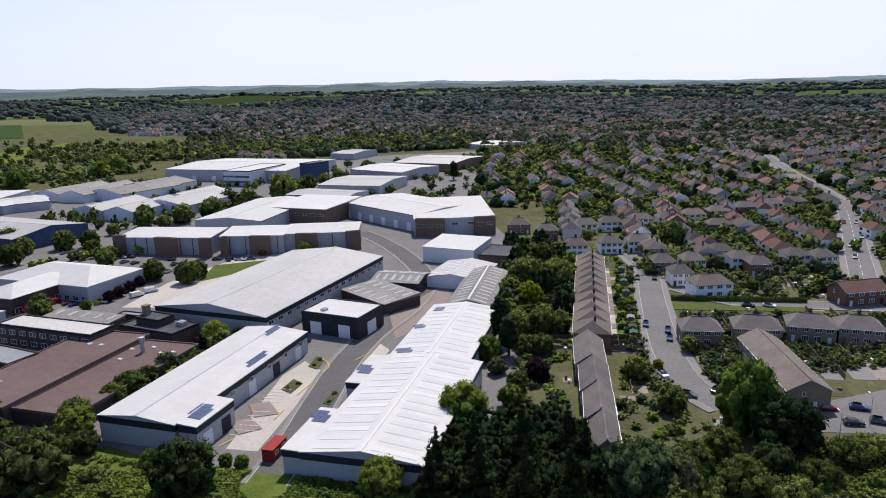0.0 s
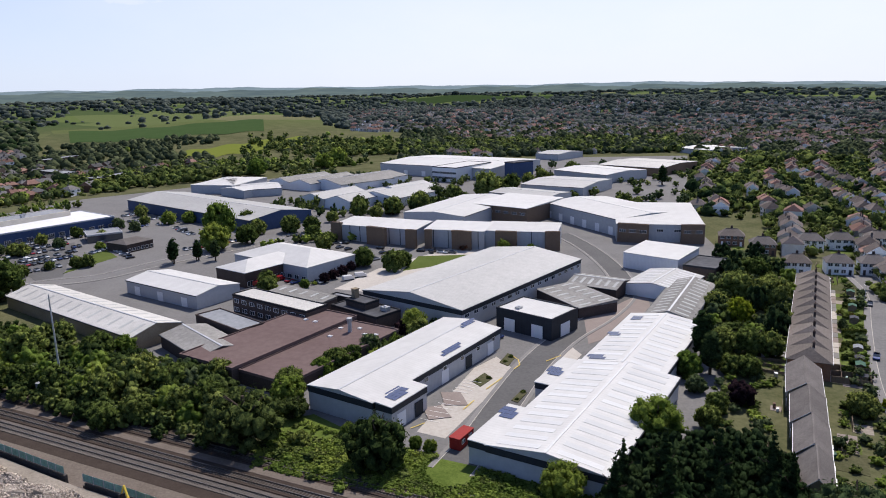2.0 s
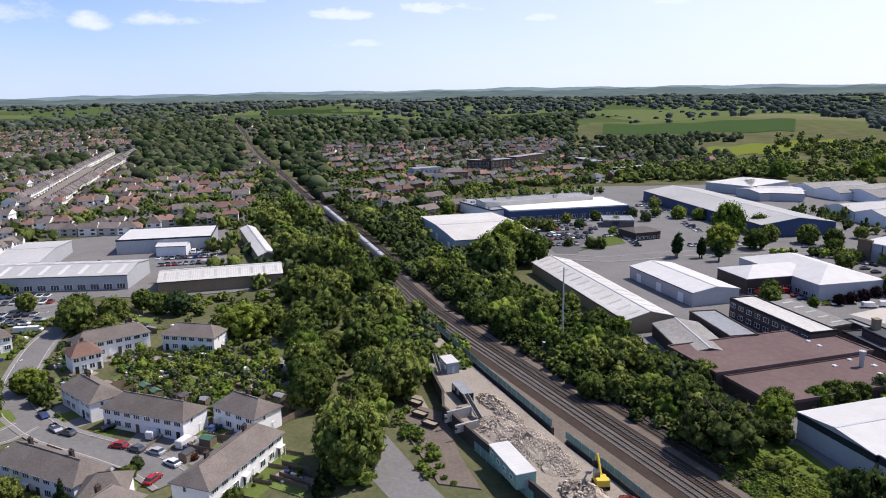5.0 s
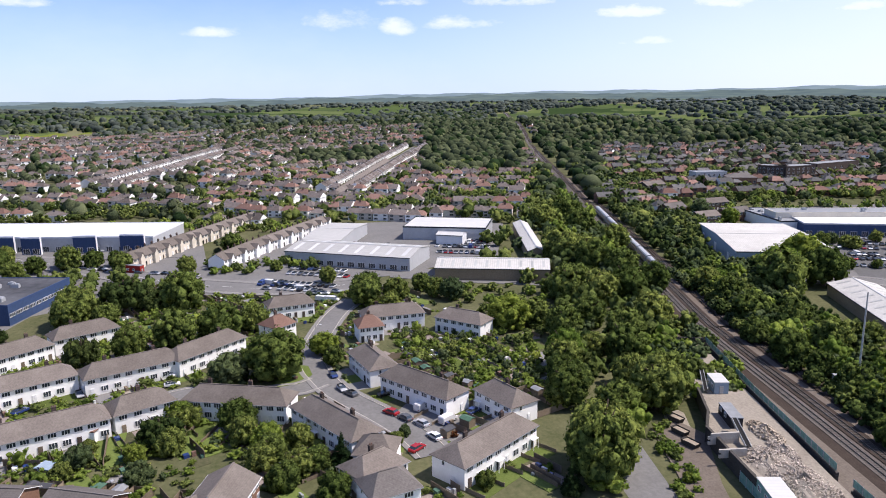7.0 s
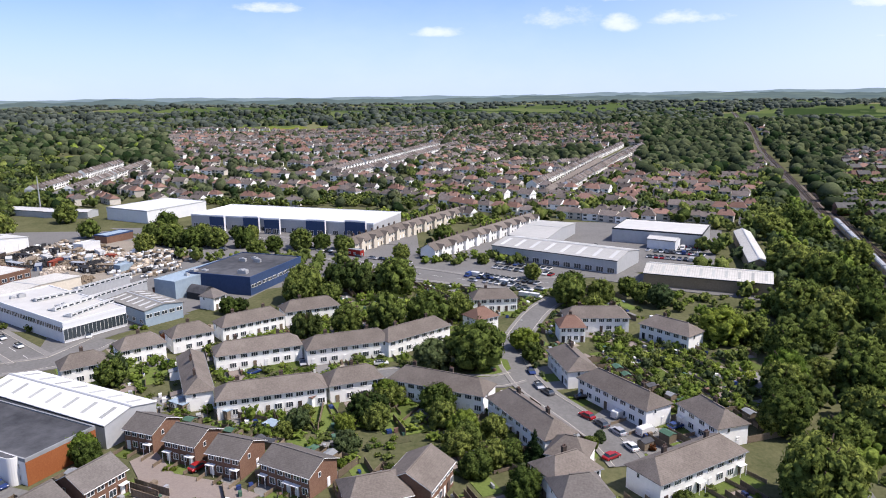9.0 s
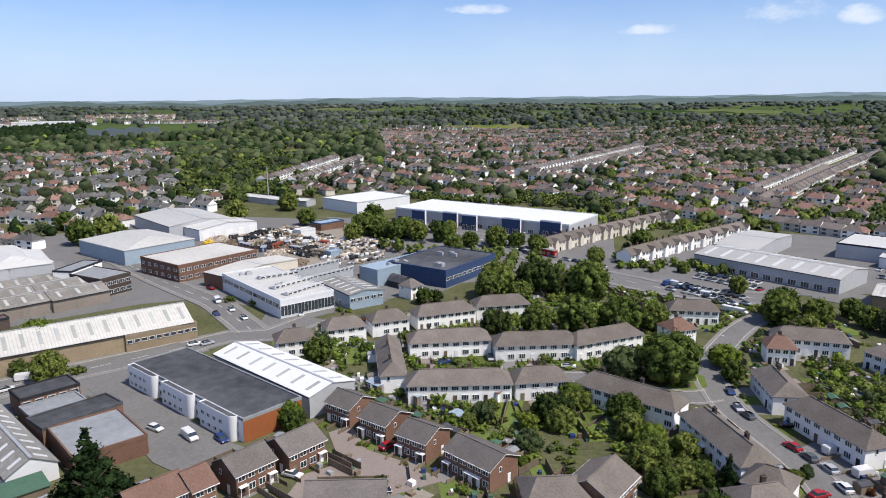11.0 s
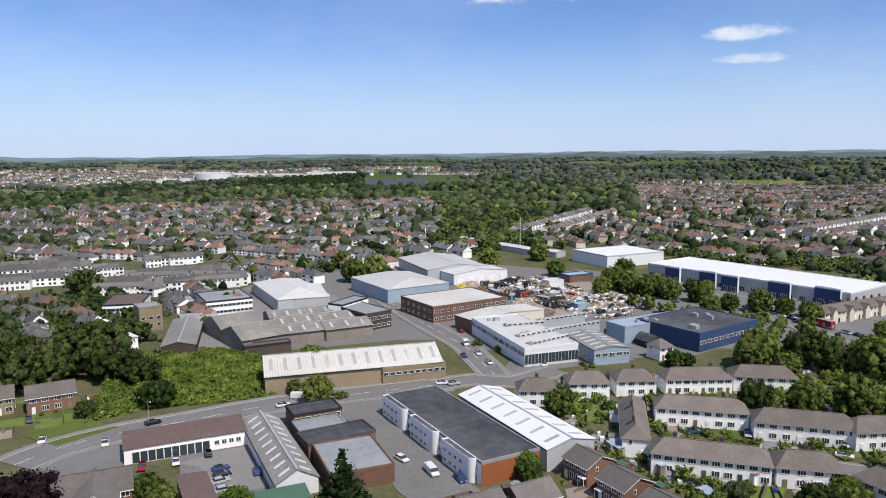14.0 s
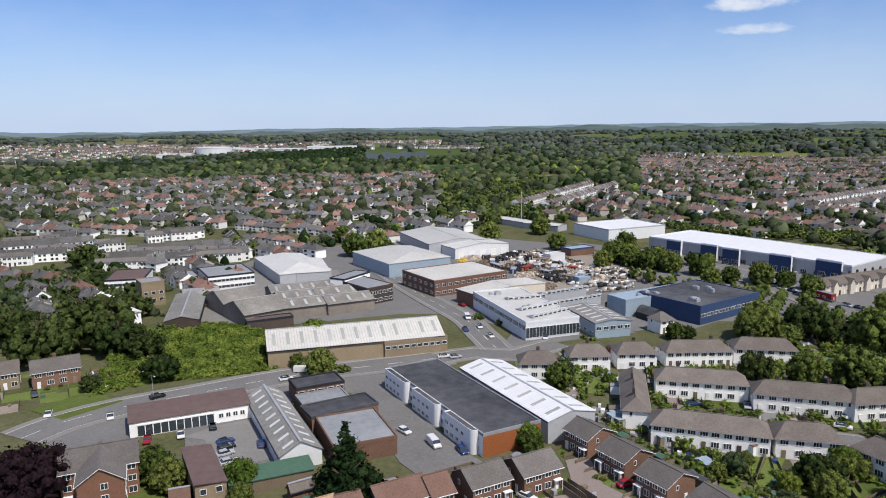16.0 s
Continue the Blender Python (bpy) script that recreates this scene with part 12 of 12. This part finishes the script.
suburb(71, 97, 430, 1450, 92, 0.8, "far_wall", "far_roof", 0.5)
suburb(97, 116, 480, 1660, 104, 0.85, "far_wall", "far_roof", 0.65, 74, 9.4, 22)
suburb(116, 128, 480, 760, 100, 0.8, "far_wall", "far_roof", 0.4)
suburb(128, 172, 290, 1000, 138, 0.85, "far_wall", "far_roof_grey", 0.6, 64, 9.4, 30)
suburb(128, 172, 1780, 2500, 138, 0.4, "far_wall", "far_roof", 0.4, 60)


def far_row(a, b, label):
    """One straight terrace of white-fronted houses seen from afar."""
    d = math.hypot(b[0] - a[0], b[1] - a[1])
    n = max(2, int(d / 5.6))
    yaw = math.atan2(b[1] - a[1], b[0] - a[0])
    t = (np.arange(n) + 0.5) / n
    x, y = a[0] + (b[0] - a[0]) * t, a[1] + (b[1] - a[1]) * t
    v, f, s = far_house_proto(0.55)
    size = np.stack([np.full(n, d / n), np.full(n, 7.5), 4.9 + 0.12 * (np.arange(n) % 2)], 1)
    merge("far_terrace", v, f, np.stack([x, y, terrain(x, y)], 1), size, np.full(n, yaw), ("far_white", "far_roof_grey", "glass"), label, "houses", s)


far_row((-180.1, -365.49), (-226.3, -346.13), 'long terrace of white houses under grey roofs')
far_row((-183.2, -402.61), (-242.87, -375.01), 'long terrace of white houses under grey roofs')
far_row((-220.09, -453.93), (-254.82, -442.35), 'long terrace of white houses under grey roofs')
far_row((-181.33, -438.78), (-196.98, -435.81), 'long terrace of white houses under grey roofs')
far_row((-122.8, -446.85), (-159.73, -425.99), 'long terrace of white houses under grey roofs')
far_row((-170.83, -496.97), (-189.67, -488.39), 'long terrace of white houses under grey roofs')
far_row((-132.64, -480.54), (-187.67, -457.82), 'long terrace of white houses under grey roofs')
far_row((-160.38, -389.88), (-184.5, -375.77), 'long terrace of white houses under grey roofs')
far_row((-255.51, -409.31), (-226.5, -348.76), 'long terrace of white houses under grey roofs')
# garden trees among the houses
scatter(3400, -36, 16, 420, 760, 1.8, 5.2, 12, "leaf_wood", 0.9)
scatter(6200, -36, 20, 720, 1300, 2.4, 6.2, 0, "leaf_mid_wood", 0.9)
scatter(1500, -36, 20, 420, 1300, 2.0, 5.5, 0, "leaf_dark_wood", 0.9)
scatter(700, -36, -8, 270, 430, 1.6, 4.0, 50, "leaf_wood", 1)
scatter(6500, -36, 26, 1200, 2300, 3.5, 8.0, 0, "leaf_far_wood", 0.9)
scatter(1500, 34, 68, 420, 750, 2.2, 6.0, 14, "leaf_wood", 0.9)
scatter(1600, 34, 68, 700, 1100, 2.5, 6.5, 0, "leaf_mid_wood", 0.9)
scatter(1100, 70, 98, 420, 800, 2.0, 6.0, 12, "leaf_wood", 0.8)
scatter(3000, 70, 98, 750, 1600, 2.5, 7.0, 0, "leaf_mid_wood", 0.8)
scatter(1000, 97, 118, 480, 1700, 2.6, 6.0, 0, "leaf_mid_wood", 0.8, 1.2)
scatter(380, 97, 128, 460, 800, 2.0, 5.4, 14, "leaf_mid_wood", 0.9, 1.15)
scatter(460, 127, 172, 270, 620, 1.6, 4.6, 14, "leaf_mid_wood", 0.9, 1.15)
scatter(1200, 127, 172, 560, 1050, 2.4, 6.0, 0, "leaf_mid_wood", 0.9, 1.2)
scatter(300, -36, 170, 430, 1100, 1.8, 4.6, 0, "leaf_light_wood", 0.9)
scatter(900, 97, 172, 300, 1100, 1.6, 4.4, 0, "leaf_dark_wood", 0.9, 1.2)
scatter(1400, 60, 172, 290, 1200, 1.2, 3.4, 0, "leaf_mid_wood", 0.8, 0.9)
# woods: nearer belts, then the far hills
scatter(5200, -15, 50, 420, 1000, 3.6, 7.0, 10, "leaf_wood", 1, woods=(0.5, 1))
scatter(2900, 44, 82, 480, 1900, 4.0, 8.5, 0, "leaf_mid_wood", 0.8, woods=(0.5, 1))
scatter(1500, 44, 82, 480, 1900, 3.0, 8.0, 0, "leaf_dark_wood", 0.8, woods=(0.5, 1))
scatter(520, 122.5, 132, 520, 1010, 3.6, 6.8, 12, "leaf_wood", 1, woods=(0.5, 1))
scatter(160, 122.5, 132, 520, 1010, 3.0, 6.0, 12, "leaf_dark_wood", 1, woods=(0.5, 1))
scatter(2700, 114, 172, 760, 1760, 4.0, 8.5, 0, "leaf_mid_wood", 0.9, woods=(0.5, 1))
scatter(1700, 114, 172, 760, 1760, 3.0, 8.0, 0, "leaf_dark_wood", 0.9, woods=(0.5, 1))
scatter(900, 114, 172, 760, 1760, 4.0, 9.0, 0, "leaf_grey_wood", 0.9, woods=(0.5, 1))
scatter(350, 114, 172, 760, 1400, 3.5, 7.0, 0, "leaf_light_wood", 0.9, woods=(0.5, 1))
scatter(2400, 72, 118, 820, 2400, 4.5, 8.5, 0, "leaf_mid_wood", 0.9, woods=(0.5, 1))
scatter(1200, 72, 118, 820, 2400, 4.0, 8.5, 0, "leaf_dark_wood", 0.9, woods=(0.5, 1))
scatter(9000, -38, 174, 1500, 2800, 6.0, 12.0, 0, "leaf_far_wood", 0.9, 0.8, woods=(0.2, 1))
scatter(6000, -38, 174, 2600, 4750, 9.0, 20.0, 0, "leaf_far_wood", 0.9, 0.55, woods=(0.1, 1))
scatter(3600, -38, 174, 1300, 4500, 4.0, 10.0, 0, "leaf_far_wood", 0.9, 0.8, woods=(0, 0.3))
WOODS += DARK
scatter(2500, 137, 158, 1420, 1780, 3.5, 6.5, 0, "leaf_dark_wood", 1.0, woods=(0.9, 1))
